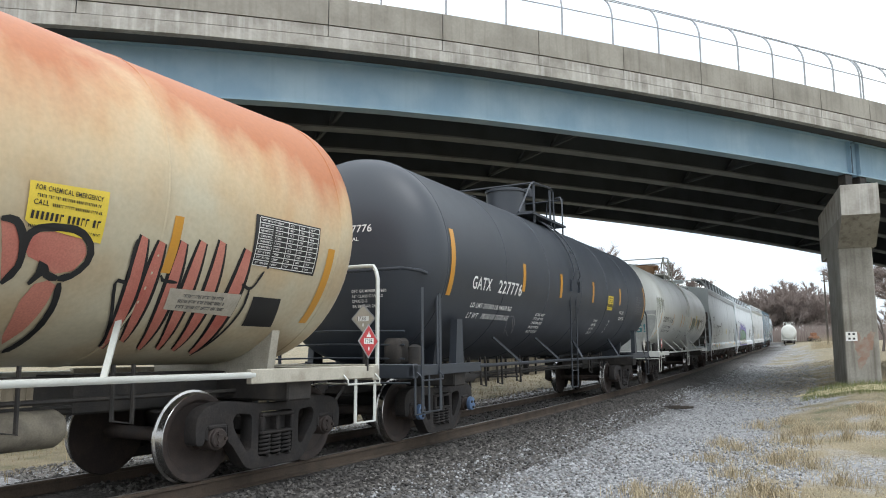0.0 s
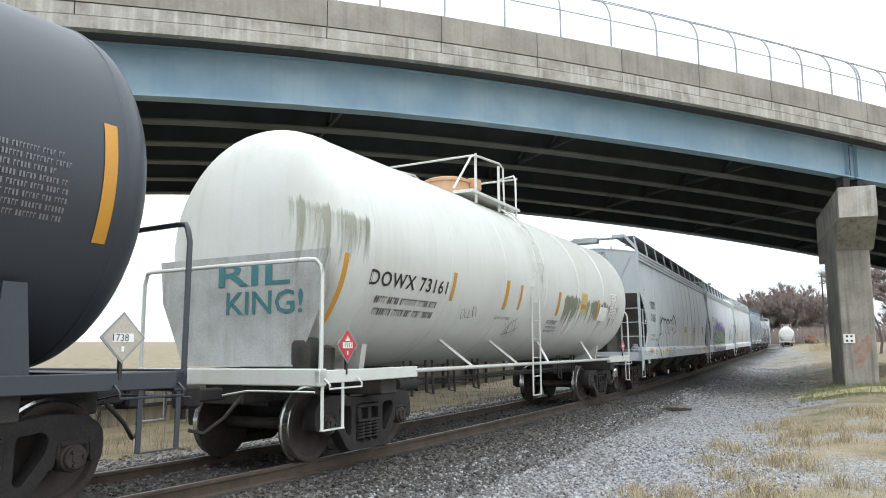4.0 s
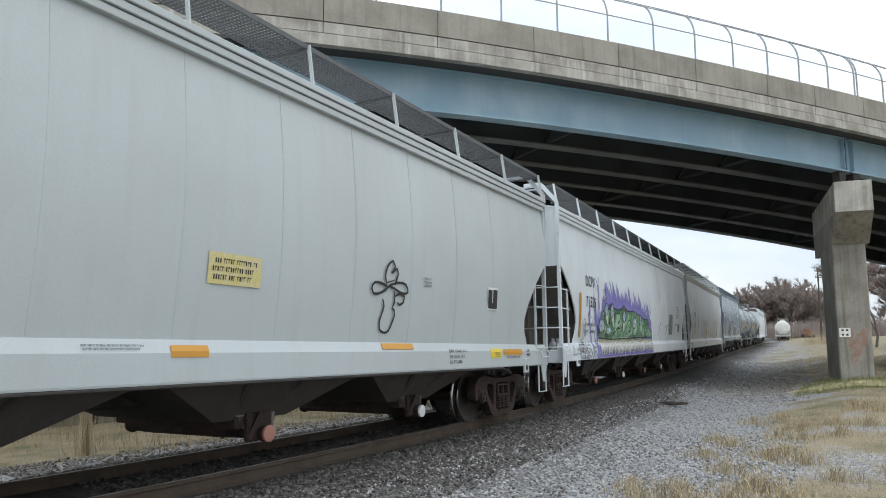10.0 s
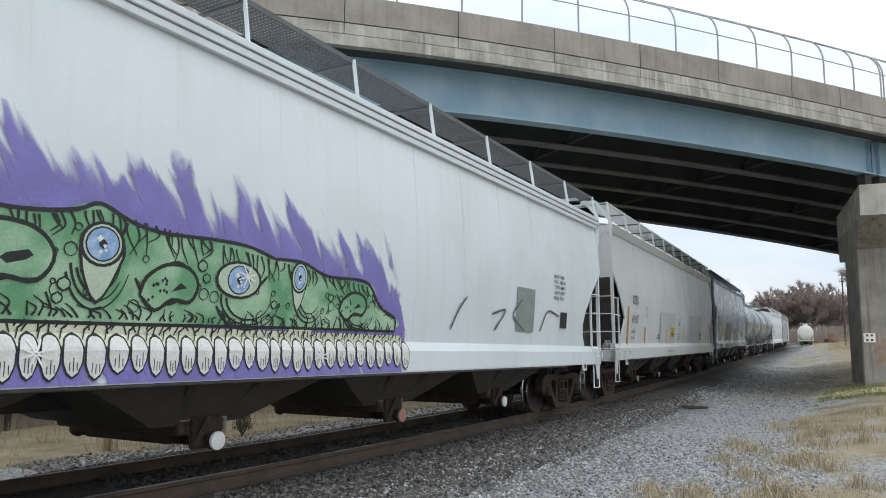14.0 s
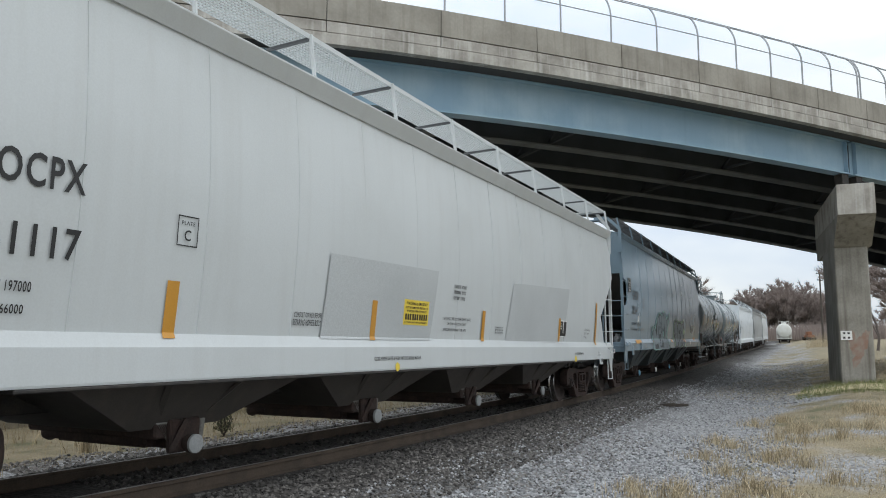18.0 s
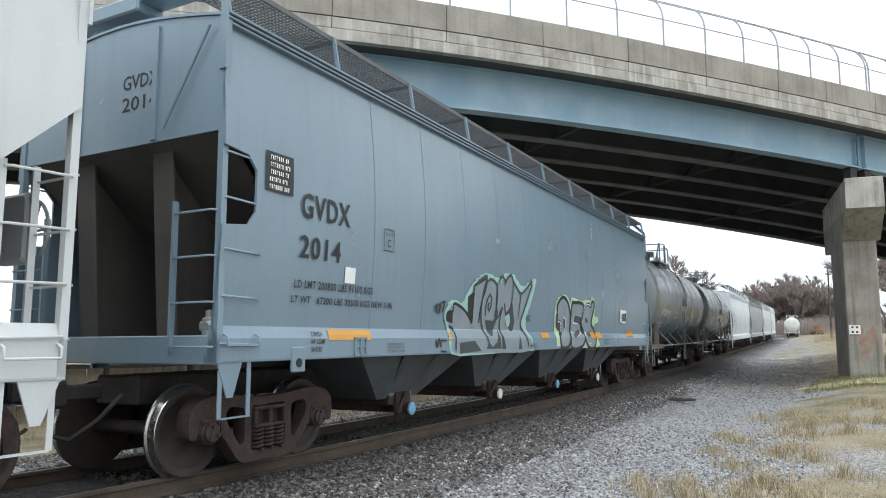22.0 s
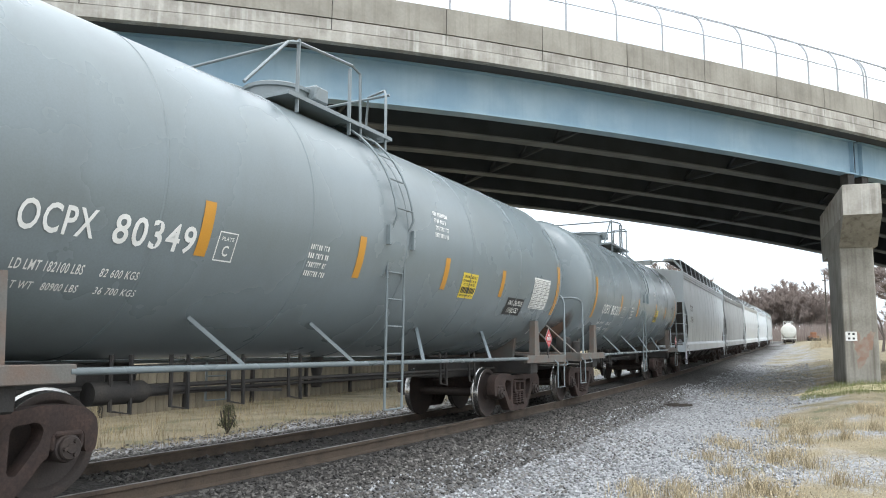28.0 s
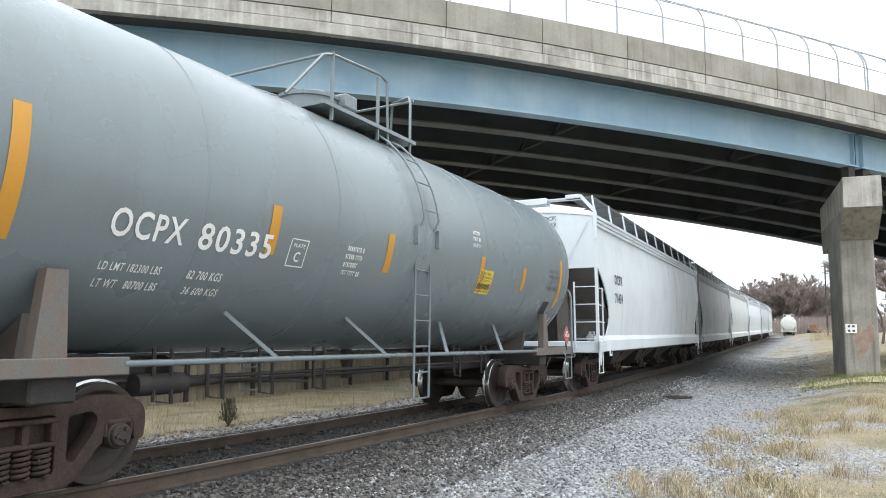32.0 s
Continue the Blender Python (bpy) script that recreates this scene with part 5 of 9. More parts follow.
        for d in (10, 24, 38, 52):
            a = radians(d)
            part("ladder_rung", u_bar([(s * (R + 0.09) * math.cos(a), yl - 0.21, zc + (R + 0.09) * math.sin(a)), (s * (R + 0.09) * math.cos(a), yl + 0.21, zc + (R + 0.09) * math.sin(a))], 0.012), rail_mat, car, smooth=60)
        for q in (-0.30, 0.30):
            pb = Build().box(min(s * (R - 0.01), s * (R + 0.05)), max(s * (R - 0.01), s * (R + 0.05)), yl + q - 0.03, yl + q + 0.03, zc - 0.2, zc + 0.06)
            part("ladder_pad", pb, mat, car)
    # platform, valve housing and railings on top
    zt = zc + R
    yl += top_shift
    for s in (1, -1):
        part("top_platform", Build().box(min(s * 0.62, s * 1.02), max(s * 0.62, s * 1.02), yl - 1.9, yl + 0.45, zt - 0.12, zt - 0.06), rail_mat, car)
    hb = Build().turn([(zt - 0.08, 0.0), (zt - 0.08, 0.47), (zt + tall + 0.30, 0.47), (zt + tall + 0.31, 0.50), (zt + tall + 0.36, 0.50), (zt + tall + 0.40, 0.42), (zt + tall + 0.41, 0.0)], 28, "z", (0, yl - 0.95, 0))
    part("valve_housing", hb, housing_mat, car, smooth=35)
    part("housing_hinge", Build().cbox(0.30, 0.60, yl - 0.85, yl - 0.55, zt + tall + 0.20, zt + tall + 0.42, 0.02), housing_mat, car)
    for s in (1, -1):
        part("top_railing", u_bar([(s * 0.98, yl - 2.6, zt - 0.2), (s * 1.0, yl - 1.9, zt + 0.55), (s * 1.0, yl - 1.7, zt + 0.62), (s * 1.0, yl - 0.55, zt + 0.72), (s * 1.0, yl - 0.36, zt + 0.66), (s * 1.0, yl - 0.32, zt - 0.3)], 0.022), rail_mat, car, smooth=60)
        part("top_railing", u_bar([(s * 1.0, yl + 0.32, zt - 0.3), (s * 1.0, yl + 0.32, zt + 0.55), (s * 0.95, yl + 0.36, zt + 0.66), (s * 0.55, yl + 0.5, zt + 0.66), (s * 0.5, yl + 0.5, zt - 0.05)], 0.022), rail_mat, car, smooth=60)
        for y in (yl - 1.7, yl - 0.6):
            part("railing_post", Build().bar((s * 1.0, y, zt - 0.3), (s * 1.0, y, zt + 0.66), 0.05, 0.02, (0, 1, 0)), rail_mat, car)
        part("platform_beam", Build().bar((s * 1.03, yl - 1.9, zt - 0.1), (s * 1.03, yl + 0.45, zt - 0.1), 0.02, 0.05), rail_mat, car)
    for y in (yl - 1.8, yl + 0.42):
        part("top_railing", u_bar([(-1.0, y, zt + 0.6), (1.0, y, zt + 0.6)], 0.02), rail_mat, car, smooth=60)
    # underside valves and brake gear
    ub = Build()
    ub.turn([(0.72, 0.0), (0.72, 0.07), (0.80, 0.10), (0.86, 0.06), (1.0, 0.09), (1.3, 0.09)], 12, "z", (0, yl + 0.1, 0))
    part("bottom_valve", ub, M_STEEL_DARK, car, smooth=40)
    part("brake_reservoir", Build().turn([(-h + 3.4, 0.0), (-h + 3.45, 0.14), (-h + 4.3, 0.14), (-h + 4.35, 0.0)], 16, "y", (-0.5, 0, 0.98)), M_STEEL_DARK, car, smooth=40)
    part("brake_lever", Build().bar((0.2, -h + 4.7, 0.8), (0.95, -h + 5.3, 0.8), 0.1, 0.03), M_STEEL_DARK, car)
    part("brake_rod", u_bar([(0.3, -h + 2.5, 0.82), (0.3, h - 2.6, 0.82)], 0.022), M_STEEL_DARK, car)
    for y in (-h + 3.1, -h + 3.8, -h + 4.6, -h + 5.6, h - 4.4, h - 3.3):
        part("brake_hanger", Build().rod([(0.78, y, 1.22), (0.80, y, 0.70), (0.80, y + 0.22, 0.66), (0.78, y + 0.22, 1.22)], 0.022, 6), M_STEEL_DARK, car)
    part("brake_pipe", u_bar([(0.62, -h + 0.4, 0.9), (0.62, h - 0.4, 0.9)], 0.025), M_STEEL_DARK, car)
    return "tank", car, R, zc, full


# ---- paints of the cars ----
def rusted_tank_paint():
    """Cream paint over which rust has bled down from the top of the tank in cloudy runs."""
    m = material("rust_stained_cream_paint", (0.50, 0.45, 0.33), 0.5, spots=(0.44, 0.33, 0.20), scale=1.2, amount=0.8, grain=0.06, grain_scale=20, bump=0.06)
    n, l = m.node_tree.nodes, m.node_tree.links
    hsv = next(k for k in n if k.type == "HUE_SAT")
    src = hsv.inputs["Color"].links[0].from_socket
    co = next(k for k in n if k.type == "TEX_COORD")
    sep = n.new("ShaderNodeSeparateXYZ")
    l.new(co.outputs["Object"], sep.inputs[0])
    mp = n.new("ShaderNodeMapping")
    mp.inputs["Scale"].default_value = (1, 1, 0.35)
    l.new(co.outputs["Object"], mp.inputs[0])
    cloud = n.new("ShaderNodeTexNoise")
    cloud.inputs["Scale"].default_value, cloud.inputs["Detail"].default_value = 1.1, 6
    l.new(mp.outputs[0], cloud.inputs["Vector"])
    rise = n.new("ShaderNodeMapRange")
    rise.inputs[1].default_value, rise.inputs[2].default_value, rise.inputs[3].default_value, rise.inputs[4].default_value = 2.0, 4.2, -0.2, 0.66
    l.new(sep.outputs[2], rise.inputs[0])
    add = n.new("ShaderNodeMath")
    add.operation = "ADD"
    l.new(rise.outputs[0], add.inputs[0])
    l.new(cloud.outputs["Fac"], add.inputs[1])
    fac = n.new("ShaderNodeMapRange")
    fac.inputs[1].default_value, fac.inputs[2].default_value = 0.45, 1.0
    l.new(add.outputs[0], fac.inputs[0])
    rust = n.new("ShaderNodeValToRGB")
    rust.color_ramp.elements[0].color, rust.color_ramp.elements[1].color = (0.62, 0.38, 0.16, 1), (0.40, 0.13, 0.04, 1)
    rust.color_ramp.elements[0].position, rust.color_ramp.elements[1].position = 0.35, 1.0
    l.new(fac.outputs[0], rust.inputs[0])
    mix = n.new("ShaderNodeMix")
    mix.data_type = "RGBA"
    l.new(fac.outputs[0], mix.inputs[0])
    l.new(src, mix.inputs[6])
    l.new(rust.outputs[0], mix.inputs[7])
    l.new(mix.outputs[2], hsv.inputs["Color"])
    return m


P_ORANGE = rusted_tank_paint()
P_RUSTY = material("rust_flaked_white_paint", (0.48, 0.42, 0.32), 0.55, spots=(0.50, 0.24, 0.10), scale=0.7, amount=0.85, grain=0.08, grain_scale=20, streak=0.5, streak_color=(0.48, 0.20, 0.075), bump=0.08)
P_CREAM = material("grimy_cream_paint", (0.45, 0.42, 0.35), 0.6, spots=(0.25, 0.21, 0.16), scale=4, amount=0.6)
P_BLACK = material("satin_black_tank_paint", (0.034, 0.040, 0.051), 0.42, spots=(0.042, 0.047, 0.056), scale=1.2, amount=0.5, grain=0.06, bump=0.04)
P_WHITE = material("grimy_white_tank_paint", (0.60, 0.61, 0.58), 0.36, spots=(0.52, 0.52, 0.47), scale=0.9, amount=0.6, grain=0.04, streak=0.2, streak_color=(0.33, 0.32, 0.25), bump=0.05)
P_D = material("pale_grey_hopper_paint", (0.45, 0.49, 0.505), 0.34, spots=(0.40, 0.43, 0.435), scale=0.9, amount=0.5, grain=0.04, streak=0.3, streak_color=(0.36, 0.37, 0.36), bump=0.05)
P_E = material("white_hopper_paint", (0.66, 0.71, 0.745), 0.34, spots=(0.55, 0.58, 0.59), scale=0.9, amount=0.45, grain=0.03, streak=0.25, streak_color=(0.48, 0.49, 0.48), bump=0.05)
P_G = material("off_white_hopper_paint", (0.54, 0.565, 0.57), 0.36, spots=(0.48, 0.50, 0.50), scale=0.8, amount=0.5, grain=0.03, streak=0.25, streak_color=(0.42, 0.42, 0.41), bump=0.05)
P_H = material("blue_grey_hopper_paint", (0.18, 0.25, 0.305), 0.24, spots=(0.155, 0.215, 0.255), scale=0.8, amount=0.5, grain=0.04, streak=0.2, streak_color=(0.12, 0.15, 0.17), bump=0.05)
P_I = material("slate_grey_tank_paint", (0.175, 0.207, 0.22), 0.28, spots=(0.145, 0.165, 0.17), scale=0.8, amount=0.5, grain=0.05, streak=0.12, streak_color=(0.09, 0.08, 0.07), bump=0.04)
P_FRAME_I = material("rusty_grey_frame_paint", (0.12, 0.115, 0.105), 0.6, spots=(0.16, 0.09, 0.06), scale=4, amount=0.6, grain=0.1)
P_L = material("dull_grey_hopper_paint", (0.30, 0.31, 0.31), 0.55, scale=0.9, amount=0.5, streak=0.3)
P_TAN = material("tan_hopper_paint", (0.50, 0.40, 0.24), 0.55, scale=0.9, amount=0.4, streak=0.3)
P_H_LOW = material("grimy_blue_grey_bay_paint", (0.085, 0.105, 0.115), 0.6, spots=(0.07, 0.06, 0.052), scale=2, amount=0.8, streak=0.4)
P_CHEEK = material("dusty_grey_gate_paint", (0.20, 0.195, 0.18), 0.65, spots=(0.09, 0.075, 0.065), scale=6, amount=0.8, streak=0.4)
# Both colours hold painted shade of the recessed ends and bays, besides dirt.
P_DARK_IN = material("shaded_grimy_slope_paint", (0.062, 0.055, 0.05), 0.7, scale=2, amount=0.5, streak=0.3)
P_IN = material("shaded_dusty_end_paint", (0.125, 0.115, 0.105), 0.7, spots=(0.075, 0.065, 0.055), scale=2, amount=0.7, streak=0.4)
C_PINK = material("faded_pink_cap", (0.42, 0.20, 0.15), 0.6)
C_BLUE = material("pale_blue_cap", (0.18, 0.42, 0.60), 0.5)

CAR_A = tank_car("rust-stained cream tank car with pink graffiti letters", -9.15, 7.58, P_ORANGE, truck_in=1.4, R=1.6, zc=2.8, tone="dark", rail_mat=P_WHITE, frame_mat=P_CREAM, brackets=False)
CAR_B = tank_car("satin black tank car with white lettering and amber strips", 8.40, 23.75, P_BLACK, R=1.66, zc=2.82, seam=0.85, top_shift=1.0, tall=0.3, ladder=15.5, rail_in=0.75, full=2.3, rail_z=2.54)
CAR_C = tank_car("grimy white tank car with mossy streaks and rusted top", 25.58, 40.43, P_WHITE, R=1.66, zc=2.78, top_shift=0.3, ladder=32.39, housing_mat=P_RUSTY, brackets=False)
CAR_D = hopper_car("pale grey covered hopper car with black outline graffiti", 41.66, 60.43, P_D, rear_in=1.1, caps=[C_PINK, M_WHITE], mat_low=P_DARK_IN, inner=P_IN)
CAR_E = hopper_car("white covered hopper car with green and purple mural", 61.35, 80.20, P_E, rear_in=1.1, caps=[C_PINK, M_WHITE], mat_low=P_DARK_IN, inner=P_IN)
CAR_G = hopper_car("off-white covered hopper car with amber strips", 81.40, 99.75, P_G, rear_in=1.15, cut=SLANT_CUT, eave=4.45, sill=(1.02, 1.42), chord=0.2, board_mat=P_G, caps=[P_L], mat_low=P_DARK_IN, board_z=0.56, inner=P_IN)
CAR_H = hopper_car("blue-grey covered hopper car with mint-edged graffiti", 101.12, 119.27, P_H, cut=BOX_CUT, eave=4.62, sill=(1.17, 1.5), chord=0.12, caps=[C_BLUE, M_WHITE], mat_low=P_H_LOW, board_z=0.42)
CAR_I = tank_car("slate grey tank car with white lettering", 120.32, 134.20, P_I, R=1.68, zc=2.84, seam=0.84, dome=0.64, top_shift=0.3, tone="brown", ladder=127.06, frame_mat=P_FRAME_I)
CAR_J = tank_car("slate grey tank car with rust at the saddles", 135.18, 149.08, P_I, R=1.68, zc=2.84, seam=0.84, dome=0.64, top_shift=0.3, tone="brown", ladder=142.16, frame_mat=P_FRAME_I, rail_in=0.33)
CAR_K = hopper_car("white covered hopper car", 150.75, 169.70, P_E, mat_low=P_DARK_IN, inner=P_IN)
FAR = [("dull grey covered hopper car", P_L, ROUND_CUT), ("pale grey covered hopper car", P_G, SLANT_CUT), ("white covered hopper car", P_E, ROUND_CUT), ("pale grey covered hopper car", P_D, SLANT_CUT),
       ("white covered hopper car", P_G, ROUND_CUT), ("tan covered hopper car", P_TAN, SLANT_CUT), ("tan covered hopper car", P_TAN, SLANT_CUT)]
for i, (lab, paint, c) in enumerate(FAR):
    f0 = 170.6 + 19.6 * i
    hopper_car(lab, f0, f0 + 18.45, paint, cut=c, mat_low=P_DARK_IN, near=False)



def half(C):
    """Half the length of a car over its end sills."""
    return next((rear - front) / 2 for car, front, rear in CARS if car is C[1])


# brake wheel on the end of the off-white hopper, and a cream reservoir under the rusty tank
gh = half(CAR_G)
bw = Build()
bw.rod([(0.28 * math.cos(a), 0, 0.28 * math.sin(a)) for a in [2 * math.pi * i / 24 for i in range(25)]], 0.016, 6)
for i in range(6):
    a = math.pi * i / 3
    bw.rod([(0, 0.03, 0), (0.28 * math.cos(a), 0, 0.28 * math.sin(a))], 0.012, 5)
part("brake_wheel", bw, M_GALV, CAR_G[1], "spoked hand-brake wheel", at=(0.72, gh + 0.16, 2.25))
part("brake_gear_box", Build().cbox(0.50, 0.94, gh + 0.0, gh + 0.12, 1.95, 2.55, 0.03), P_G, CAR_G[1])
part("brake_reservoir", Build().turn([(3.75, 0.0), (3.76, 0.13), (3.82, 0.17), (4.65, 0.17), (4.71, 0.13), (4.72, 0.0)], 20, "y", (0.55, 0, 0.66)), material("grimy_cream_steel", (0.22, 0.195, 0.15), 0.7, spots=(0.1, 0.085, 0.07), scale=5, amount=0.8), CAR_A[1], "grimy cream brake reservoir", 40)
for c_ in (CAR_B, CAR_C, CAR_I, CAR_J):
    f_ = half(c_)
    part("brake_valve", Build().cbox(0.85, 1.15, -f_ + 0.25, -f_ + 0.55, 1.16, 1.55, 0.05).turn([(1.16, 0.1), (1.42, 0.1), (1.45, 0.05), (1.46, 0.0)], 12, "z", (1.3, -f_ + 0.42, 0)), M_STEEL_DARK, c_[1], smooth=40)
    part("brake_cylinder", Build().turn([(-f_ + 2.9, 0.0), (-f_ + 2.92, 0.11), (-f_ + 3.5, 0.11), (-f_ + 3.6, 0.05), (-f_ + 4.1, 0.03)], 16, "y", (0.72, 0, 0.86)), M_STEEL_DARK, c_[1], smooth=40)


# ---- lettering, strips, labels and spray paint on the near sides ----
G_GREEN = material("green_spray", (0.12, 0.31, 0.16), 0.55, spots=(0.40, 0.57, 0.40), scale=2.2, amount=0.95, bump=0)
G_BONE = material("bone_spray", (0.66, 0.66, 0.52), 0.55, spots=(0.50, 0.55, 0.38), scale=6, amount=0.6, bump=0)
G_LID = material("pale_green_lid_spray", (0.44, 0.53, 0.41), 0.5, spots=(0.56, 0.63, 0.52), scale=5, amount=0.7, bump=0)
G_TOOTH = material("white_tooth_spray", (0.66, 0.66, 0.64), 0.5, spots=(0.50, 0.50, 0.47), scale=7, amount=0.6, bump=0)
G_EYE = material("pale_blue_spray", (0.20, 0.34, 0.58), 0.4, spots=(0.45, 0.58, 0.75), scale=12, amount=0.8, bump=0)
G_MINT = material("mint_spray", (0.30, 0.50, 0.45), 0.55, spots=(0.22, 0.36, 0.35), scale=4, amount=0.6, bump=0)
G_MINT2 = material("lime_mint_spray", (0.38, 0.52, 0.32), 0.55, spots=(0.55, 0.65, 0.52), scale=4, amount=0.6, bump=0)
G_SILVER = material("silver_spray", (0.20, 0.245, 0.275), 0.4, spots=(0.25, 0.29, 0.32), scale=3, amount=0.6, bump=0)
G_CHAR = material("charcoal_spray", (0.045, 0.055, 0.06), 0.5, scale=4, bump=0)
G_PINK = material("salmon_spray", (0.52, 0.20, 0.15), 0.55, spots=(0.42, 0.11, 0.085), scale=1.5, amount=0.9, bump=0)
G_PATCH = material("repaint_grey", (0.455, 0.475, 0.48), 0.45, scale=1, amount=0.3, bump=0)
G_GREENGREY = material("grey_green_spray", (0.22, 0.27, 0.25), 0.6, bump=0)
M_YELLOWOLD = material("faded_yellow_film", (0.58, 0.50, 0.20), 0.5, spots=(0.6, 0.56, 0.4), scale=9, amount=0.7, bump=0)
M_WHITEOLD = material("dirty_white_film", (0.45, 0.41, 0.34), 0.5, scale=6, amount=0.6, bump=0)
M_BRUSH2 = material("pale_scrawl", (0.2, 0.2, 0.21), 0.6, bump=0)


# how far the middle of a shell lies behind the middle of its markings
SHIFT = {CAR_B[1]: 0.2, CAR_C[1]: -0.13, CAR_I[1]: -0.09, CAR_J[1]: -0.1, CAR_D[1]: -0.04, CAR_E[1]: 0.38, CAR_G[1]: 0.19, CAR_H[1]: 0.06}


# how the spacing of markings was stretched
SPACING = {CAR_E[1]: 1.008, CAR_G[1]: 0.967, CAR_I[1]: 0.965}


def surface(C, y, z, lift):
    """The point of a car's near side at y and z, lifted off it."""
    y = (y + SHIFT.get(C[1], 0.0)) * SPACING.get(C[1], 1.0)
    if C[0] == "tank":
        R, zc = C[2], C[3]
        x = math.sqrt(max(R * R - (z - zc) ** 2, 0.04))
        k = 1 + lift / R
        return (x * k, y, zc + (z - zc) * k)
    z0, z1, top = C[2], C[3], C[4]
    if z < z1 - 0.10:
        return (1.621 + lift, y, z)
    if z < z1 + 0.02:
        return (1.621 - 0.05 * (z - z1 + 0.10) / 0.12 + lift + 0.004, y, z)
    bulge = 0.10 * math.sin(math.pi * (z - z1 + 0.02) / (top - z1 + 0.04))
    return (1.565 + bulge + lift, y, z)


def decal_mesh(name, C, quads, mat, lift):
    """Flat pieces given by outlines in y and z, laid on the side."""
    v, f = [], []
    for q in quads:
        k = len(v)
        v += [surface(C, y, z, lift) for y, z in q]
        f.append(tuple(range(k, k + len(q))))
    me = bpy.data.meshes.new(name)
    me.from_pydata(v, [], f)
    me.materials.append(mat)
    return me


def patch(C, name, y0, y1, z0, z1, mat, lift=0.005):
    n = max(1, int((z1 - z0) / 0.05))
    zs = [z0 + (z1 - z0) * i / n for i in range(n + 1)]
    part(name, decal_mesh(name, C, [[(y0, a), (y1, a), (y1, b), (y0, b)] for a, b in zip(zs, zs[1:])], mat, lift), None, C[1])


def bars(C, y0, y1, z0, z1, rows, mat, lift=0.009):
    """Writing too small to read: rows of short upright bars in word groups."""
    r = random.Random(round(y0 * 100 + z0 * 7))
    quads = []
    pitch = (z1 - z0) / rows
    w, gap = pitch * 0.26, pitch * 0.12
    for i in range(rows):
        a, b = z0 + pitch * (i + 0.2), z0 + pitch * (i + 0.8)
        y = y0 + (y1 - y0) * (r.uniform(0, 0.10) if rows > 1 else 0)
        end = y1 - (y1 - y0) * (r.uniform(0, 0.15) if rows > 1 else 0)
        left = r.randint(3, 8)
        while y + w <= end + 1e-6:
            if r.random() < 0.45:      # an open letter: two feet under a bar
                quads += [[(y, a), (y + w * 0.3, a), (y + w * 0.3, b), (y, b)], [(y + w * 0.3, b - (b - a) * 0.25), (y + w, b - (b - a) * 0.25), (y + w, b), (y + w * 0.3, b)]]
            else:
                quads.append([(y, a), (y + w * 0.8, a), (y + w * 0.8, b), (y, b)])
            y += w + gap
            left -= 1
            if left == 0:
                y, left = y + w, r.randint(3, 8)
    if quads:
        part("small_print", decal_mesh("small_print", C, quads, mat, lift), None, C[1])


def emergency_text(C, y0, y1, z0, z1, mat, lift=0.009):
    """A title, a line of large figures as bars, and small lines under it."""
    w, h = y1 - y0, z1 - z0
    lettering(C, "FOR CHEMICAL EMERGENCY", y0 + w * 0.08, z0 + h * 0.80, w * 0.84, h * 0.11, mat, lift)
    bars(C, y0 + w * 0.06, y1 - w * 0.06, z0 + h * 0.62, z0 + h * 0.76, 1, mat, lift)
    bars(C, y0 + w * 0.12, y1 - w * 0.10, z0 + h * 0.48, z0 + h * 0.62, 1, mat, lift)
    for k in range(10):
        y = y0 + w * (0.06 + 0.088 * k + (0.012 if k > 2 else 0) + (0.012 if k > 5 else 0))
        part("figure_bar", decal_mesh("figure_bar", C, [[(y, z0 + h * 0.20), (y + w * 0.06, z0 + h * 0.20), (y + w * 0.06, z0 + h * 0.44), (y, z0 + h * 0.44)]], mat, lift), None, C[1])
    bars(C, y0 + w * 0.05, y1 - w * 0.05, z0 + h * 0.05, z0 + h * 0.16, 1, mat, lift)


def table(C, y0, y1, z0, z1, rows, cols, mat, lift=0.009):
    """A ruled table with small writing in its cells."""
    quads = []
    for i in range(rows + 1):
        z = z0 + (z1 - z0) * i / rows
        quads.append([(y0, z - 0.004), (y1, z - 0.004), (y1, z + 0.004), (y0, z + 0.004)])
    cuts = [0.0] + [0.46 + 0.54 * k / (cols - 1) for k in range(cols)]
    for c in cuts:
        y = y0 + (y1 - y0) * c
        quads += [[(y - 0.004, a), (y + 0.004, a), (y + 0.004, b), (y - 0.004, b)] for a, b in zip([z0 + (z1 - z0) * i / rows for i in range(rows)], [z0 + (z1 - z0) * (i + 1) / rows for i in range(rows)])]
    part("table_rule", decal_mesh("table_rule", C, quads, mat, lift), None, C[1])
    p = (z1 - z0) / rows
    for i in range(rows):
        for a, b in zip(cuts, cuts[1:]):
            ya, yb = y0 + (y1 - y0) * (a + 0.03), y0 + (y1 - y0) * (b - 0.05)
            bars(C, ya, ya + (yb - ya) * (0.9 if a == 0 else 0.75), z0 + p * (i + 0.2), z0 + p * (i + 0.8), 1, mat, lift)


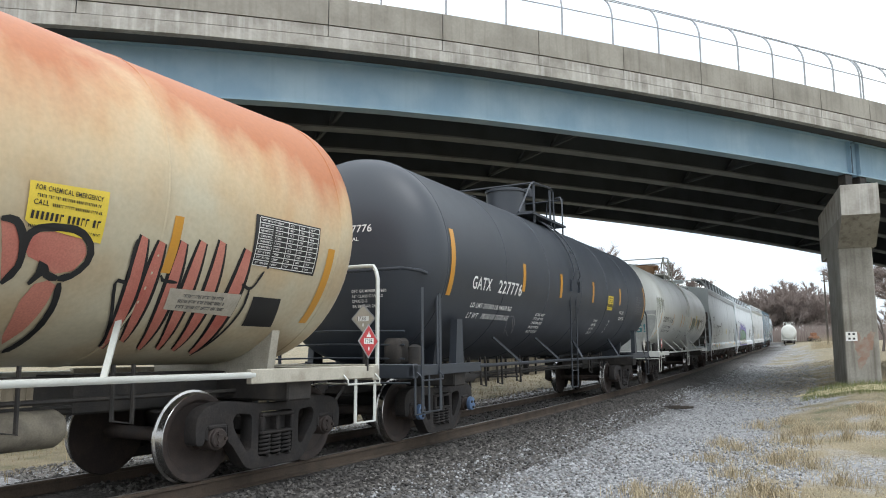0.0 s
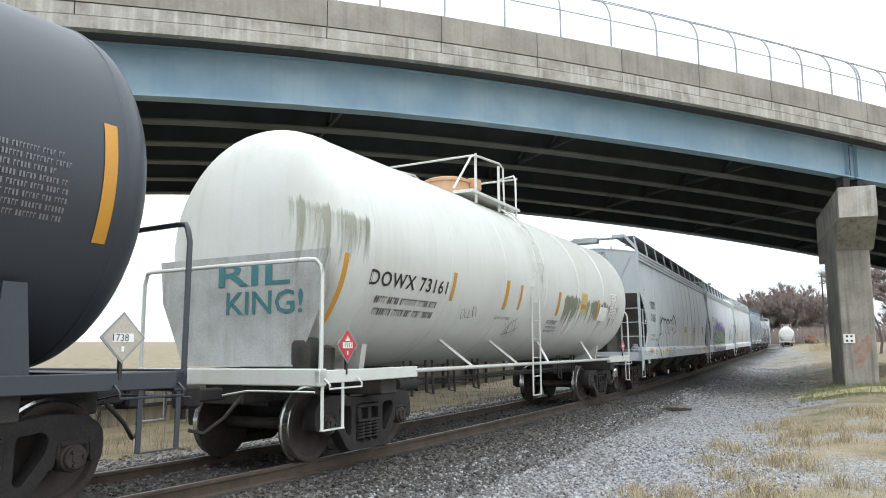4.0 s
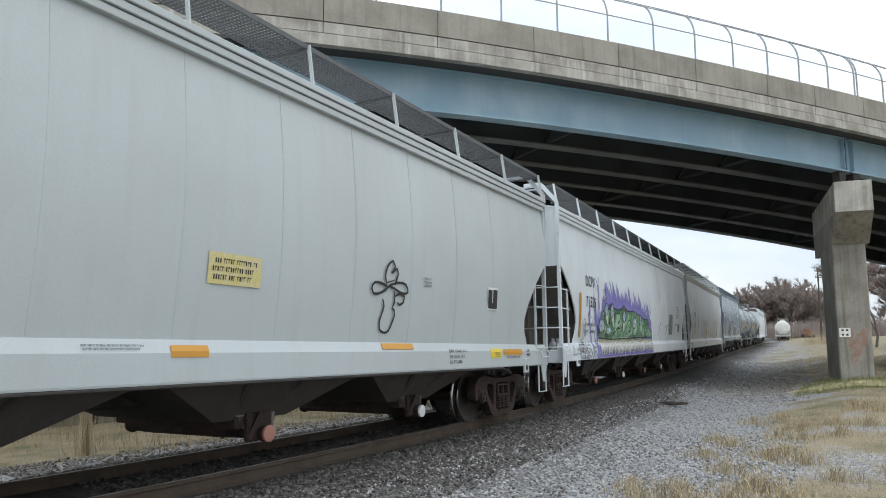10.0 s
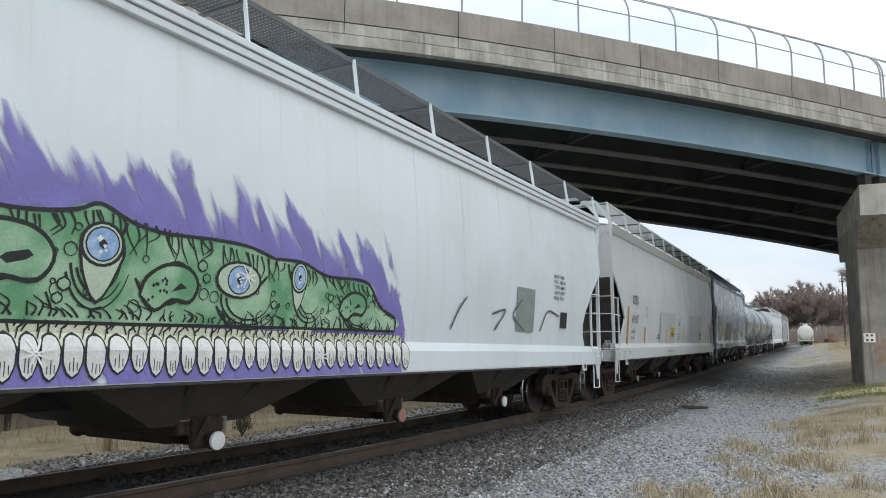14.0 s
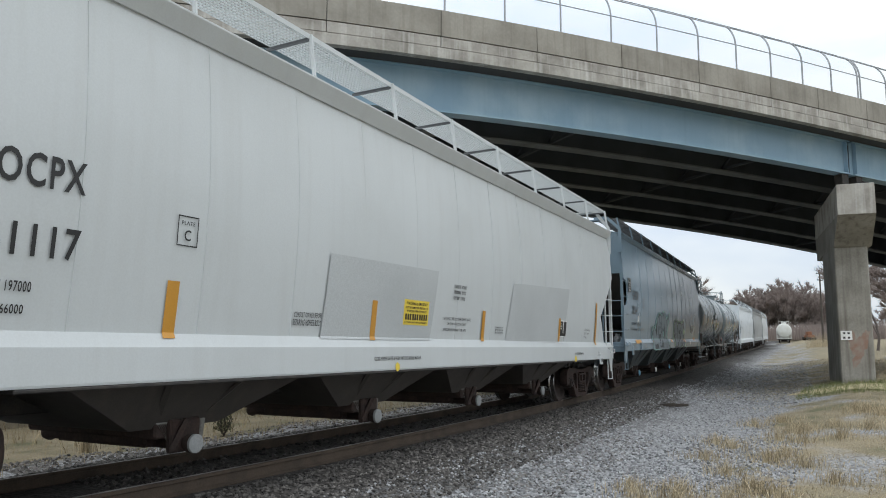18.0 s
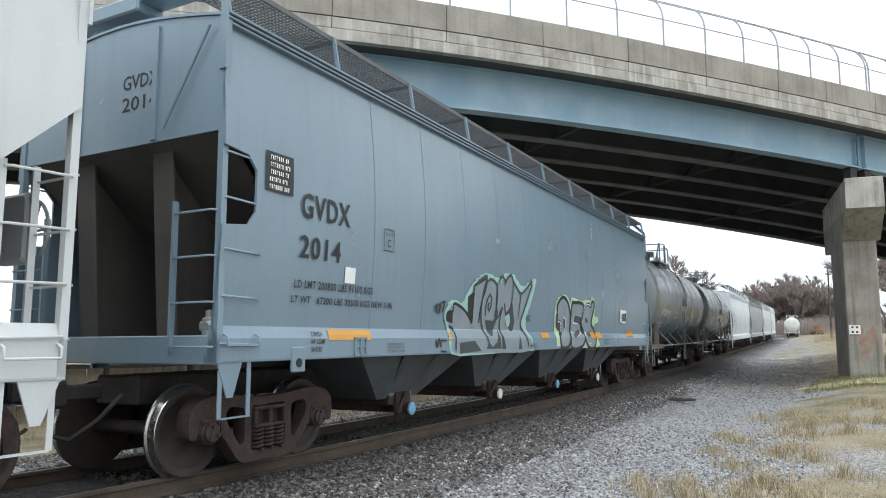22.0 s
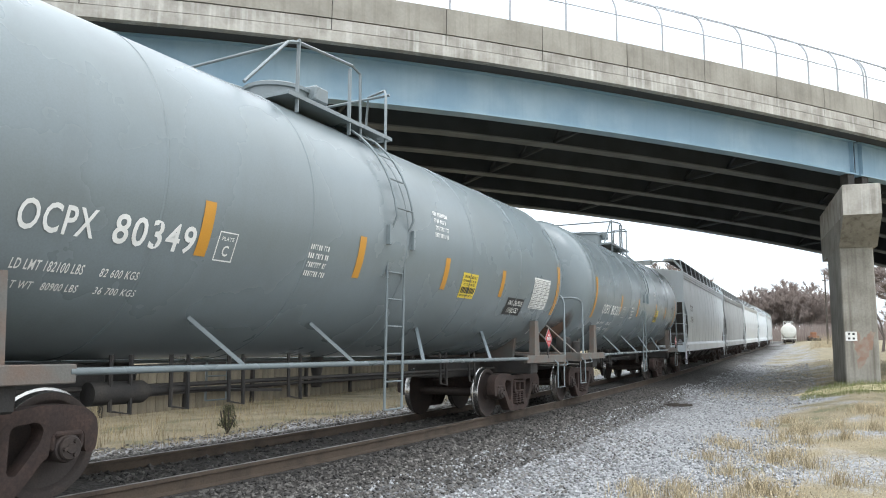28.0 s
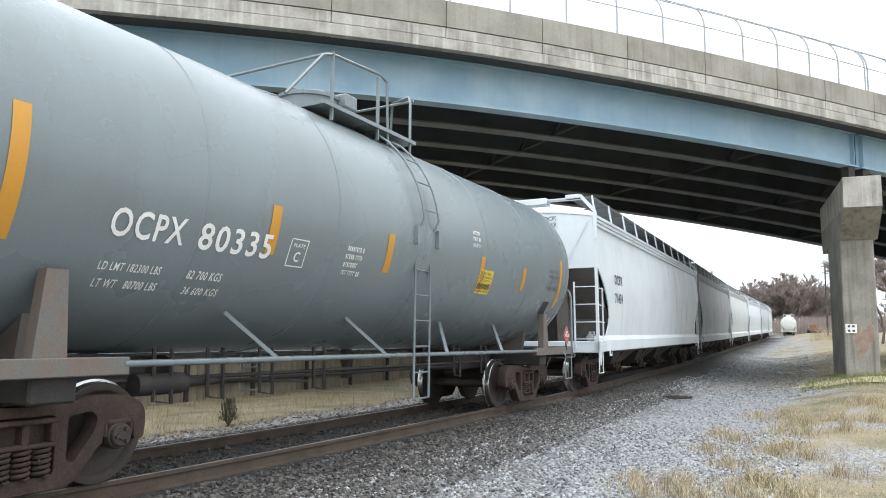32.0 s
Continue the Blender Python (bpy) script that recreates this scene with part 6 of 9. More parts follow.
def lettering(C, text, y0, z0, width, height, mat, lift=0.007):
    """Words in the built-in font, fitted to a width and a height of capitals."""
    cu = bpy.data.curves.new("lettering", "FONT")
    cu.body, cu.resolution_u, cu.offset, cu.space_character = text, 3, 0.016, 1.14
    tmp = bpy.data.objects.new("lettering", cu)
    src = tmp.to_mesh()
    pts = [v.co.copy() for v in src.vertices]
    faces = [tuple(p.vertices) for p in src.polygons]
    tmp.to_mesh_clear()
    bpy.data.objects.remove(tmp)
    bpy.data.curves.remove(cu)
    x0, x1 = min(p.x for p in pts), max(p.x for p in pts)
    lo, hi = min(p.y for p in pts), max(p.y for p in pts)
    me = bpy.data.meshes.new("lettering")
    me.from_pydata([surface(C, y0 + (p.x - x0) / (x1 - x0) * width, z0 + (p.y - lo) / (hi - lo) * height, lift) for p in pts], [], faces)
    me.materials.append(mat)
    part("lettering", me, None, C[1])


def smooth_line(pts, step=0.05):
    P = [Vector(p) for p in pts]
    if len(P) == 2:
        return P
    ext = [P[0] * 2 - P[1]] + P + [P[-1] * 2 - P[-2]]
    out = []
    for i in range(1, len(ext) - 2):
        a, b, c, d = ext[i - 1:i + 3]
        n = max(1, int((c - b).length / step))
        for j in range(n):
            t = j / n
            out.append(0.5 * (2 * b + (c - a) * t + (2 * a - 5 * b + 4 * c - d) * t * t + (3 * b - a - 3 * c + d) * t ** 3))
    return out + [P[-1]]


def stroke(C, name, pts, w, mat, lift=0.011):
    """A sprayed line with rounded ends."""
    P = smooth_line(pts)
    r = random.Random(len(pts) + int(abs(pts[0][0]) * 100))
    left, right = [], []
    for i, p in enumerate(P):
        d = (P[min(i + 1, len(P) - 1)] - P[max(i - 1, 0)])
        d = d.normalized() if d.length > 1e-6 else Vector((1, 0))
        s = Vector((-d.y, d.x)) * w * 0.5 * (0.55 if i in (0, len(P) - 1) else r.uniform(0.9, 1.1))
        left.append(p + s)
        right.append(p - s)
    quads = [[tuple(left[i]), tuple(left[i + 1]), tuple(right[i + 1]), tuple(right[i])] for i in range(len(P) - 1)]
    part(name, decal_mesh(name, C, quads, mat, lift), None, C[1])


def scan(poly, step=0.035):
    """Cuts an outline into level strips."""
    z0, z1 = min(p[1] for p in poly), max(p[1] for p in poly)
    n = max(2, int((z1 - z0) / step))
    lv = []
    for i in range(n + 1):
        z = z0 + (z1 - z0) * min(max(i / n, 1e-4), 1 - 1e-4)
        xs = []
        for (a, b), (c, d) in zip(poly, poly[1:] + poly[:1]):
            if (b > z) != (d > z):
                xs.append(a + (c - a) * (z - b) / (d - b))
        lv.append((z, sorted(xs)))
    quads = []
    for (za, a), (zb, b) in zip(lv, lv[1:]):
        if len(a) != len(b):
            b = a if len(a) < len(b) else b
            a = b
        for i in range(0, len(a) - 1, 2):
            quads.append([(a[i], za), (a[i + 1], za), (b[i + 1], zb), (b[i], zb)])
    return quads


def fill(C, name, pts, mat, lift=0.004):
    P = [tuple(p) for p in smooth_line(list(pts) + [pts[0]], 0.08)][:-1]
    part(name, decal_mesh(name, C, scan(P), mat, lift), None, C[1])


def poly(C, name, pts, mat, lift=0.004):
    part(name, decal_mesh(name, C, scan([tuple(q) for q in pts], 0.03), mat, lift), None, C[1])


def oval(y, z, ry, rz, n=18):
    return [(y + ry * math.cos(2 * math.pi * i / n), z + rz * math.sin(2 * math.pi * i / n)) for i in range(n)]


def dot(C, y, z, r, mat):
    part("round_label", decal_mesh("round_label", C, scan(oval(y, z, r, r), 0.02), mat, 0.008), None, C[1])


def mural_eye(C, y, z, ry, rz, lid=1.7, drop=0.0, lean=0.0):
    """A bulging eye: pale ball, blue iris with bright specks, heavy black lids, and a bag that hangs to a point."""
    def disc(cy, cz, a, b, m, l, n=18):
        part("mural_disc", decal_mesh("mural_disc", C, scan(oval(cy, cz, a, b, n), 0.02), m, l), None, C[1])
    if drop:
        for k, m, l in ((1.0, M_BLACKPAINT, 0.0135), (0.86, G_LID, 0.0145)):
            pts = [(y - ry * 1.35 * k, z + rz * 0.2), (y - ry * 1.1 * k + lean * 0.3, z - drop * 0.45), (y + lean, z - drop * (0.98 if k < 1 else 1.05)), (y + ry * 1.1 * k + lean * 0.5, z - drop * 0.45), (y + ry * 1.35 * k, z + rz * 0.2)]
            fill(C, "mural_lid", pts, m, l)
    disc(y, z, ry * lid, rz * 1.32, M_BLACKPAINT, 0.0155)
    disc(y, z, ry * (lid - 0.22), rz * 1.14, G_LID, 0.0165)
    disc(y, z, ry * 1.02, rz * 1.02, M_BLACKPAINT, 0.0175)
    disc(y, z, ry * 0.92, rz * 0.93, G_EYE, 0.0185)
    disc(y, z, ry * 0.25, rz * 0.27, M_BLACKPAINT, 0.0195)
    for dy, dz, q in ((-0.2, 0.3, 0.2), (0.12, -0.1, 0.13), (-0.1, -0.45, 0.14), (0.2, -0.35, 0.1)):
        disc(y + ry * dy, z + rz * dz, ry * q, rz * q, M_WHITE, 0.0205, 8)


def mural_nose(C, y, z, w, h, pores):
    """A rounded lump with a black nostril and pores."""
    pts = [(y - w, z - h * 0.4), (y - w * 0.85, z + h * 0.35), (y - w * 0.2, z + h), (y + w * 0.6, z + h * 0.95), (y + w, z + h * 0.25), (y + w * 0.75, z - h * 0.55), (y + w * 0.1, z - h * 0.5), (y - w * 0.45, z - h)]
    fill(C, "mural_nose", pts, G_GREEN, 0.0135)
    stroke(C, "mural_outline", pts + pts[:1], 0.035, M_BLACKPAINT, 0.0145)
    fill(C, "mural_nostril", [(y + w * 0.05, z - h * 0.15), (y + w * 0.35, z + h * 0.28), (y + w * 0.72, z + h * 0.22), (y + w * 0.45, z - h * 0.12)], M_BLACKPAINT, 0.0145)
    r = random.Random(pores)
    for _ in range(pores):
        part("mural_pore", decal_mesh("mural_pore", C, [oval(y - w * r.uniform(0.1, 0.8), z + h * r.uniform(-0.6, 0.5), 0.014, 0.017, 6)], M_BLACKPAINT, 0.0145), None, C[1])


def teeth(C, y0, y1, z0, z1):
    """Pointed white teeth in black outline, with ribs, under curled gums."""
    r = random.Random(11)
    y, k = y0, 0
    while y < y1 - 0.05:
        w = r.uniform(0.078, 0.105) * (1.12 if k < 5 else 1.0)
        c, low = y + w, z0 + r.uniform(-0.03, 0.03)
        shape = [(0.0, z1 + 0.01), (0.75, z1 - 0.03), (1.0, z1 - 0.12), (0.94, low + 0.10), (0.5, low + 0.01), (0.0, low - 0.02)]
        full = [(c + w * a, b) for a, b in shape] + [(c - w * a, b) for a, b in reversed(shape[1:-1])]
        mid = (z1 + low) / 2
        part("mural_tooth", decal_mesh("mural_tooth", C, scan(full, 0.03), M_BLACKPAINT, 0.010), None, C[1])
        part("tooth_face", decal_mesh("tooth_face", C, scan([(c + (a - c) * 0.84, mid + (b - mid) * 0.90) for a, b in full], 0.03), G_TOOTH, 0.013), None, C[1])
        for q in (-0.3, 0.05, 0.4):
            stroke(C, "tooth_rib", [(c + w * q, low + 0.035 + 0.03 * abs(q)), (c + w * q * 0.9, low + r.uniform(0.10, 0.16))], 0.014, M_BLACKPAINT, 0.015)
        stroke(C, "gum_curl", [(y - 0.01, z1 - 0.05), (y + 0.01, z1 + 0.03), (y + 0.06, z1 + 0.07), (y + 0.045, z1 + 0.10)], 0.018, M_BLACKPAINT, 0.012)
        y += 2 * w
        k += 1


def plate_code(C, y0, y1, z0, z1, mat):
    t = 0.012
    q = [[(y0, z0), (y1, z0), (y1, z0 + t), (y0, z0 + t)], [(y0, z1 - t), (y1, z1 - t), (y1, z1), (y0, z1)],
         [(y0, z0), (y0 + t, z0), (y0 + t, z1), (y0, z1)], [(y1 - t, z0), (y1, z0), (y1, z1), (y1 - t, z1)]]
    part("code_frame", decal_mesh("code_frame", C, q, mat, 0.007), None, C[1])
    w, h = y1 - y0, z1 - z0
    lettering(C, "PLATE", y0 + w * 0.18, z0 + h * 0.70, w * 0.64, h * 0.13, mat)
    lettering(C, "C", y0 + w * 0.34, z0 + h * 0.18, w * 0.32, h * 0.36, mat)


def grid_box(C, y, z, mat):
    """A small framed routing-card holder on the sill."""
    x, y, z = surface(C, y, z, 0.0)
    b = Build()
    for a, c, d, e in ((0, 0.26, 0, 0.02), (0, 0.26, 0.2, 0.22), (0, 0.02, 0, 0.22), (0.24, 0.26, 0, 0.22), (0.12, 0.14, 0, 0.22), (0, 0.26, 0.1, 0.12)):
        b.box(x - 0.01, x + 0.018, y + a, y + c, z + d, z + e)
    part("card_holder", b, mat, C[1])


def leaf(C, pts, w):
    """One long rounded letter stroke: salmon, edged in black."""
    (a, b), (c, d), (e, f) = pts
    mid = (2 * c - (a + e) / 2, 2 * d - (b + f) / 2)
    for k, m, l in ((1.0, M_BLACKPAINT, 0.004), (0.62, G_PINK, 0.008)):
        L_, R_ = [], []
        for i in range(15):
            t = i / 14
            y = (1 - t) ** 2 * a + 2 * t * (1 - t) * mid[0] + t * t * e
            z = (1 - t) ** 2 * b + 2 * t * (1 - t) * mid[1] + t * t * f
            r_ = w * k * math.sin(math.pi * min(max(0.12 + 0.8 * t, 0), 1)) ** 0.6
            L_.append((y - r_, z + r_ * 0.3))
            R_.append((y + r_, z - r_ * 0.3))
        part("graffiti_letter", decal_mesh("graffiti_letter", C, [[L_[i], R_[i], R_[i + 1], L_[i + 1]] for i in range(14)], m, l), None, C[1])


def moss(C, y0, y1, z0, z1):
    """Algae that has run down the shell in soft vertical streaks."""
    y0, y1 = min(y0, y1), max(y0, y1)
    ny_, nz_ = int((y1 - y0) / 0.06) + 2, int((z1 - z0 + 0.5) / 0.06) + 2
    ys = [y0 + (y1 - y0) * i / (ny_ - 1) for i in range(ny_)]
    zs = [z0 - 0.5 + (z1 - z0 + 0.5) * i / (nz_ - 1) for i in range(nz_)]
    dens = []
    for y in ys:
        end = min(1, (y - y0) / 0.25, (y1 - y) / 0.25)
        for z in zs:
            up = (z1 - z) / 0.22 if z > z1 - 0.22 else max(0, 1 - 0.75 * (z1 - 0.22 - z) / (z1 - z0 + 0.28))
            dens.append(0.62 * up * (0.6 + 0.4 * max(end, 0)))
    me = bpy.data.meshes.new("moss_patch")
    me.from_pydata([surface(C, y, z, 0.003) for y in ys for z in zs], [], [(i * nz_ + j, (i + 1) * nz_ + j, (i + 1) * nz_ + j + 1, i * nz_ + j + 1) for i in range(ny_ - 1) for j in range(nz_ - 1)])
    me.attributes.new("spray", "FLOAT", "POINT").data.foreach_set("value", dens)
    me.materials.append(sprayed_haze("mossy_run_off", (0.19, 0.20, 0.135), -0.06, 0.09, 7.0, 0.8))
    part("moss_patch", me, None, C[1], "mossy green run-off streaks")


def placard(C, y, z, digits, mat=M_REDSIGN, x=1.53, turned=None):
    """A diamond hazard placard standing on a bracket at the car's end."""
    s = 0.215
    y *= SPACING.get(C[1], 1.0)
    b = Build().plate([(y, z - s), (y + s, z), (y, z + s), (y - s, z)], "x", x - 0.006, x + 0.002)
    p = part("placard", b, M_GALV, C[1], "diamond hazard placard with a number", at=turned)
    s = 0.19
    part("placard_face", Build().plate([(y, z - s), (y + s, z), (y, z + s), (y - s, z)], "x", x + 0.002, x + 0.005), mat, p)
    part("number_panel", Build().box(x + 0.005, x + 0.008, y - 0.1, y + 0.1, z - 0.036, z + 0.036), M_WHITE, p)
    if mat is M_REDSIGN:
        part("flame_mark", Build().plate([(y - 0.05, z + 0.05), (y + 0.05, z + 0.05), (y + 0.035, z + 0.085), (y + 0.02, z + 0.07), (y, z + 0.125), (y - 0.02, z + 0.07), (y - 0.035, z + 0.085)], "x", x + 0.005, x + 0.007), M_WHITE, p)
    part("class_mark", Build().box(x + 0.005, x + 0.007, y - 0.012, y + 0.012, z - 0.115, z - 0.07), M_WHITE, p)
    cu = bpy.data.curves.new("number", "FONT")
    cu.body, cu.resolution_u, cu.size = digits, 2, 0.085
    tmp = bpy.data.objects.new("number", cu)
    src = tmp.to_mesh()
    pts, faces = [v.co.copy() for v in src.vertices], [tuple(q.vertices) for q in src.polygons]
    tmp.to_mesh_clear()
    bpy.data.objects.remove(tmp)
    mx = sum(q.x for q in pts) / len(pts)
    me = bpy.data.meshes.new("number")
    me.from_pydata([(x + 0.010, y + q.x - mx, z - 0.027 + q.y) for q in pts], [], faces)
    me.materials.append(M_BLACKPAINT)
    part("number", me, None, p)
    part("placard_post", Build().bar((x - 0.02, y, 1.1), (x - 0.02, y, z + 0.1), 0.03, 0.03), M_STEEL_DARK, p)


def end_lettering(C, lines, e_y, x0, z0, width, height, mat):
    """Reporting marks across the wall at the car's front end."""
    for i, text in enumerate(lines):
        cu = bpy.data.curves.new("end_lettering", "FONT")
        cu.body, cu.resolution_u, cu.offset = text, 2, 0.012
        tmp = bpy.data.objects.new("end_lettering", cu)
        src = tmp.to_mesh()
        pts, faces = [v.co.copy() for v in src.vertices], [tuple(q.vertices) for q in src.polygons]
        tmp.to_mesh_clear()
        bpy.data.objects.remove(tmp)
        lo, hi, xa, xb = min(p.y for p in pts), max(p.y for p in pts), min(p.x for p in pts), max(p.x for p in pts)
        me = bpy.data.meshes.new("end_lettering")
        if C[0] == "tank":
            R, zc, fl = C[2:5]
            deep = lambda x, z: e_y - (0.64 if R > 1.67 else 0.62) * max(0.0, 1 - ((x * x + (z - zc) ** 2) / R ** 2) ** (fl / 2)) ** (1 / fl) - 0.012
        else:
            deep = lambda x, z: e_y
        co = [(x0 + (p.x - xa) / (xb - xa) * width, z0 - i * height * 1.5 + (p.y - lo) / (hi - lo) * height) for p in pts]
        me.from_pydata([(x, deep(x, z), z) for x, z in co], [], faces)
        me.materials.append(mat)
        part("end_lettering", me, None, C[1])


def sprayed_haze(name, color, slant=0.55, length=0.28, fine=4.2, cover=0.93, strands=1.0):
    """Soft-edged spray paint, licking up and forwards in wisps, dense where its attribute is high."""
    m = material(name, color, 0.55, spots=tuple(c * 1.35 for c in color), scale=3, amount=0.6, bump=0)
    n, l = m.node_tree.nodes, m.node_tree.links
    at, co, sep, mul, add, com, nz, den, ramp, tr, mx = [n.new("ShaderNode" + k) for k in ("Attribute", "TexCoord", "SeparateXYZ", "Math", "Math", "CombineXYZ", "TexNoise", "Math", "MapRange", "BsdfTransparent", "MixShader")]
    at.attribute_name = "spray"
    l.new(co.outputs["Object"], sep.inputs[0])
    mul.operation, mul.inputs[1].default_value = "MULTIPLY", slant
    l.new(sep.outputs[2], mul.inputs[0])
    l.new(sep.outputs[1], add.inputs[0])
    l.new(mul.outputs[0], add.inputs[1])
    l.new(add.outputs[0], com.inputs[0])
    sq = n.new("ShaderNodeMath")
    sq.operation, sq.inputs[1].default_value = "MULTIPLY", length
    l.new(sep.outputs[2], sq.inputs[0])
    l.new(sq.outputs[0], com.inputs[1])
    nz.inputs["Scale"].default_value, nz.inputs["Detail"].default_value, nz.inputs["Distortion"].default_value = fine, 3, 0.8
    l.new(com.outputs[0], nz.inputs["Vector"])
    l.new(at.outputs["Fac"], den.inputs[0])
    amp = n.new("ShaderNodeMath")
    amp.operation, amp.inputs[1].default_value, amp.inputs[2].default_value = "MULTIPLY_ADD", strands, 0.5 - 0.5 * strands
    l.new(nz.outputs["Fac"], amp.inputs[0])
    l.new(amp.outputs[0], den.inputs[1])
    ramp.inputs[1].default_value, ramp.inputs[2].default_value, ramp.inputs[4].default_value = 0.92, 0.92 + 0.2 * strands ** 0.7, cover
    l.new(den.outputs[0], ramp.inputs[0])
    l.new(ramp.outputs[0], mx.inputs[0])
    l.new(tr.outputs[0], mx.inputs[1])
    l.new(n["Principled BSDF"].outputs[0], mx.inputs[2])
    l.new(mx.outputs[0], n["Material Output"].inputs[0])
    return m


MURAL_TOP = [(-9, 1.6), (-6.7, 1.6), (-6.5, 1.85), (-6.2, 2.2), (-5.9, 2.44), (-5.3, 2.44), (-4.3, 2.3), (-3.8, 2.42), (-2.6, 2.31), (-1.4, 2.2), (-0.2, 2.1), (0.45, 1.72), (0.75, 1.5), (2, 1.4)]


def mural_top(y):
    for (a, b), (c, d) in zip(MURAL_TOP, MURAL_TOP[1:]):
        if y <= c:
            return b + (d - b) * (y - a) / (c - a)
    return 1.4


def mural_spray(C):
    ys, zs = [-8.5 + 0.06 * i for i in range(161)], [1.01 + 0.05 * i for i in range(42)]
    v = [surface(C, y, z, 0.003) for y in ys for z in zs]
    dens = []
    for y in ys:
        for z in zs:
            up = 0.96 - 1.3 * max(0, z - mural_top(y) - 0.06)
            if y < -6.55:
                k = -6.55 - y
                up = 0.96 - 1.2 * min(k, 0.5) - 0.14 * max(0, k - 0.5) - 0.6 * max(0, z - 2.35)
            if y > 0.6:
                up -= (y - 0.6) / 0.25
            dens.append(max(0, up))
    nz_ = len(zs)
    me = bpy.data.meshes.new("mural_spray")
    me.from_pydata(v, [], [(i * nz_ + j, (i + 1) * nz_ + j, (i + 1) * nz_ + j + 1, i * nz_ + j + 1) for i in range(len(ys) - 1) for j in range(nz_ - 1)])
    me.attributes.new("spray", "FLOAT", "POINT").data.foreach_set("value", dens)
    me.materials.append(sprayed_haze("violet_spray_haze", (0.19, 0.165, 0.45), strands=2.2))
    part("mural_spray", me, None, C[1], "wisps of violet spray paint")


def mural_lines(C):
    """Wrinkles, folds and lashes drawn in thin black on the mural."""
    r = random.Random(3)
    quads = []

    def line(pts, w):
        P = smooth_line(pts, 0.03)
        for i in range(len(P) - 1):
            d = (P[i + 1] - P[i])
            if d.length < 1e-6:
                continue
            s = Vector((-d.y, d.x)).normalized() * w * 0.5
            k0, k1 = 1 - 0.7 * i / len(P), 1 - 0.7 * (i + 1) / len(P)
            quads.append([tuple(P[i] + s * k0), tuple(P[i + 1] + s * k1), tuple(P[i + 1] - s * k1), tuple(P[i] - s * k0)])

    for i in range(110):      # folds that hang from the back
        y = -6.35 + 6.7 * i / 109 + r.uniform(-0.05, 0.05)
        t = mural_top(y) - 0.03
        l_ = r.uniform(0.12, 0.34) * (t - 1.45)
        line([(y, t), (y + r.uniform(0.0, 0.06), t - l_ * 0.5), (y + r.uniform(-0.08, 0.16), t - l_)], 0.022)
    for i in range(110):      # short creases above the lip
        y = -6.4 + 6.8 * i / 109 + r.uniform(-0.04, 0.04)
        h_ = r.uniform(0.05, 0.16)
        line([(y, 1.53), (y + r.uniform(-0.06, 0.06), 1.53 + h_ * 0.6), (y + r.uniform(-0.12, 0.05), 1.53 + h_)], 0.02)
    for i in range(90):       # gum creases between the teeth
        y = -6.45 + 7.0 * i / 89
        line([(y, 1.49), (y + r.uniform(-0.05, 0.05), 1.42 + r.uniform(-0.02, 0.03))], 0.018)
    for y, z, ry, rz in ((-6.33, 1.85, 0.28, 0.24), (-5.87, 2.2, 0.17, 0.25), (-5.25, 2.15, 0.19, 0.27), (-5.6, 1.70, 0.22, 0.15), (-3.75, 2.03, 0.20, 0.30), (-2.1, 1.80, 0.30, 0.22), (-1.2, 1.90, 0.18, 0.22), (-0.3, 1.72, 0.20, 0.14)):
        for k in range(3):
            f_ = 1.0 + 0.22 * k
            a0, a1 = r.uniform(2.9, 3.6), r.uniform(5.6, 6.6)
            line([(y + ry * f_ * math.cos(a0 + (a1 - a0) * j / 8), z + rz * f_ * math.sin(a0 + (a1 - a0) * j / 8)) for j in range(9)], 0.024)
    for _ in range(60):       # warts and pores
        y = r.uniform(-6.1, 0.1)
        z = r.uniform(1.58, max(1.62, mural_top(y) - 0.15))
        q = r.choice((0.02, 0.03, 0.055))
        line([(y + q * math.cos(a), z + q * math.sin(a)) for a in [0.79 * j for j in range(9)]], 0.014)
    part("mural_linework", decal_mesh("mural_linework", C, quads, M_BLACKPAINT, 0.012), None, C[1], "thin black creases and folds")


for c_, num_, zz_ in ((CAR_D, "71651", 4.36), (CAR_E, "71526", 4.40), (CAR_G, "61117", 4.26), (CAR_K, "71434", 4.36)):
    end_lettering(c_, ("OCPX", num_), -half(c_) + 0.016, 0.24, zz_, 0.42, 0.11, M_BLACKPAINT)
end_lettering(CAR_H, ("GVDX", "2014"), -half(CAR_H) + 0.016, 0.10, 4.05, 0.55, 0.16, M_BLACKPAINT)
end_lettering(CAR_B, ("GATX 227776",), -half(CAR_B) + 0.85, -0.43, 3.16, 1.08, 0.12, M_WHITE)
for i_, t_ in enumerate(("AAR 18 BRK BMS", "36 IN. WHLS", "SE 60 DE CPLR", "MRK 325 DRFTGR", "D-5 SPRGS")):
    end_lettering(CAR_D, (t_,), -half(CAR_D) + 0.016, 0.02, 3.62 - 0.085 * i_, 0.042 * len(t_), 0.055, M_BLACKPAINT)
for i_, t_ in enumerate(("CAPY 23590 US GAL", "CAPY 89295   L")):
    end_lettering(CAR_B, (t_,), -half(CAR_B) + 0.85, -0.43, 3.03 - 0.12 * i_, 0.86 - 0.2 * i_, 0.06, M_WHITE)
for i_, t_ in enumerate(("DFT GR MINER TF880", '36" CLASS C WHLS', "SPRG D-5", "BR BM AAR 24")):
    end_lettering(CAR_B, (t_,), -half(CAR_B) + 0.85, 0.30, 2.24 - 0.075 * i_, 0.032 * len(t_), 0.045, M_WHITE)
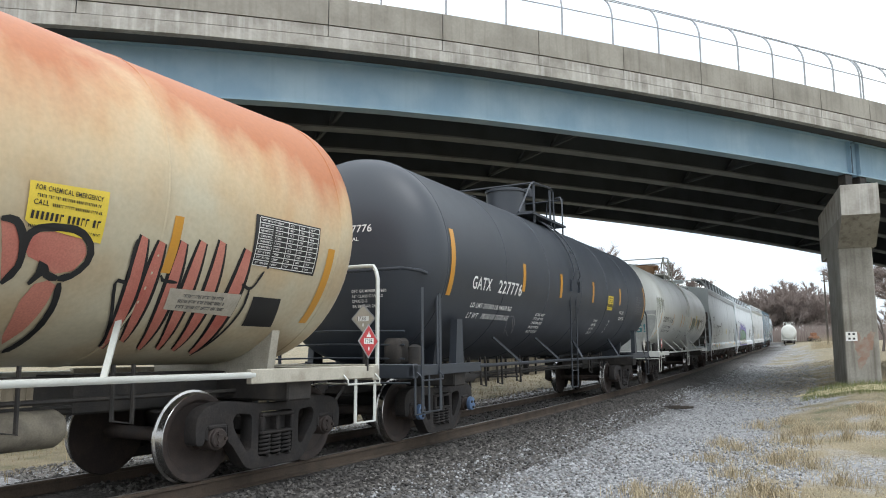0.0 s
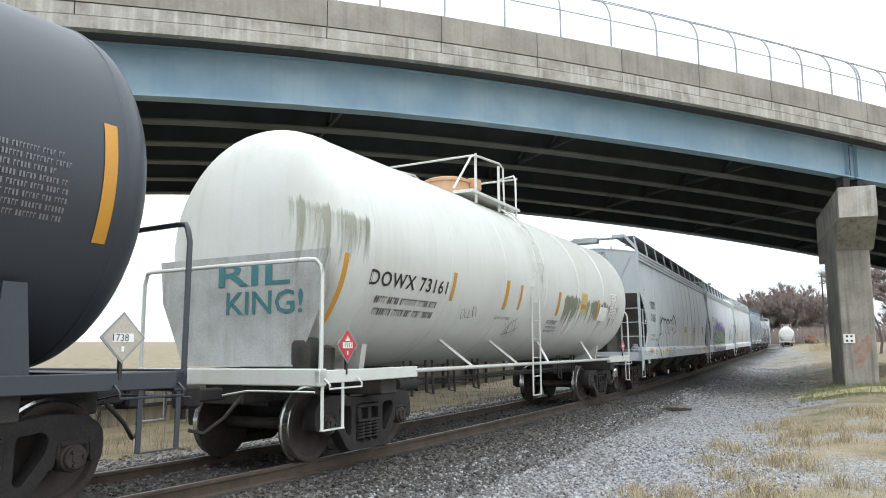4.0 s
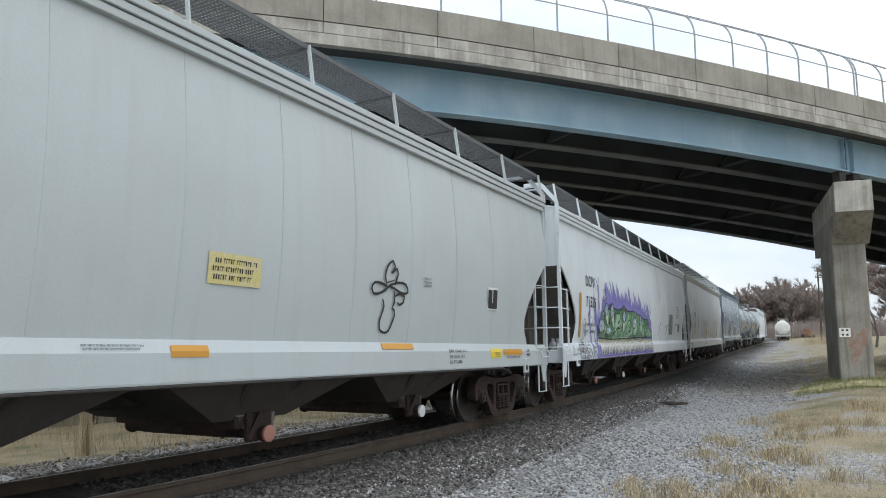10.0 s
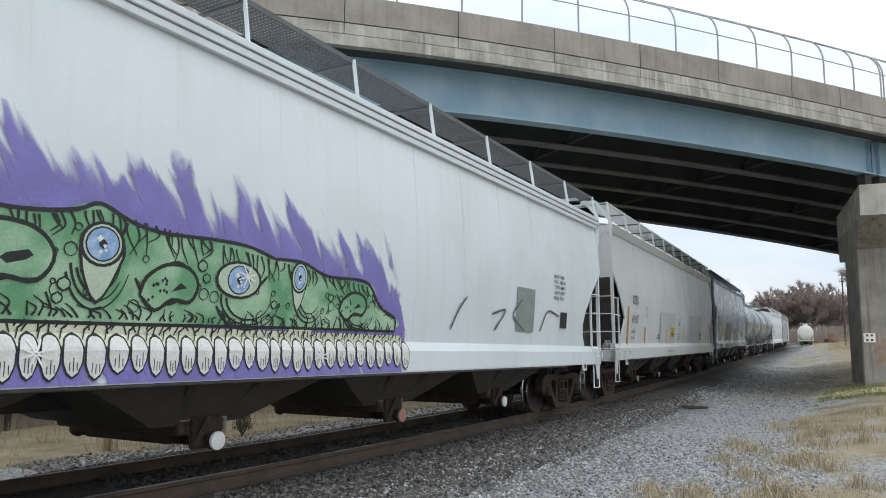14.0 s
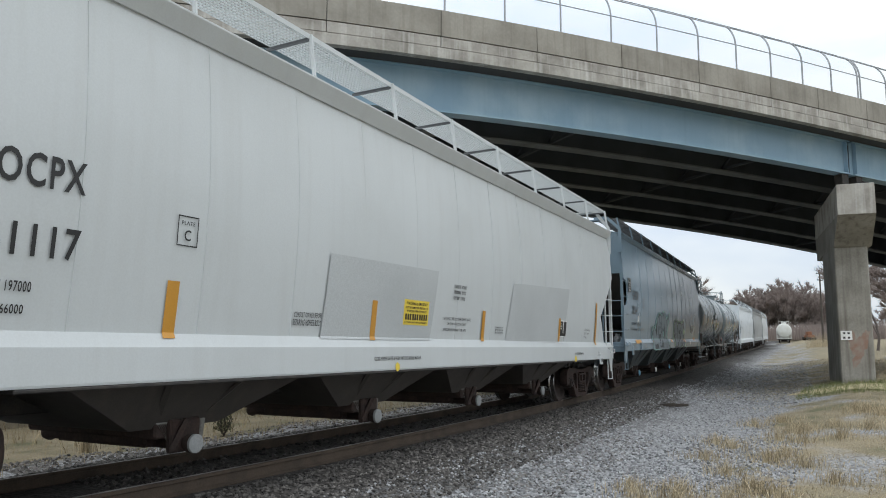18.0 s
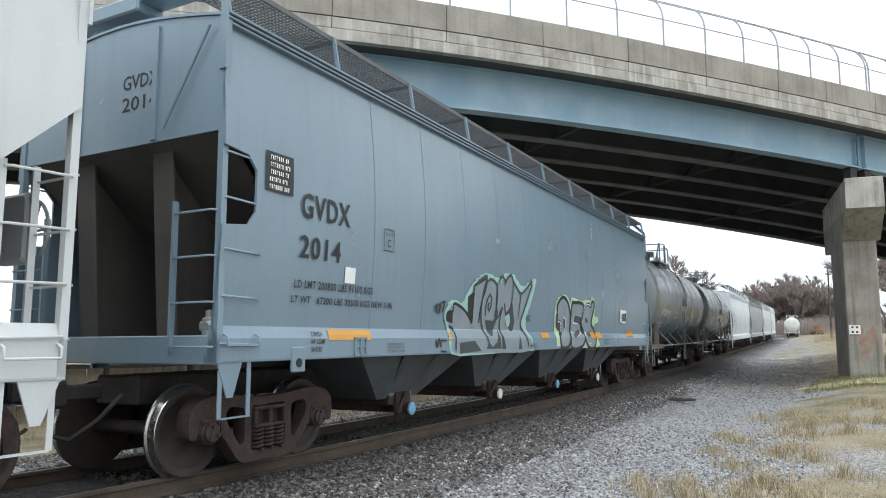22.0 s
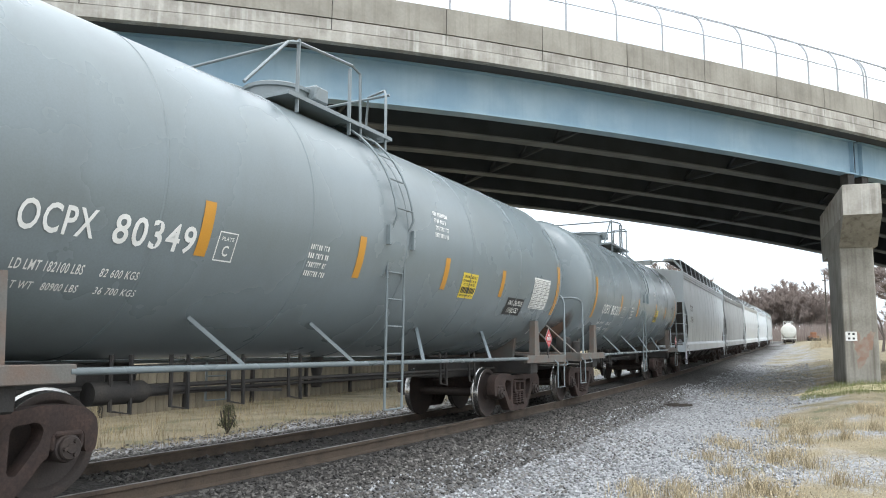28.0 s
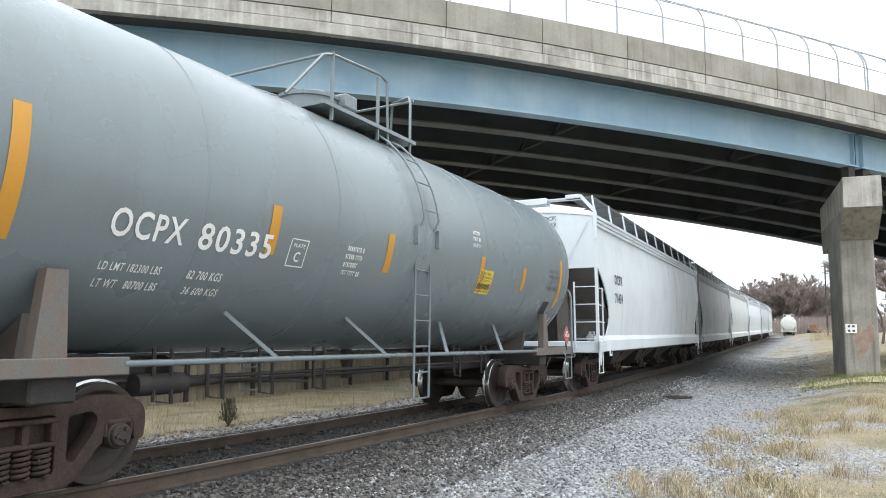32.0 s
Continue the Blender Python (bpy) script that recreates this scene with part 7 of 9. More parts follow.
shield = Build().plate([(-1.45, 2.62), (1.45, 2.62), (1.38, 2.05), (0.95, 1.2), (-0.95, 1.2), (-1.38, 2.05)], "y", -7.16, -7.14)
part("head_shield", shield, material("grimy_grey_white_shield", (0.42, 0.43, 0.42), 0.55, spots=(0.30, 0.31, 0.28), scale=2.5, amount=0.8, streak=0.4), CAR_C[1], "grey steel head shield with teal spray letters", smooth=20)
M_TEAL = material("teal_spray", (0.05, 0.19, 0.21), 0.55, bump=0)
for t_, x_, z_, w_ in (("RIL", -0.35, 2.22, 1.2), ("KING!", -0.2, 1.85, 1.25)):
    end_lettering(("plain", CAR_C[1]), (t_,), -7.168, x_, z_, w_, 0.30, M_TEAL)
end_lettering(CAR_J, ("OCPX 80335",), -half(CAR_J) + 0.84, -0.32, 3.40, 0.98, 0.12, M_WHITE)
end_lettering(CAR_J, ("CAPY 24559 US GAL", "CAPY 92931 L"), -half(CAR_J) + 0.84, -0.10, 3.28, 0.52, 0.05, M_WHITE)
end_lettering(CAR_I, ("OCPX 80349",), -half(CAR_I) + 0.84, -0.45, 3.52, 0.95, 0.12, M_WHITE)
lettering(CAR_D, "JACK", -8.30, 1.225, 0.16, 0.05, M_BLACKPAINT)
lettering(CAR_D, "HERE", -8.30, 1.145, 0.16, 0.05, M_BLACKPAINT)
lettering(CAR_D, "2 INCH HF COMP SHOES", -8.05, 1.235, 0.62, 0.04, M_BLACKPAINT)
for e_, C_ in ((-1, CAR_J), (1, CAR_I)):      # crossed stays over the end platforms
    h_ = half(C_)
    for xa, xb in ((0.30, 1.42), (0.10, -1.0)):
        part("platform_stay", Build().rod([(xa, e_ * (h_ - 0.0), 2.18), (xb, e_ * (h_ - 0.06), 1.17)], 0.022, 6), P_FRAME_I, C_[1], smooth=60)
hz_ = sprayed_haze("rust_brown_run_off", (0.10, 0.06, 0.04), 0.0, 0.06, 2.2, 0.85)
for C_, ye_ in ((CAR_J, -half(CAR_J) + 0.84), (CAR_I, -half(CAR_I) + 0.84)):
    xs_, zs_ = [-0.5 + 0.07 * i for i in range(30)], [1.42 + 0.08 * i for i in range(20)]
    v_, d_ = [], []
    for x in xs_:
        for z in zs_:
            rr_ = (x * x + (z - 2.84) ** 2) / 2.82
            v_.append((x, ye_ - 0.64 * max(0.0, 1 - rr_ ** 1.6) ** (1 / 3.2) - 0.008, z))
            d_.append(smoothstep(1.0, 0.75, rr_) * max(0, 0.74 - 0.9 * max(0, abs(x - 0.30) - 0.10) - 0.45 * max(0, z - 2.1), 0.66 - 0.5 * max(0, z - 1.55)))
    me_ = bpy.data.meshes.new("rust_stain")
    me_.from_pydata(v_, [], [(i * 20 + j, (i + 1) * 20 + j, (i + 1) * 20 + j + 1, i * 20 + j + 1) for i in range(29) for j in range(19)])
    me_.attributes.new("spray", "FLOAT", "POINT").data.foreach_set("value", d_)
    me_.materials.append(hz_)
    part("rust_stain", me_, None, C_[1], "brown rust run-off on the head")
lettering(CAR_K, "OCPX", -7.84, 2.76, 0.89, 0.27, M_BLACKPAINT)
lettering(CAR_K, "71434", -7.81, 2.26, 0.90, 0.27, M_BLACKPAINT)
mural_spray(CAR_E)
mural_lines(CAR_E)
patch(CAR_I, "reflective_strip", 6.34, 6.48, 2.0, 3.0, M_REFLECT)
patch(CAR_J, "reflective_strip", 5.80, 5.94, 2.0, 3.0, M_REFLECT)
lettering(CAR_I, "VINYL CHLORIDE", 3.98, 2.09, 0.68, 0.09, M_WHITE, 0.011)
lettering(CAR_I, "STABILIZED", 4.06, 1.96, 0.52, 0.09, M_WHITE, 0.011)
placard(CAR_A, 8.1, 1.47, "1294")
placard(CAR_B, 0.0, 1.84, "1738", M_WHITEOLD, turned=pose(0.60, -half(CAR_B) + 0.12 + 1.53, 0, 0, 0, -90))
C_BLUE = material("blue_bearing_cap_paint", (0.10, 0.17, 0.30), 0.5, spots=(0.06, 0.09, 0.15), scale=9, amount=0.7)
for q_ in (-0.87, 0.87):
    cap_ = part("bearing_cap", Build().turn([(1.16, 0.0), (1.16, 0.115), (1.215, 0.11), (1.225, 0.085), (1.225, 0.0)], 20, "x", (0, -half(CAR_B) + 1.65 + q_, WHEEL_R)), C_BLUE, CAR_B[1], "round blue bearing end cap", 40)
    for k_ in range(3):
        a_ = 0.5 + 2.094 * k_
        part("cap_screw", Build().turn([(1.22, 0.022), (1.245, 0.022), (1.248, 0.0)], 6, "x", (0, -half(CAR_B) + 1.65 + q_ + 0.06 * math.cos(a_), WHEEL_R + 0.06 * math.sin(a_))), M_STEEL_DARK, cap_)
placard(CAR_B, 6.97, 1.45, "1738", M_WHITEOLD)
placard(CAR_C, 6.6, 1.45, "1917")
placard(CAR_C, -6.9, 1.45, "1917")
placard(CAR_I, 6.05, 1.5, "1086")
placard(CAR_J, -6.93, 1.5, "1086", x=0.75)
placard(CAR_J, 6.5, 1.42, "1086")
lettering(CAR_D, "OCPX", -7.68, 2.66, 0.82, 0.26, M_BLACKPAINT)
lettering(CAR_D, "71651", -7.69, 2.24, 0.82, 0.26, M_BLACKPAINT)
lettering(CAR_D, "LD LMT 218400 LBS", -7.62, 1.75, 0.89, 0.07, M_BLACKPAINT)
lettering(CAR_D, "LT WT  67600 LBS NEW 11-98", -7.63, 1.61, 1.44, 0.07, M_BLACKPAINT)
# framed plate code
plate_code(CAR_D, -5.99, -5.75, 2.21, 2.48, M_BLACKPAINT)
patch(CAR_D, "reflective_strip", -7.87, -7.23, 1.25, 1.36, M_REFLECT)
patch(CAR_D, "reflective_strip", -4.74, -3.88, 1.21, 1.33, M_REFLECT)
patch(CAR_D, "reflective_strip", -0.01, 0.43, 1.24, 1.35, M_REFLECT)
patch(CAR_D, "reflective_strip", 3.40, 4.19, 1.31, 1.39, M_REFLECT)
patch(CAR_D, "caution_label", -6.13, -5.73, 1.16, 1.32, M_YELLOW)
lettering(CAR_D, "CAUTION", -5.93, 1.28, 0.2, 0.035, M_BLACKPAINT, 0.009)
bars(CAR_D, -5.93, -5.74, 1.16, 1.26, 3, M_BLACKPAINT)
lettering(CAR_D, "NOTE: THIS CAR HAS FOUR COMPARTMENTS", -3.82, 1.290, 1.5, 0.055, M_BLACKPAINT)
lettering(CAR_D, "EQUIPPED WITH 4236 OUTLETS", -3.82, 1.208, 1.02, 0.055, M_BLACKPAINT)
lettering(CAR_D, "CAUTION: REMOVE BOTH CAPS BEFORE", -3.82, 1.126, 1.32, 0.055, M_BLACKPAINT)
lettering(CAR_D, "OPERATING OUTLETS", -3.82, 1.044, 0.76, 0.055, M_BLACKPAINT)
bars(CAR_D, -7.72, -7.14, 1.19, 1.23, 1, M_BLACKPAINT)
bars(CAR_D, -7.86, -7.76, 1.11, 1.23, 2, M_BLACKPAINT)
patch(CAR_D, "faded_label", 0.36, 1.08, 1.94, 2.25, M_YELLOWOLD)
bars(CAR_D, 0.39, 1.04, 1.97, 2.21, 3, M_BLACKPAINT)
bars(CAR_D, -0.89, -0.29, 1.30, 1.36, 2, M_BLACKPAINT)
grid_box(CAR_D, -6.83, 1.09, P_D)
stroke(CAR_D, "graffiti_stroke", [(-5.64, 1.82), (-5.73, 1.87), (-5.81, 1.99), (-5.8, 2.16), (-5.71, 2.3), (-5.53, 2.39), (-5.34, 2.42), (-5.19, 2.34), (-5.16, 2.23)], 0.075, M_BLACKPAINT)
stroke(CAR_D, "graffiti_stroke", [(-5.16, 2.28), (-5.06, 2.38), (-4.91, 2.4), (-4.72, 2.35), (-4.65, 2.24)], 0.075, M_BLACKPAINT)
stroke(CAR_D, "graffiti_stroke", [(-4.65, 2.22), (-4.53, 2.33), (-4.33, 2.4), (-4.11, 2.38), (-3.94, 2.29)], 0.075, M_BLACKPAINT)
stroke(CAR_D, "graffiti_stroke", [(-3.93, 2.24), (-3.78, 2.35), (-3.54, 2.41), (-3.33, 2.35), (-3.26, 2.19), (-3.24, 2.02)], 0.075, M_BLACKPAINT)
stroke(CAR_D, "graffiti_stroke", [(-3.25, 2.31), (-3.12, 2.47), (-2.9, 2.57), (-2.62, 2.52), (-2.37, 2.34), (-2.27, 2.11), (-2.32, 1.95)], 0.075, M_BLACKPAINT)
stroke(CAR_D, "graffiti_stroke", [(-5.16, 2.23), (-5.18, 1.99), (-5.25, 1.71)], 0.034, M_BLACKPAINT)
stroke(CAR_D, "graffiti_stroke", [(-4.65, 2.22), (-4.76, 2.06), (-4.8, 1.91), (-4.64, 1.9), (-4.51, 1.83), (-4.45, 1.62), (-4.48, 1.37), (-4.62, 1.12), (-4.77, 0.97)], 0.034, M_BLACKPAINT)
stroke(CAR_D, "graffiti_stroke", [(-3.94, 2.29), (-3.93, 2.2), (-4.03, 2.01), (-4.07, 1.9), (-3.84, 1.87), (-3.69, 1.69), (-3.68, 1.47), (-3.83, 1.11), (-4.01, 0.96)], 0.034, M_BLACKPAINT)
stroke(CAR_D, "graffiti_stroke", [(-2.32, 1.95), (-2.71, 1.92), (-3.0, 1.79), (-2.98, 1.67), (-2.8, 1.53), (-2.7, 1.33), (-2.84, 1.09), (-3.06, 0.95)], 0.034, M_BLACKPAINT)
stroke(CAR_D, "graffiti_stroke", [(-5.43, 1.81), (-5.5, 1.62), (-5.52, 1.45), (-5.43, 1.36), (-5.41, 1.14), (-5.44, 0.97)], 0.034, M_BLACKPAINT)
stroke(CAR_D, "graffiti_stroke", [(-4.98, 1.8), (-5.03, 1.6), (-5.06, 1.46), (-4.96, 1.37), (-4.94, 1.13), (-4.96, 0.94)], 0.034, M_BLACKPAINT)
stroke(CAR_D, "graffiti_stroke", [(-4.2, 1.5), (-4.09, 1.41), (-4.08, 1.2), (-4.09, 0.93)], 0.034, M_BLACKPAINT)
stroke(CAR_D, "graffiti_stroke", [(-3.34, 1.54), (-3.24, 1.33), (-3.23, 0.96)], 0.034, M_BLACKPAINT)
stroke(CAR_D, "graffiti_stroke", [(-4.15, 2.27), (-4.35, 2.2), (-4.42, 2.11), (-4.18, 2.07), (-4.24, 1.95)], 0.034, M_BLACKPAINT)
stroke(CAR_D, "graffiti_stroke", [(-4.27, 2.28), (-4.31, 1.9)], 0.034, M_BLACKPAINT)
stroke(CAR_D, "graffiti_stroke", [(-3.54, 2.21), (-3.61, 2.02)], 0.034, M_BLACKPAINT)
stroke(CAR_D, "graffiti_stroke", [(-3.69, 2.02), (-3.4, 2.03)], 0.034, M_BLACKPAINT)
stroke(CAR_D, "graffiti_stroke", [(-3.03, 2.38), (-3.06, 2.23), (-2.8, 2.35)], 0.034, M_BLACKPAINT)
stroke(CAR_D, "graffiti_stroke", [(-3.12, 2.15), (-3.09, 1.96), (-2.94, 2.14), (-2.89, 1.97)], 0.034, M_BLACKPAINT)
stroke(CAR_D, "graffiti_stroke", [(-5.64, 1.82), (-5.86, 1.84), (-6.02, 1.78), (-6.13, 1.67), (-6.22, 1.46)], 0.045, M_BLACKPAINT)
stroke(CAR_D, "graffiti_stroke", [(-6.22, 1.46), (-6.07, 1.43), (-5.92, 1.18), (-5.69, 0.97)], 0.075, M_BLACKPAINT)
stroke(CAR_D, "graffiti_stroke", [(-8.93, 3.29), (-8.79, 3.35), (-8.86, 3.23)], 0.012, M_BRUSH)
stroke(CAR_D, "graffiti_stroke", [(-8.96, 3.15), (-8.75, 3.24), (-8.62, 3.24)], 0.012, M_BRUSH)
stroke(CAR_D, "graffiti_stroke", [(-8.92, 3.05), (-8.8, 3.13), (-8.7, 3.04)], 0.012, M_BRUSH)
stroke(CAR_D, "graffiti_stroke", [(-8.79, 2.96), (-8.7, 3.01)], 0.012, M_BRUSH)
lettering(CAR_E, "OCPX", -7.84, 2.76, 0.89, 0.27, M_BLACKPAINT)
lettering(CAR_E, "71526", -7.81, 2.26, 0.90, 0.27, M_BLACKPAINT)
lettering(CAR_E, "LD LMT 218600 LB", -7.87, 1.8, 0.95, 0.09, M_BLACKPAINT)
lettering(CAR_E, "LT WT   67400 LB", -7.92, 1.63, 1.01, 0.09, M_BLACKPAINT)
plate_code(CAR_E, -6.16, -5.92, 2.49, 2.79, M_BLACKPAINT)
patch(CAR_E, "reflective_strip", -8.37, -8.23, 1.53, 2.58, M_REFLECT)
lettering(CAR_E, "2 INCH HF COMP SHOES", -8.94, 1.115, 0.64, 0.045, M_BLACKPAINT)
bars(CAR_E, -8.94, -8.80, 1.18, 1.36, 4, M_BLACKPAINT)
fill(CAR_E, "mural_fill", [(-6.55, 1.51), (-6.54, 1.81), (-6.42, 1.96), (-6.31, 2.12), (-6.12, 2.27), (-5.97, 2.36), (-5.89, 2.44), (-5.76, 2.36), (-5.64, 2.28), (-5.44, 2.29), (-5.3, 2.44), (-5.15, 2.39), (-4.93, 2.3), (-4.54, 2.31), (-4.12, 2.34), (-3.85, 2.44), (-3.57, 2.36), (-3.2, 2.29), (-2.71, 2.29), (-2.27, 2.3), (-1.79, 2.22), (-1.37, 2.22), (-0.93, 2.12), (-0.45, 2.09), (-0.06, 2.09), (0.13, 1.83), (0.48, 1.72), (0.48, 1.55), (-1.47, 1.53), (-3.62, 1.5), (-5.34, 1.48), (-5.99, 1.49), (-6.53, 1.49)], G_GREEN, 0.006)
fill(CAR_E, "mural_fill", [(-6.55, 1.5), (-5.99, 1.48), (-3.62, 1.49), (-1.47, 1.52), (0.69, 1.49), (0.69, 1.33), (-1.47, 1.33), (-3.61, 1.32), (-5.34, 1.31), (-6.51, 1.31)], G_BONE, 0.007)
stroke(CAR_E, "graffiti_stroke", [(-6.55, 1.52), (-5.99, 1.50), (-5.34, 1.48), (-3.62, 1.49), (-1.47, 1.52), (0.5, 1.53)], 0.03, M_BLACKPAINT)
stroke(CAR_E, "graffiti_stroke", [(-6.52, 1.57), (-6.54, 1.79), (-6.44, 1.94), (-6.37, 1.97), (-6.25, 2.14), (-6.09, 2.28), (-5.97, 2.34), (-5.91, 2.43), (-5.8, 2.42), (-5.73, 2.29), (-5.57, 2.28), (-5.43, 2.28)], 0.034, M_BLACKPAINT)
stroke(CAR_E, "graffiti_stroke", [(-5.43, 2.28), (-5.37, 2.41), (-5.2, 2.44), (-5.07, 2.34), (-4.77, 2.3), (-4.36, 2.3), (-3.99, 2.36), (-3.79, 2.44), (-3.5, 2.34), (-3.16, 2.29), (-2.62, 2.31), (-2.17, 2.3), (-1.79, 2.22)], 0.034, M_BLACKPAINT)
stroke(CAR_E, "graffiti_stroke", [(-1.79, 2.22), (-1.37, 2.23), (-0.93, 2.12), (-0.19, 2.11), (0.13, 1.83), (0.48, 1.7), (0.5, 1.53)], 0.034, M_BLACKPAINT)
stroke(CAR_E, "graffiti_stroke", [(-6.51, 1.69), (-6.28, 1.7), (-6.09, 1.68), (-5.93, 1.73)], 0.034, M_BLACKPAINT)
stroke(CAR_E, "graffiti_stroke", [(-6.24, 1.96), (-6.06, 1.85), (-5.99, 1.75)], 0.034, M_BLACKPAINT)
stroke(CAR_E, "graffiti_stroke", [(-5.16, 1.77), (-5.17, 1.88), (-5.03, 2.04), (-4.77, 2.22), (-4.57, 2.29)], 0.034, M_BLACKPAINT)
stroke(CAR_E, "graffiti_stroke", [(-5.06, 1.65), (-4.85, 1.62), (-4.63, 1.73), (-4.4, 1.82), (-4.29, 1.95), (-4.35, 2.07), (-4.56, 2.07)], 0.034, M_BLACKPAINT)
stroke(CAR_E, "graffiti_stroke", [(-5.16, 1.77), (-5.11, 1.68), (-5.03, 1.64)], 0.034, M_BLACKPAINT)
stroke(CAR_E, "graffiti_stroke", [(-5.38, 2.12), (-5.3, 1.95), (-5.19, 1.86)], 0.034, M_BLACKPAINT)
stroke(CAR_E, "graffiti_stroke", [(-5.73, 1.87), (-5.55, 1.92), (-5.36, 1.83)], 0.034, M_BLACKPAINT)
stroke(CAR_E, "graffiti_stroke", [(-5.84, 1.63), (-5.67, 1.59), (-5.49, 1.65), (-5.36, 1.76)], 0.034, M_BLACKPAINT)
stroke(CAR_E, "graffiti_stroke", [(-3.9, 1.89), (-3.77, 1.95), (-3.6, 2.18), (-3.53, 2.32)], 0.034, M_BLACKPAINT)
stroke(CAR_E, "graffiti_stroke", [(-3.41, 1.88), (-3.26, 1.71), (-2.99, 1.7), (-2.83, 1.92), (-2.99, 2.05), (-3.26, 1.94)], 0.034, M_BLACKPAINT)
stroke(CAR_E, "graffiti_stroke", [(-2.53, 1.89), (-2.35, 1.82), (-2.07, 1.86), (-1.88, 2.03)], 0.034, M_BLACKPAINT)
stroke(CAR_E, "graffiti_stroke", [(-4.15, 1.71), (-4.09, 1.59)], 0.034, M_BLACKPAINT)
stroke(CAR_E, "graffiti_stroke", [(-0.75, 1.93), (-0.51, 1.72), (-0.2, 1.81)], 0.022, M_BLACKPAINT)
mural_eye(CAR_E, -6.30, 1.83, 0.15, 0.14, 1.9)
mural_eye(CAR_E, -5.87, 2.26, 0.11, 0.13, 1.45, 0.42, 0.22)
mural_eye(CAR_E, -5.23, 2.24, 0.13, 0.14, 1.45, 0.46, 0.24)
mural_eye(CAR_E, -5.58, 1.71, 0.10, 0.085, 2.1)
mural_eye(CAR_E, -3.74, 2.12, 0.15, 0.14, 1.35, 0.46, 0.0)
mural_eye(CAR_E, -2.26, 1.96, 0.15, 0.14, 2.0)
mural_eye(CAR_E, -1.40, 2.06, 0.09, 0.13, 1.5, 0.36, 0.0)
mural_nose(CAR_E, -4.58, 1.93, 0.46, 0.26, 22)
mural_nose(CAR_E, -3.05, 1.82, 0.30, 0.20, 12)
mural_nose(CAR_E, -0.42, 1.80, 0.26, 0.16, 8)
for y_, z_, q_ in ((-5.95, 1.95, 0.06), (-5.86, 1.86, 0.045), (-5.80, 1.77, 0.04), (-5.10, 1.70, 0.05), (-5.02, 1.63, 0.04), (-4.02, 1.78, 0.06), (-4.06, 1.67, 0.05), (-2.72, 2.05, 0.06), (-2.66, 1.94, 0.05), (-1.75, 1.75, 0.05), (-0.85, 1.88, 0.05)):
    part("mural_wart", decal_mesh("mural_wart", CAR_E, scan(oval(y_, z_, q_, q_, 12), 0.02), M_BLACKPAINT, 0.0135), None, CAR_E[1])
    part("mural_wart", decal_mesh("mural_wart", CAR_E, scan(oval(y_, z_, q_ * 0.74, q_ * 0.74, 12), 0.02), G_GREEN, 0.0145), None, CAR_E[1])
for y_, z_ in ((-6.30, 1.27), (-5.46, 1.72), (-2.16, 2.0), (-4.2, 1.25), (-1.0, 1.22)):      # sprayed sparkles
    for a_ in (0.3, 1.2, 2.1, 2.8):
        stroke(CAR_E, "mural_sparkle", [(y_ - 0.12 * math.cos(a_), z_ - 0.12 * math.sin(a_)), (y_, z_), (y_ + 0.12 * math.cos(a_), z_ + 0.12 * math.sin(a_))], 0.016, M_WHITE, 0.024)
teeth(CAR_E, -6.49, 0.68, 1.08, 1.41)
for y_, w_ in ((-8.42, 0.15), (-8.26, 0.15), (-8.09, 0.19), (-7.88, 0.12), (-7.74, 0.22)):      # square outlined letters
    r_ = random.Random(int(-y_ * 100))
    za_, zb_ = 1.17 + r_.uniform(-0.02, 0.02), 1.36 + r_.uniform(-0.02, 0.02)
    stroke(CAR_E, "graffiti_stroke", [(y_, zb_ - 0.02), (y_ + w_ * 0.5, zb_), (y_ + w_, zb_ - 0.01), (y_ + w_ * 0.98, za_ + 0.08), (y_ + w_ * 0.9, za_), (y_ + w_ * 0.4, za_ + 0.01), (y_ - 0.01, za_ + 0.05), (y_, zb_ - 0.02)], 0.02, M_BLACKPAINT)
    stroke(CAR_E, "graffiti_stroke", [(y_ + w_ * 0.1, (za_ + zb_) / 2 + 0.02), (y_ + w_ * 0.6, (za_ + zb_) / 2), (y_ + w_ * 0.75, (za_ + zb_) / 2 - 0.05)], 0.018, M_BLACKPAINT)
stroke(CAR_E, "graffiti_stroke", [(-8.15, 1.40), (-8.05, 1.42), (-7.93, 1.40), (-7.95, 1.375), (-8.08, 1.37), (-8.15, 1.40)], 0.022, M_BLACKPAINT)
stroke(CAR_E, "graffiti_stroke", [(-7.99, 1.37), (-7.985, 1.05), (-7.99, 1.01)], 0.022, M_BLACKPAINT)
stroke(CAR_E, "graffiti_stroke", [(-7.54, 1.40), (-7.46, 1.44), (-7.52, 1.36), (-7.42, 1.34), (-7.47, 1.26), (-7.37, 1.20)], 0.02, M_BLACKPAINT)
stroke(CAR_E, "graffiti_stroke", [(-7.36, 1.28), (-7.47, 1.17)], 0.02, M_BLACKPAINT)
for a_ in (0.1, 1.1, 2.1):
    stroke(CAR_E, "graffiti_stroke", [(-8.52 - 0.055 * math.cos(a_), 1.25 - 0.055 * math.sin(a_)), (-8.52 + 0.055 * math.cos(a_), 1.25 + 0.055 * math.sin(a_))], 0.018, M_BLACKPAINT)
lettering(CAR_E, "KCFL8BOS!", -8.33, 1.02, 0.92, 0.085, M_BLACKPAINT, 0.012)
bars(CAR_E, -7.84, -7.50, 1.105, 1.16, 2, M_BRUSH)
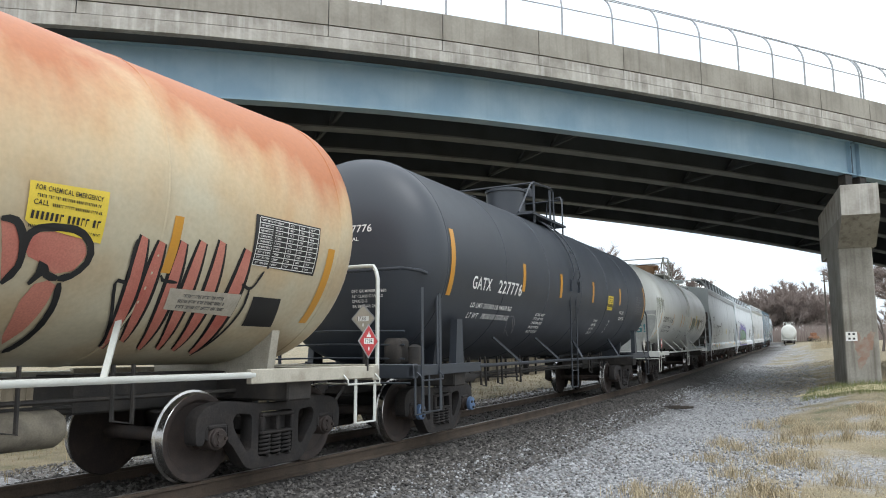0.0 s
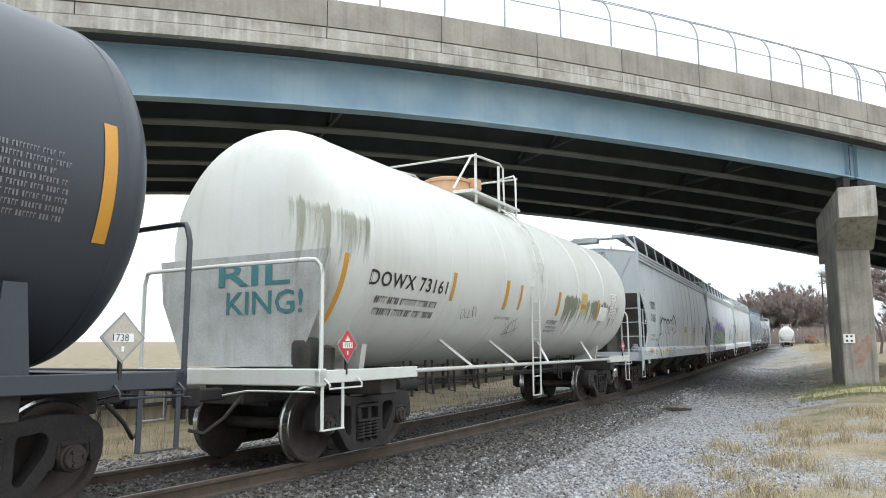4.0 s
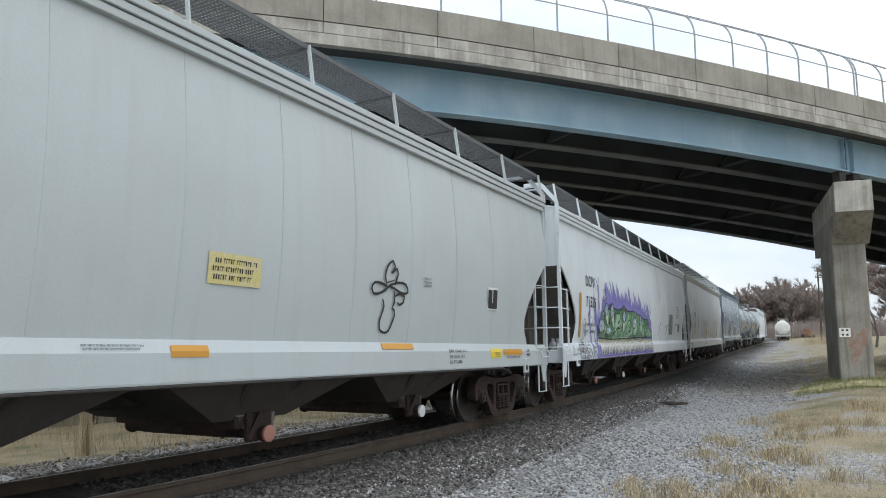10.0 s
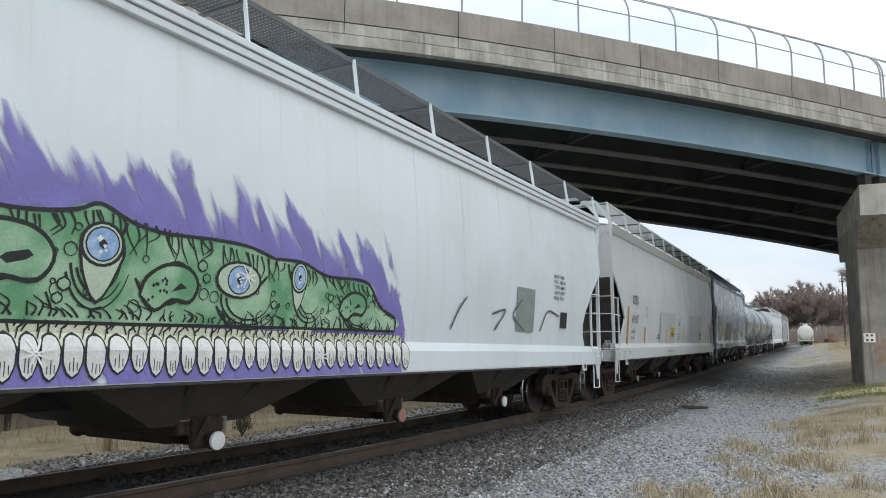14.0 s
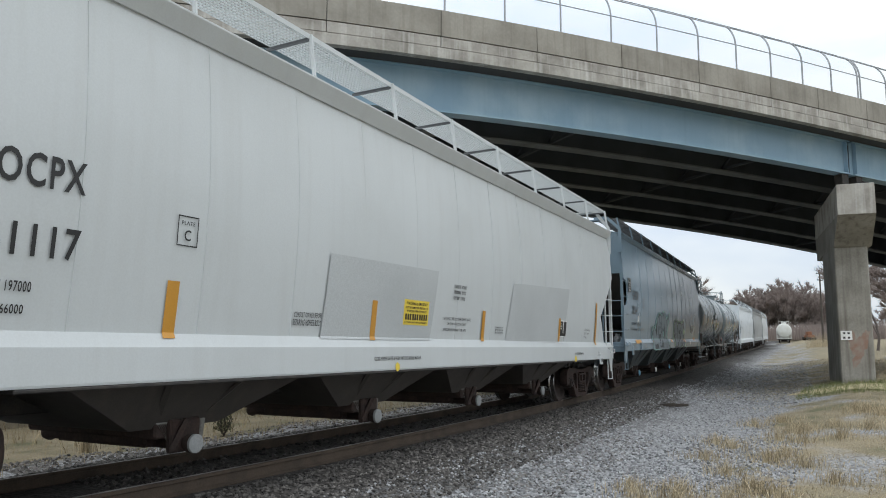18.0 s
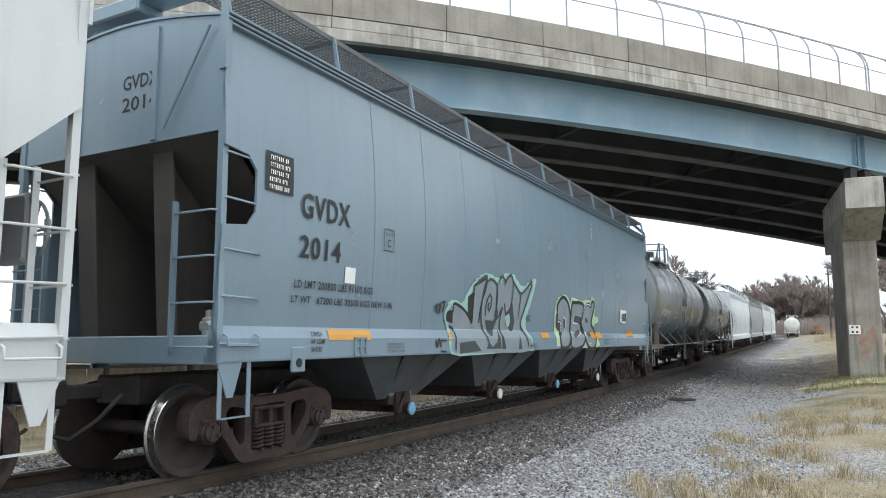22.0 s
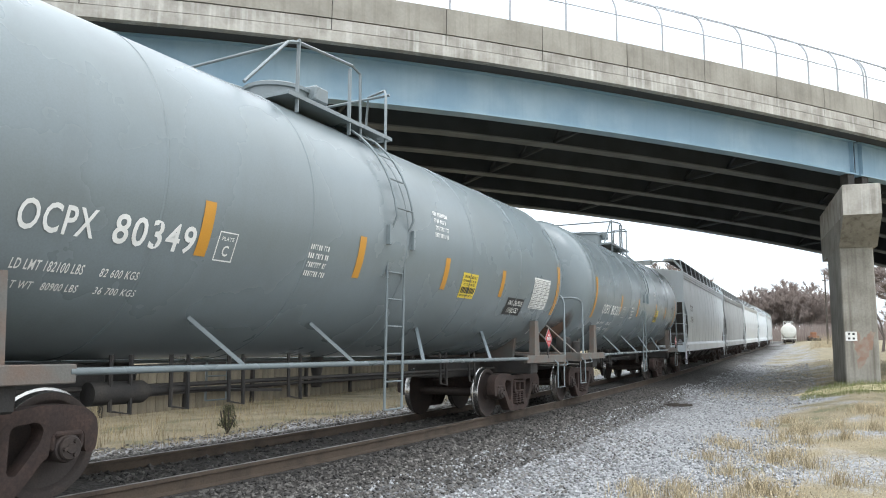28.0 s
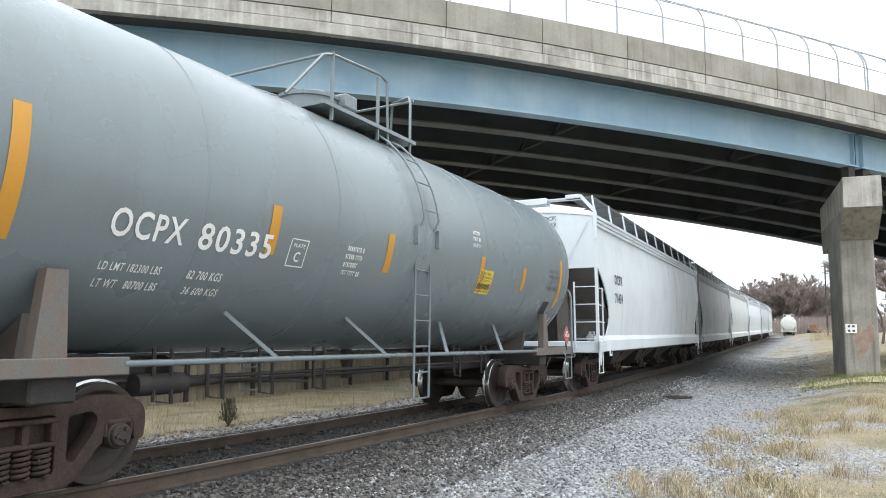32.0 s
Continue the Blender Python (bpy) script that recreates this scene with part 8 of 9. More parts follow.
for pts_ in ([(-8.30, 1.98), (-8.22, 2.02), (-8.17, 1.92), (-8.22, 1.62), (-8.12, 1.50), (-8.04, 1.56), (-8.02, 1.88), (-7.94, 1.98), (-7.86, 1.90), (-7.88, 1.60), (-7.98, 1.50), (-8.10, 1.46), (-8.26, 1.50)], [(-8.02, 1.92), (-7.92, 1.97), (-7.84, 1.86), (-7.84, 1.55)], [(-7.98, 1.66), (-7.98, 1.84), (-7.94, 1.80), (-7.91, 1.86), (-7.90, 1.66)]):
    stroke(CAR_E, "graffiti_stroke", pts_, 0.022, G_GREENGREY)
patch(CAR_E, "card_back", -7.20, -6.92, 1.11, 1.35, M_BLACKPAINT, 0.004)
for q_ in (-7.17, -7.06, -6.96):
    stroke(CAR_E, "rust_run", [(q_, 1.11), (q_ + 0.006, 1.07), (q_, 1.02)], 0.014, M_TRUCK, 0.009)
grid_box(CAR_E, -7.19, 1.12, P_E)
stroke(CAR_E, "graffiti_stroke", [(1.96, 1.6), (2.19, 1.92), (2.42, 2.12)], 0.04, M_BRUSH)
stroke(CAR_E, "graffiti_stroke", [(3.3, 1.89), (3.8, 1.97), (3.42, 1.62)], 0.04, M_BRUSH)
stroke(CAR_E, "graffiti_stroke", [(4.49, 2.21), (4.14, 1.91), (4.64, 1.64)], 0.04, M_BRUSH)
stroke(CAR_E, "graffiti_stroke", [(5.36, 1.65), (5.7, 2.04), (6.3, 1.98)], 0.04, M_BRUSH)
patch(CAR_E, "graffiti_tag", 4.27, 5.06, 1.63, 2.42, G_GREENGREY)
bars(CAR_E, 5.97, 6.67, 2.28, 2.82, 5, M_BLACKPAINT)
patch(CAR_E, "black_label", 6.40, 6.76, 1.75, 2.07, M_BLACKPAINT)
lettering(CAR_G, "OCPX", -7.68, 2.5, 0.72, 0.26, M_BLACKPAINT)
lettering(CAR_G, "61117", -7.72, 1.98, 0.76, 0.25, M_BLACKPAINT)
lettering(CAR_G, "LD LMT 197000", -7.79, 1.72, 0.47, 0.08, M_BLACKPAINT)
lettering(CAR_G, "LT WT   66000", -7.82, 1.56, 0.46, 0.07, M_BLACKPAINT)
plate_code(CAR_G, -6.0, -5.75, 2.23, 2.51, M_BLACKPAINT)
patch(CAR_G, "reflective_strip", -8.24, -8.10, 1.41, 2.43, M_REFLECT)
patch(CAR_G, "reflective_strip", -6.05, -5.91, 1.40, 1.91, M_REFLECT)
bars(CAR_G, -8.20, -7.98, 1.15, 1.24, 2, M_BLACKPAINT)
bars(CAR_G, -8.35, -8.21, 1.03, 1.06, 1, M_BLACKPAINT)
bars(CAR_G, -7.95, -7.79, 1.02, 1.05, 1, M_BLACKPAINT)
grid_box(CAR_G, -8.87, 1.04, P_G)
lettering(CAR_H, "GVDX", -8.0, 2.71, 0.90, 0.28, M_BLACKPAINT)
lettering(CAR_H, "2014", -8.0, 2.27, 0.74, 0.25, M_BLACKPAINT)
lettering(CAR_H, "LD LMT 200800 LBS 91100 KGS", -8.05, 1.94, 1.51, 0.09, M_BLACKPAINT)
lettering(CAR_H, "LT WT   67200 LBS 30500 KGS NEW 3-96", -8.08, 1.78, 2.02, 0.08, M_BLACKPAINT)
plate_code(CAR_H, -6.35, -6.1, 2.52, 2.81, M_BLACKPAINT)
patch(CAR_H, "black_label", -8.58, -8.15, 2.91, 3.33, M_BLACKPAINT)
bars(CAR_H, -8.54, -8.17, 2.92, 3.31, 5, M_WHITE)
patch(CAR_H, "white_sticker", -7.15, -6.94, 2.05, 2.24, M_WHITE)
patch(CAR_H, "reflective_strip", -7.43, -6.57, 1.38, 1.50, M_REFLECT)
patch(CAR_H, "reflective_strip", -4.49, -3.60, 1.36, 1.48, M_REFLECT)
patch(CAR_H, "reflective_strip", -0.53, -0.10, 1.40, 1.51, M_REFLECT)
patch(CAR_H, "reflective_strip", 2.84, 3.74, 1.41, 1.54, M_REFLECT)
patch(CAR_H, "reflective_strip", 6.31, 7.14, 1.45, 1.59, M_REFLECT)
lettering(CAR_H, "2 INCH", -7.75, 1.420, 0.2, 0.055, M_BLACKPAINT)
lettering(CAR_H, "HF COMP", -7.75, 1.335, 0.25, 0.055, M_BLACKPAINT)
lettering(CAR_H, "SHOES", -7.75, 1.250, 0.19, 0.055, M_BLACKPAINT)
bars(CAR_H, -6.22, -5.73, 1.21, 1.35, 3, M_BRUSH)
grid_box(CAR_H, -6.94, 1.19, P_H)
fill(CAR_H, "graffiti_fill", [(-4.61, 1.71), (-4.53, 1.86), (-4.34, 2.0), (-4.04, 1.94), (-3.9, 2.08), (-3.64, 2.3), (-3.11, 2.5), (-2.69, 2.41), (-2.35, 2.56), (-2.01, 2.56), (-1.57, 2.35), (-0.88, 2.57), (-1.05, 2.15), (-1.31, 1.69), (-1.04, 1.36), (-1.04, 1.14), (-1.72, 1.15), (-2.59, 1.13), (-3.55, 1.14), (-4.41, 1.16), (-4.48, 1.54)], G_MINT, 0.003)
fill(CAR_H, "graffiti_fill", [(-4.53, 1.71), (-4.49, 1.8), (-4.32, 1.92), (-4.08, 1.89), (-3.81, 1.77), (-3.64, 2.24), (-3.16, 2.39), (-2.69, 2.34), (-2.42, 2.44), (-2.09, 2.49), (-1.57, 2.24), (-1.03, 2.44), (-1.27, 2.08), (-1.56, 1.68), (-1.22, 1.45), (-1.15, 1.16), (-2.59, 1.15), (-3.55, 1.16), (-4.35, 1.18), (-4.39, 1.54)], G_SILVER, 0.006)
stroke(CAR_H, "graffiti_stroke", [(-4.53, 1.73), (-4.49, 1.79), (-4.32, 1.81), (-4.32, 1.92), (-4.08, 1.89), (-3.81, 1.77), (-3.64, 1.63)], 0.043, M_BLACKPAINT)
stroke(CAR_H, "graffiti_stroke", [(-3.64, 2.24), (-3.4, 2.32), (-3.16, 2.39), (-3.2, 2.21), (-3.33, 1.97), (-3.38, 1.77), (-3.39, 1.64)], 0.043, M_BLACKPAINT)
stroke(CAR_H, "graffiti_stroke", [(-3.64, 2.24), (-3.64, 1.91), (-3.64, 1.63)], 0.043, M_BLACKPAINT)
poly(CAR_H, "graffiti_fill", [(-3.17, 1.74), (-3.11, 1.67), (-2.85, 1.67), (-2.74, 1.79), (-2.66, 1.91), (-2.63, 1.76), (-2.75, 1.60), (-2.84, 1.49), (-2.92, 1.42), (-3.02, 1.47), (-3.10, 1.59)], G_CHAR, 0.009)
poly(CAR_H, "graffiti_fill", [(-3.15, 1.22), (-3.08, 1.34), (-2.91, 1.25), (-2.73, 1.35), (-2.61, 1.54), (-2.55, 1.22)], G_CHAR, 0.009)
poly(CAR_H, "graffiti_fill", [(-2.40, 2.03), (-2.32, 1.83), (-2.16, 1.86), (-2.05, 2.09), (-1.89, 1.71), (-1.91, 1.57), (-2.00, 1.49), (-2.15, 1.58), (-2.28, 1.65)], G_CHAR, 0.009)
poly(CAR_H, "graffiti_fill", [(-1.77, 1.20), (-1.69, 1.46), (-1.59, 1.20)], G_CHAR, 0.009)
poly(CAR_H, "graffiti_fill", [(-1.68, 2.19), (-1.60, 2.22), (-1.71, 1.75), (-1.73, 1.71)], G_CHAR, 0.009)
poly(CAR_H, "graffiti_fill", [(-2.76, 2.30), (-2.69, 2.36), (-2.68, 1.89), (-2.75, 1.75)], G_CHAR, 0.009)
poly(CAR_H, "graffiti_fill", [(-2.43, 2.43), (-2.35, 2.45), (-2.41, 2.26)], G_CHAR, 0.009)
poly(CAR_H, "graffiti_fill", [(-2.54, 1.55), (-2.48, 1.46), (-2.37, 1.21), (-2.52, 1.21)], G_CHAR, 0.009)
poly(CAR_H, "graffiti_fill", [(-2.33, 1.78), (-2.15, 1.84), (-2.08, 1.70), (-2.15, 1.59), (-2.26, 1.64)], G_MINT, 0.011)
stroke(CAR_H, "graffiti_stroke", [(-3.16, 1.76), (-3.16, 1.93), (-3.09, 2.07), (-3.01, 2.13), (-2.94, 2.07), (-2.96, 1.93), (-3.02, 1.85), (-3.07, 1.90), (-3.06, 1.97), (-3.02, 1.99)], 0.05, G_CHAR, 0.013)
stroke(CAR_H, "graffiti_stroke", [(-3.14, 2.34), (-3.06, 2.38), (-2.92, 2.38), (-2.80, 2.34), (-2.73, 2.28), (-2.71, 2.13), (-2.73, 1.91), (-2.78, 1.75)], 0.05, G_CHAR, 0.013)
stroke(CAR_H, "graffiti_stroke", [(-3.57, 2.25), (-3.47, 2.32), (-3.17, 2.43), (-3.28, 2.16), (-3.33, 1.83), (-3.29, 1.66), (-3.12, 1.40), (-3.05, 1.28)], 0.05, G_CHAR, 0.013)
stroke(CAR_H, "graffiti_stroke", [(-2.67, 2.34), (-2.60, 2.44), (-2.50, 2.47), (-2.42, 2.40)], 0.05, G_CHAR, 0.013)
stroke(CAR_H, "graffiti_stroke", [(-2.39, 2.36), (-2.28, 2.47), (-2.14, 2.52), (-2.05, 2.43), (-2.03, 2.24), (-2.09, 1.99), (-2.19, 1.87), (-2.32, 1.85), (-2.39, 2.01)], 0.05, G_CHAR, 0.013)
stroke(CAR_H, "graffiti_stroke", [(-2.05, 2.43), (-1.89, 2.33), (-1.66, 2.22), (-1.43, 2.30), (-1.11, 2.47), (-1.35, 2.06), (-1.59, 1.67), (-1.39, 1.48), (-1.26, 1.22)], 0.05, G_CHAR, 0.013)
stroke(CAR_H, "graffiti_stroke", [(-2.64, 1.74), (-2.47, 1.93), (-2.56, 1.66), (-2.46, 1.41), (-2.37, 1.21)], 0.05, G_CHAR, 0.013)
lettering(CAR_H, "KTC.", -1.30, 1.72, 0.27, 0.11, G_CHAR)
lettering(CAR_H, "MPC!", -1.17, 1.20, 0.34, 0.10, G_CHAR)
stroke(CAR_H, "graffiti_stroke", [(-4.43, 1.58), (-4.28, 1.51), (-4.28, 1.2)], 0.043, M_BLACKPAINT)
stroke(CAR_H, "graffiti_stroke", [(-4.9, 1.82), (-4.86, 1.89), (-4.84, 1.76)], 0.043, M_BLACKPAINT)
stroke(CAR_H, "graffiti_stroke", [(-4.82, 1.87), (-4.74, 1.9), (-4.78, 1.75)], 0.043, M_BLACKPAINT)
stroke(CAR_H, "graffiti_stroke", [(-4.7, 1.91), (-4.6, 1.94), (-4.68, 1.77)], 0.043, M_BLACKPAINT)
stroke(CAR_H, "graffiti_stroke", [(-4.91, 1.38), (-4.87, 1.27), (-4.81, 1.39), (-4.75, 1.27)], 0.043, M_BLACKPAINT)
stroke(CAR_H, "graffiti_stroke", [(-4.74, 1.37), (-4.57, 1.36)], 0.043, M_BLACKPAINT)
stroke(CAR_H, "graffiti_stroke", [(-4.77, 1.21), (-4.58, 1.2)], 0.043, M_BLACKPAINT)
poly(CAR_H, "graffiti_fill", [(-3.84, 2.06), (-3.65, 2.14), (-3.64, 1.63), (-3.81, 1.77)], M_BLACKPAINT, 0.008)
poly(CAR_H, "graffiti_fill", [(-4.53, 1.78), (-4.33, 1.8), (-4.31, 1.62), (-4.52, 1.64)], M_BLACKPAINT, 0.008)
poly(CAR_H, "graffiti_fill", [(-4.15, 1.34), (-3.61, 1.36), (-3.36, 1.19), (-4.14, 1.16)], G_CHAR, 0.008)
patch(CAR_H, "white_sticker", 5.59, 6.25, 1.84, 2.16, M_WHITE)
patch(CAR_H, "black_label", 5.69, 6.09, 1.91, 2.06, M_BLACKPAINT)
lettering(CAR_I, "OCPX", -5.4, 2.16, 0.66, 0.23, M_WHITE)
lettering(CAR_I, "80349", -4.57, 2.15, 0.89, 0.25, M_WHITE)
lettering(CAR_I, "LD LMT 182100 LBS", -5.32, 1.88, 0.62, 0.08, M_WHITE)
lettering(CAR_I, "82 600 KGS", -4.54, 1.88, 0.39, 0.07, M_WHITE)
lettering(CAR_I, "LT WT   80900 LBS", -5.28, 1.74, 0.61, 0.06, M_WHITE)
lettering(CAR_I, "36 700 KGS", -4.51, 1.74, 0.42, 0.06, M_WHITE)
plate_code(CAR_I, -3.4, -3.15, 2.13, 2.41, M_WHITE)
patch(CAR_I, "reflective_strip", -3.65, -3.51, 2.15, 2.66, M_REFLECT)
patch(CAR_I, "reflective_strip", -1.06, -0.92, 2.16, 2.67, M_REFLECT)
patch(CAR_I, "reflective_strip", 1.26, 1.40, 2.18, 2.65, M_REFLECT)
patch(CAR_I, "reflective_strip", 3.44, 3.58, 2.20, 2.66, M_REFLECT)
bars(CAR_I, -2.01, -1.57, 2.09, 2.48, 4, M_WHITE)
bars(CAR_I, 0.87, 1.36, 2.90, 3.33, 4, M_WHITE)
patch(CAR_I, "emergency_label", 1.92, 2.47, 2.10, 2.49, M_YELLOW)
emergency_text(CAR_I, 1.92, 2.47, 2.10, 2.49, M_BLACKPAINT)
patch(CAR_I, "inspection_table", 5.02, 5.92, 2.08, 2.67, M_WHITE)
table(CAR_I, 5.05, 5.89, 2.10, 2.63, 8, 3, M_BLACKPAINT)
patch(CAR_I, "black_label", 3.92, 4.72, 1.92, 2.22, M_BLACKPAINT)
patch(CAR_I, "white_sticker", 5.80, 5.86, 1.60, 1.81, M_WHITE)
lettering(CAR_J, "OCPX", -4.91, 2.16, 0.77, 0.24, M_WHITE)
lettering(CAR_J, "80335", -3.97, 2.15, 0.98, 0.25, M_WHITE)
lettering(CAR_J, "LD LMT 182300 LBS", -4.88, 1.89, 0.63, 0.07, M_WHITE)
lettering(CAR_J, "82 700 KGS", -3.94, 1.88, 0.43, 0.08, M_WHITE)
lettering(CAR_J, "LT WT   80700 LBS", -4.86, 1.75, 0.65, 0.07, M_WHITE)
lettering(CAR_J, "36 600 KGS", -3.9, 1.74, 0.44, 0.07, M_WHITE)
plate_code(CAR_J, -2.71, -2.42, 2.11, 2.41, M_WHITE)
patch(CAR_J, "reflective_strip", -5.83, -5.69, 2.03, 3.02, M_REFLECT)
patch(CAR_J, "reflective_strip", -3.08, -2.94, 2.20, 2.71, M_REFLECT)
patch(CAR_J, "reflective_strip", -0.85, -0.71, 2.19, 2.71, M_REFLECT)
patch(CAR_J, "reflective_strip", 1.97, 2.11, 2.12, 2.69, M_REFLECT)
patch(CAR_J, "reflective_strip", 3.80, 3.94, 2.24, 2.66, M_REFLECT)
bars(CAR_J, -1.72, -1.31, 2.08, 2.46, 4, M_WHITE)
bars(CAR_J, 1.61, 1.94, 2.79, 3.10, 3, M_WHITE)
patch(CAR_J, "emergency_label", 1.98, 2.51, 2.09, 2.48, M_YELLOW)
emergency_text(CAR_J, 1.98, 2.51, 2.09, 2.48, M_BLACKPAINT)
bars(CAR_J, 5.14, 5.73, 2.32, 2.78, 4, M_BRUSH)
patch(CAR_J, "black_label", 5.23, 5.55, 1.86, 2.11, M_BLACKPAINT)
patch(CAR_J, "white_sticker", 6.09, 6.12, 1.61, 1.80, M_WHITE)
patch(CAR_I, "reflective_strip", -6.0, -5.86, 2.03, 3.02, M_REFLECT)
lettering(CAR_B, "GATX", -6.11, 2.35, 0.75, 0.21, M_WHITE)
lettering(CAR_B, "227776", -5.05, 2.34, 1.09, 0.23, M_WHITE)
lettering(CAR_B, "LD LMT 207300 LB 94000 KG", -5.95, 2.06, 1.74, 0.08, M_WHITE)
lettering(CAR_B, "LT WT   78700 LB 35700 KG", -5.92, 1.89, 1.75, 0.09, M_WHITE)
patch(CAR_B, "reflective_strip", -6.94, -6.80, 2.20, 3.22, M_REFLECT)
patch(CAR_B, "reflective_strip", -3.95, -3.81, 2.44, 2.96, M_REFLECT)
patch(CAR_B, "reflective_strip", -1.76, -1.62, 2.44, 2.95, M_REFLECT)
patch(CAR_B, "reflective_strip", 0.70, 0.84, 2.46, 2.96, M_REFLECT)
patch(CAR_B, "reflective_strip", 3.34, 3.48, 2.51, 2.97, M_REFLECT)
patch(CAR_B, "emergency_label", 2.18, 2.68, 2.34, 2.71, M_YELLOW)
emergency_text(CAR_B, 2.18, 2.68, 2.34, 2.71, M_BLACKPAINT)
bars(CAR_B, -2.90, -2.22, 1.68, 2.09, 5, M_WHITE)
bars(CAR_B, 1.28, 1.70, 1.69, 2.09, 4, M_WHITE)
bars(CAR_B, 2.71, 2.79, 1.72, 2.11, 4, M_WHITE)
stroke(CAR_B, "graffiti_stroke", [(-3.89, 1.66), (-4.15, 1.9), (-3.98, 1.98), (-3.66, 1.81), (-3.58, 1.63), (-3.94, 1.73)], 0.014, M_BRUSH2)
stroke(CAR_B, "graffiti_stroke", [(-3.95, 1.94), (-3.51, 1.67), (-3.79, 1.91)], 0.014, M_BRUSH2)
patch(CAR_C, "reflective_strip", -2.00, -1.86, 2.10, 2.62, M_REFLECT)
patch(CAR_C, "reflective_strip", 0.91, 1.05, 2.10, 2.60, M_REFLECT)
patch(CAR_C, "reflective_strip", 3.93, 4.07, 2.09, 2.60, M_REFLECT)
patch(CAR_C, "emergency_label", 2.54, 3.02, 2.22, 2.70, M_YELLOWOLD)
emergency_text(CAR_C, 2.54, 3.02, 2.22, 2.70, M_REFLECT)
patch(CAR_C, "white_sticker", 4.17, 4.84, 2.10, 2.44, M_WHITE)
patch(CAR_C, "inspection_table", 5.10, 5.79, 2.19, 2.85, M_WHITE)
table(CAR_C, 5.12, 5.77, 2.21, 2.80, 7, 4, M_BRUSH)
lettering(CAR_C, "AUXILIARY VALVE ATTACHED", -2.18, 1.93, 0.72, 0.05, M_BRUSH)
bars(CAR_C, 0.59, 1.29, 1.89, 2.03, 1, M_BRUSH)
bars(CAR_C, 0.67, 1.43, 1.74, 1.89, 2, M_BRUSH)
bars(CAR_C, -0.05, -0.04, 1.37, 1.66, 4, M_BRUSH)
stroke(CAR_C, "graffiti_stroke", [(-1.42, 1.7), (-1.31, 1.86), (-1.06, 1.98)], 0.012, M_BLACKPAINT)
stroke(CAR_C, "graffiti_stroke", [(-1.24, 1.62), (-1.29, 1.83), (-1.3, 1.95)], 0.012, M_BLACKPAINT)
stroke(CAR_C, "graffiti_stroke", [(-1.43, 1.67), (-1.09, 1.72), (-0.84, 1.82)], 0.012, M_BLACKPAINT)
stroke(CAR_C, "graffiti_stroke", [(-1.44, 1.91), (-1.08, 1.63)], 0.012, M_BLACKPAINT)
stroke(CAR_C, "graffiti_stroke", [(-1.26, 1.95), (-0.86, 1.64)], 0.012, M_BLACKPAINT)
stroke(CAR_C, "graffiti_stroke", [(-1.16, 1.99), (-0.92, 1.73), (-0.87, 1.85)], 0.012, M_BLACKPAINT)
stroke(CAR_C, "graffiti_stroke", [(-1.53, 1.87), (-1.23, 1.68)], 0.012, M_BLACKPAINT)
stroke(CAR_C, "graffiti_stroke", [(-3.54, 2.03), (-3.46, 1.89), (-3.39, 1.93), (-3.46, 2.05), (-3.54, 2.03)], 0.012, M_BRUSH)
stroke(CAR_C, "graffiti_stroke", [(-3.39, 2.05), (-3.34, 1.92), (-3.25, 1.92)], 0.012, M_BRUSH)
stroke(CAR_C, "graffiti_stroke", [(-3.27, 2.06), (-3.22, 1.91), (-3.13, 1.93)], 0.012, M_BRUSH)
stroke(CAR_C, "graffiti_stroke", [(-3.19, 2.11), (-3.04, 1.92), (-3.16, 2.05), (-3.08, 2.1), (-2.93, 1.93)], 0.012, M_BRUSH)
moss(CAR_C, 1.11, 6.0, 2.04, 2.70)
poly(CAR_A, "emergency_label", [(3.71, 2.29), (3.69, 2.61), (4.35, 2.64), (4.36, 2.22)], M_YELLOW, 0.01)
lettering(CAR_A, "FOR CHEMICAL EMERGENCY", 3.74, 2.55, 0.56, 0.04, M_BLACKPAINT, 0.016)
bars(CAR_A, 3.76, 4.30, 2.49, 2.53, 1, M_BLACKPAINT, 0.016)
lettering(CAR_A, "CALL", 3.74, 2.44, 0.12, 0.04, M_BLACKPAINT, 0.016)
bars(CAR_A, 3.89, 4.31, 2.435, 2.475, 1, M_BLACKPAINT, 0.016)
bars(CAR_A, 3.74, 4.33, 2.315, 2.415, 1, M_BLACKPAINT, 0.016)
bars(CAR_A, 3.74, 4.34, 2.265, 2.30, 1, M_BLACKPAINT, 0.016)
patch(CAR_A, "reflective_strip", 5.03, 5.13, 2.05, 2.56, M_REFLECT)
patch(CAR_A, "reflective_strip", 7.22, 7.34, 1.68, 2.53, M_REFLECT)
poly(CAR_A, "inspection_table", [(6.05, 2.21), (6.02, 2.74), (7.04, 2.74), (7.06, 2.2)], M_BLACKPAINT, 0.006)
table(CAR_A, 6.08, 7.02, 2.23, 2.72, 9, 4, M_WHITE)
poly(CAR_A, "inspection_table", [(6.30, 2.21), (6.28, 2.66), (6.31, 2.66), (6.33, 2.21)], M_BLACKPAINT, 0.012)
poly(CAR_A, "black_label", [(6.37, 1.62), (6.28, 1.92), (6.7, 1.92), (6.82, 1.62)], M_BLACKPAINT, 0.006)
poly(CAR_A, "faded_label", [(5.25, 1.73), (5.2, 1.93), (6.1, 1.93), (6.12, 1.71)], M_WHITEOLD, 0.012)
bars(CAR_A, 5.32, 5.99, 1.75, 1.90, 3, M_BRUSH, 0.016)
leaf(CAR_A, [(4.76, 2.33), (4.82, 1.85), (4.95, 1.38)], 0.1)
leaf(CAR_A, [(4.95, 2.31), (4.97, 1.86), (5.09, 1.44)], 0.1)
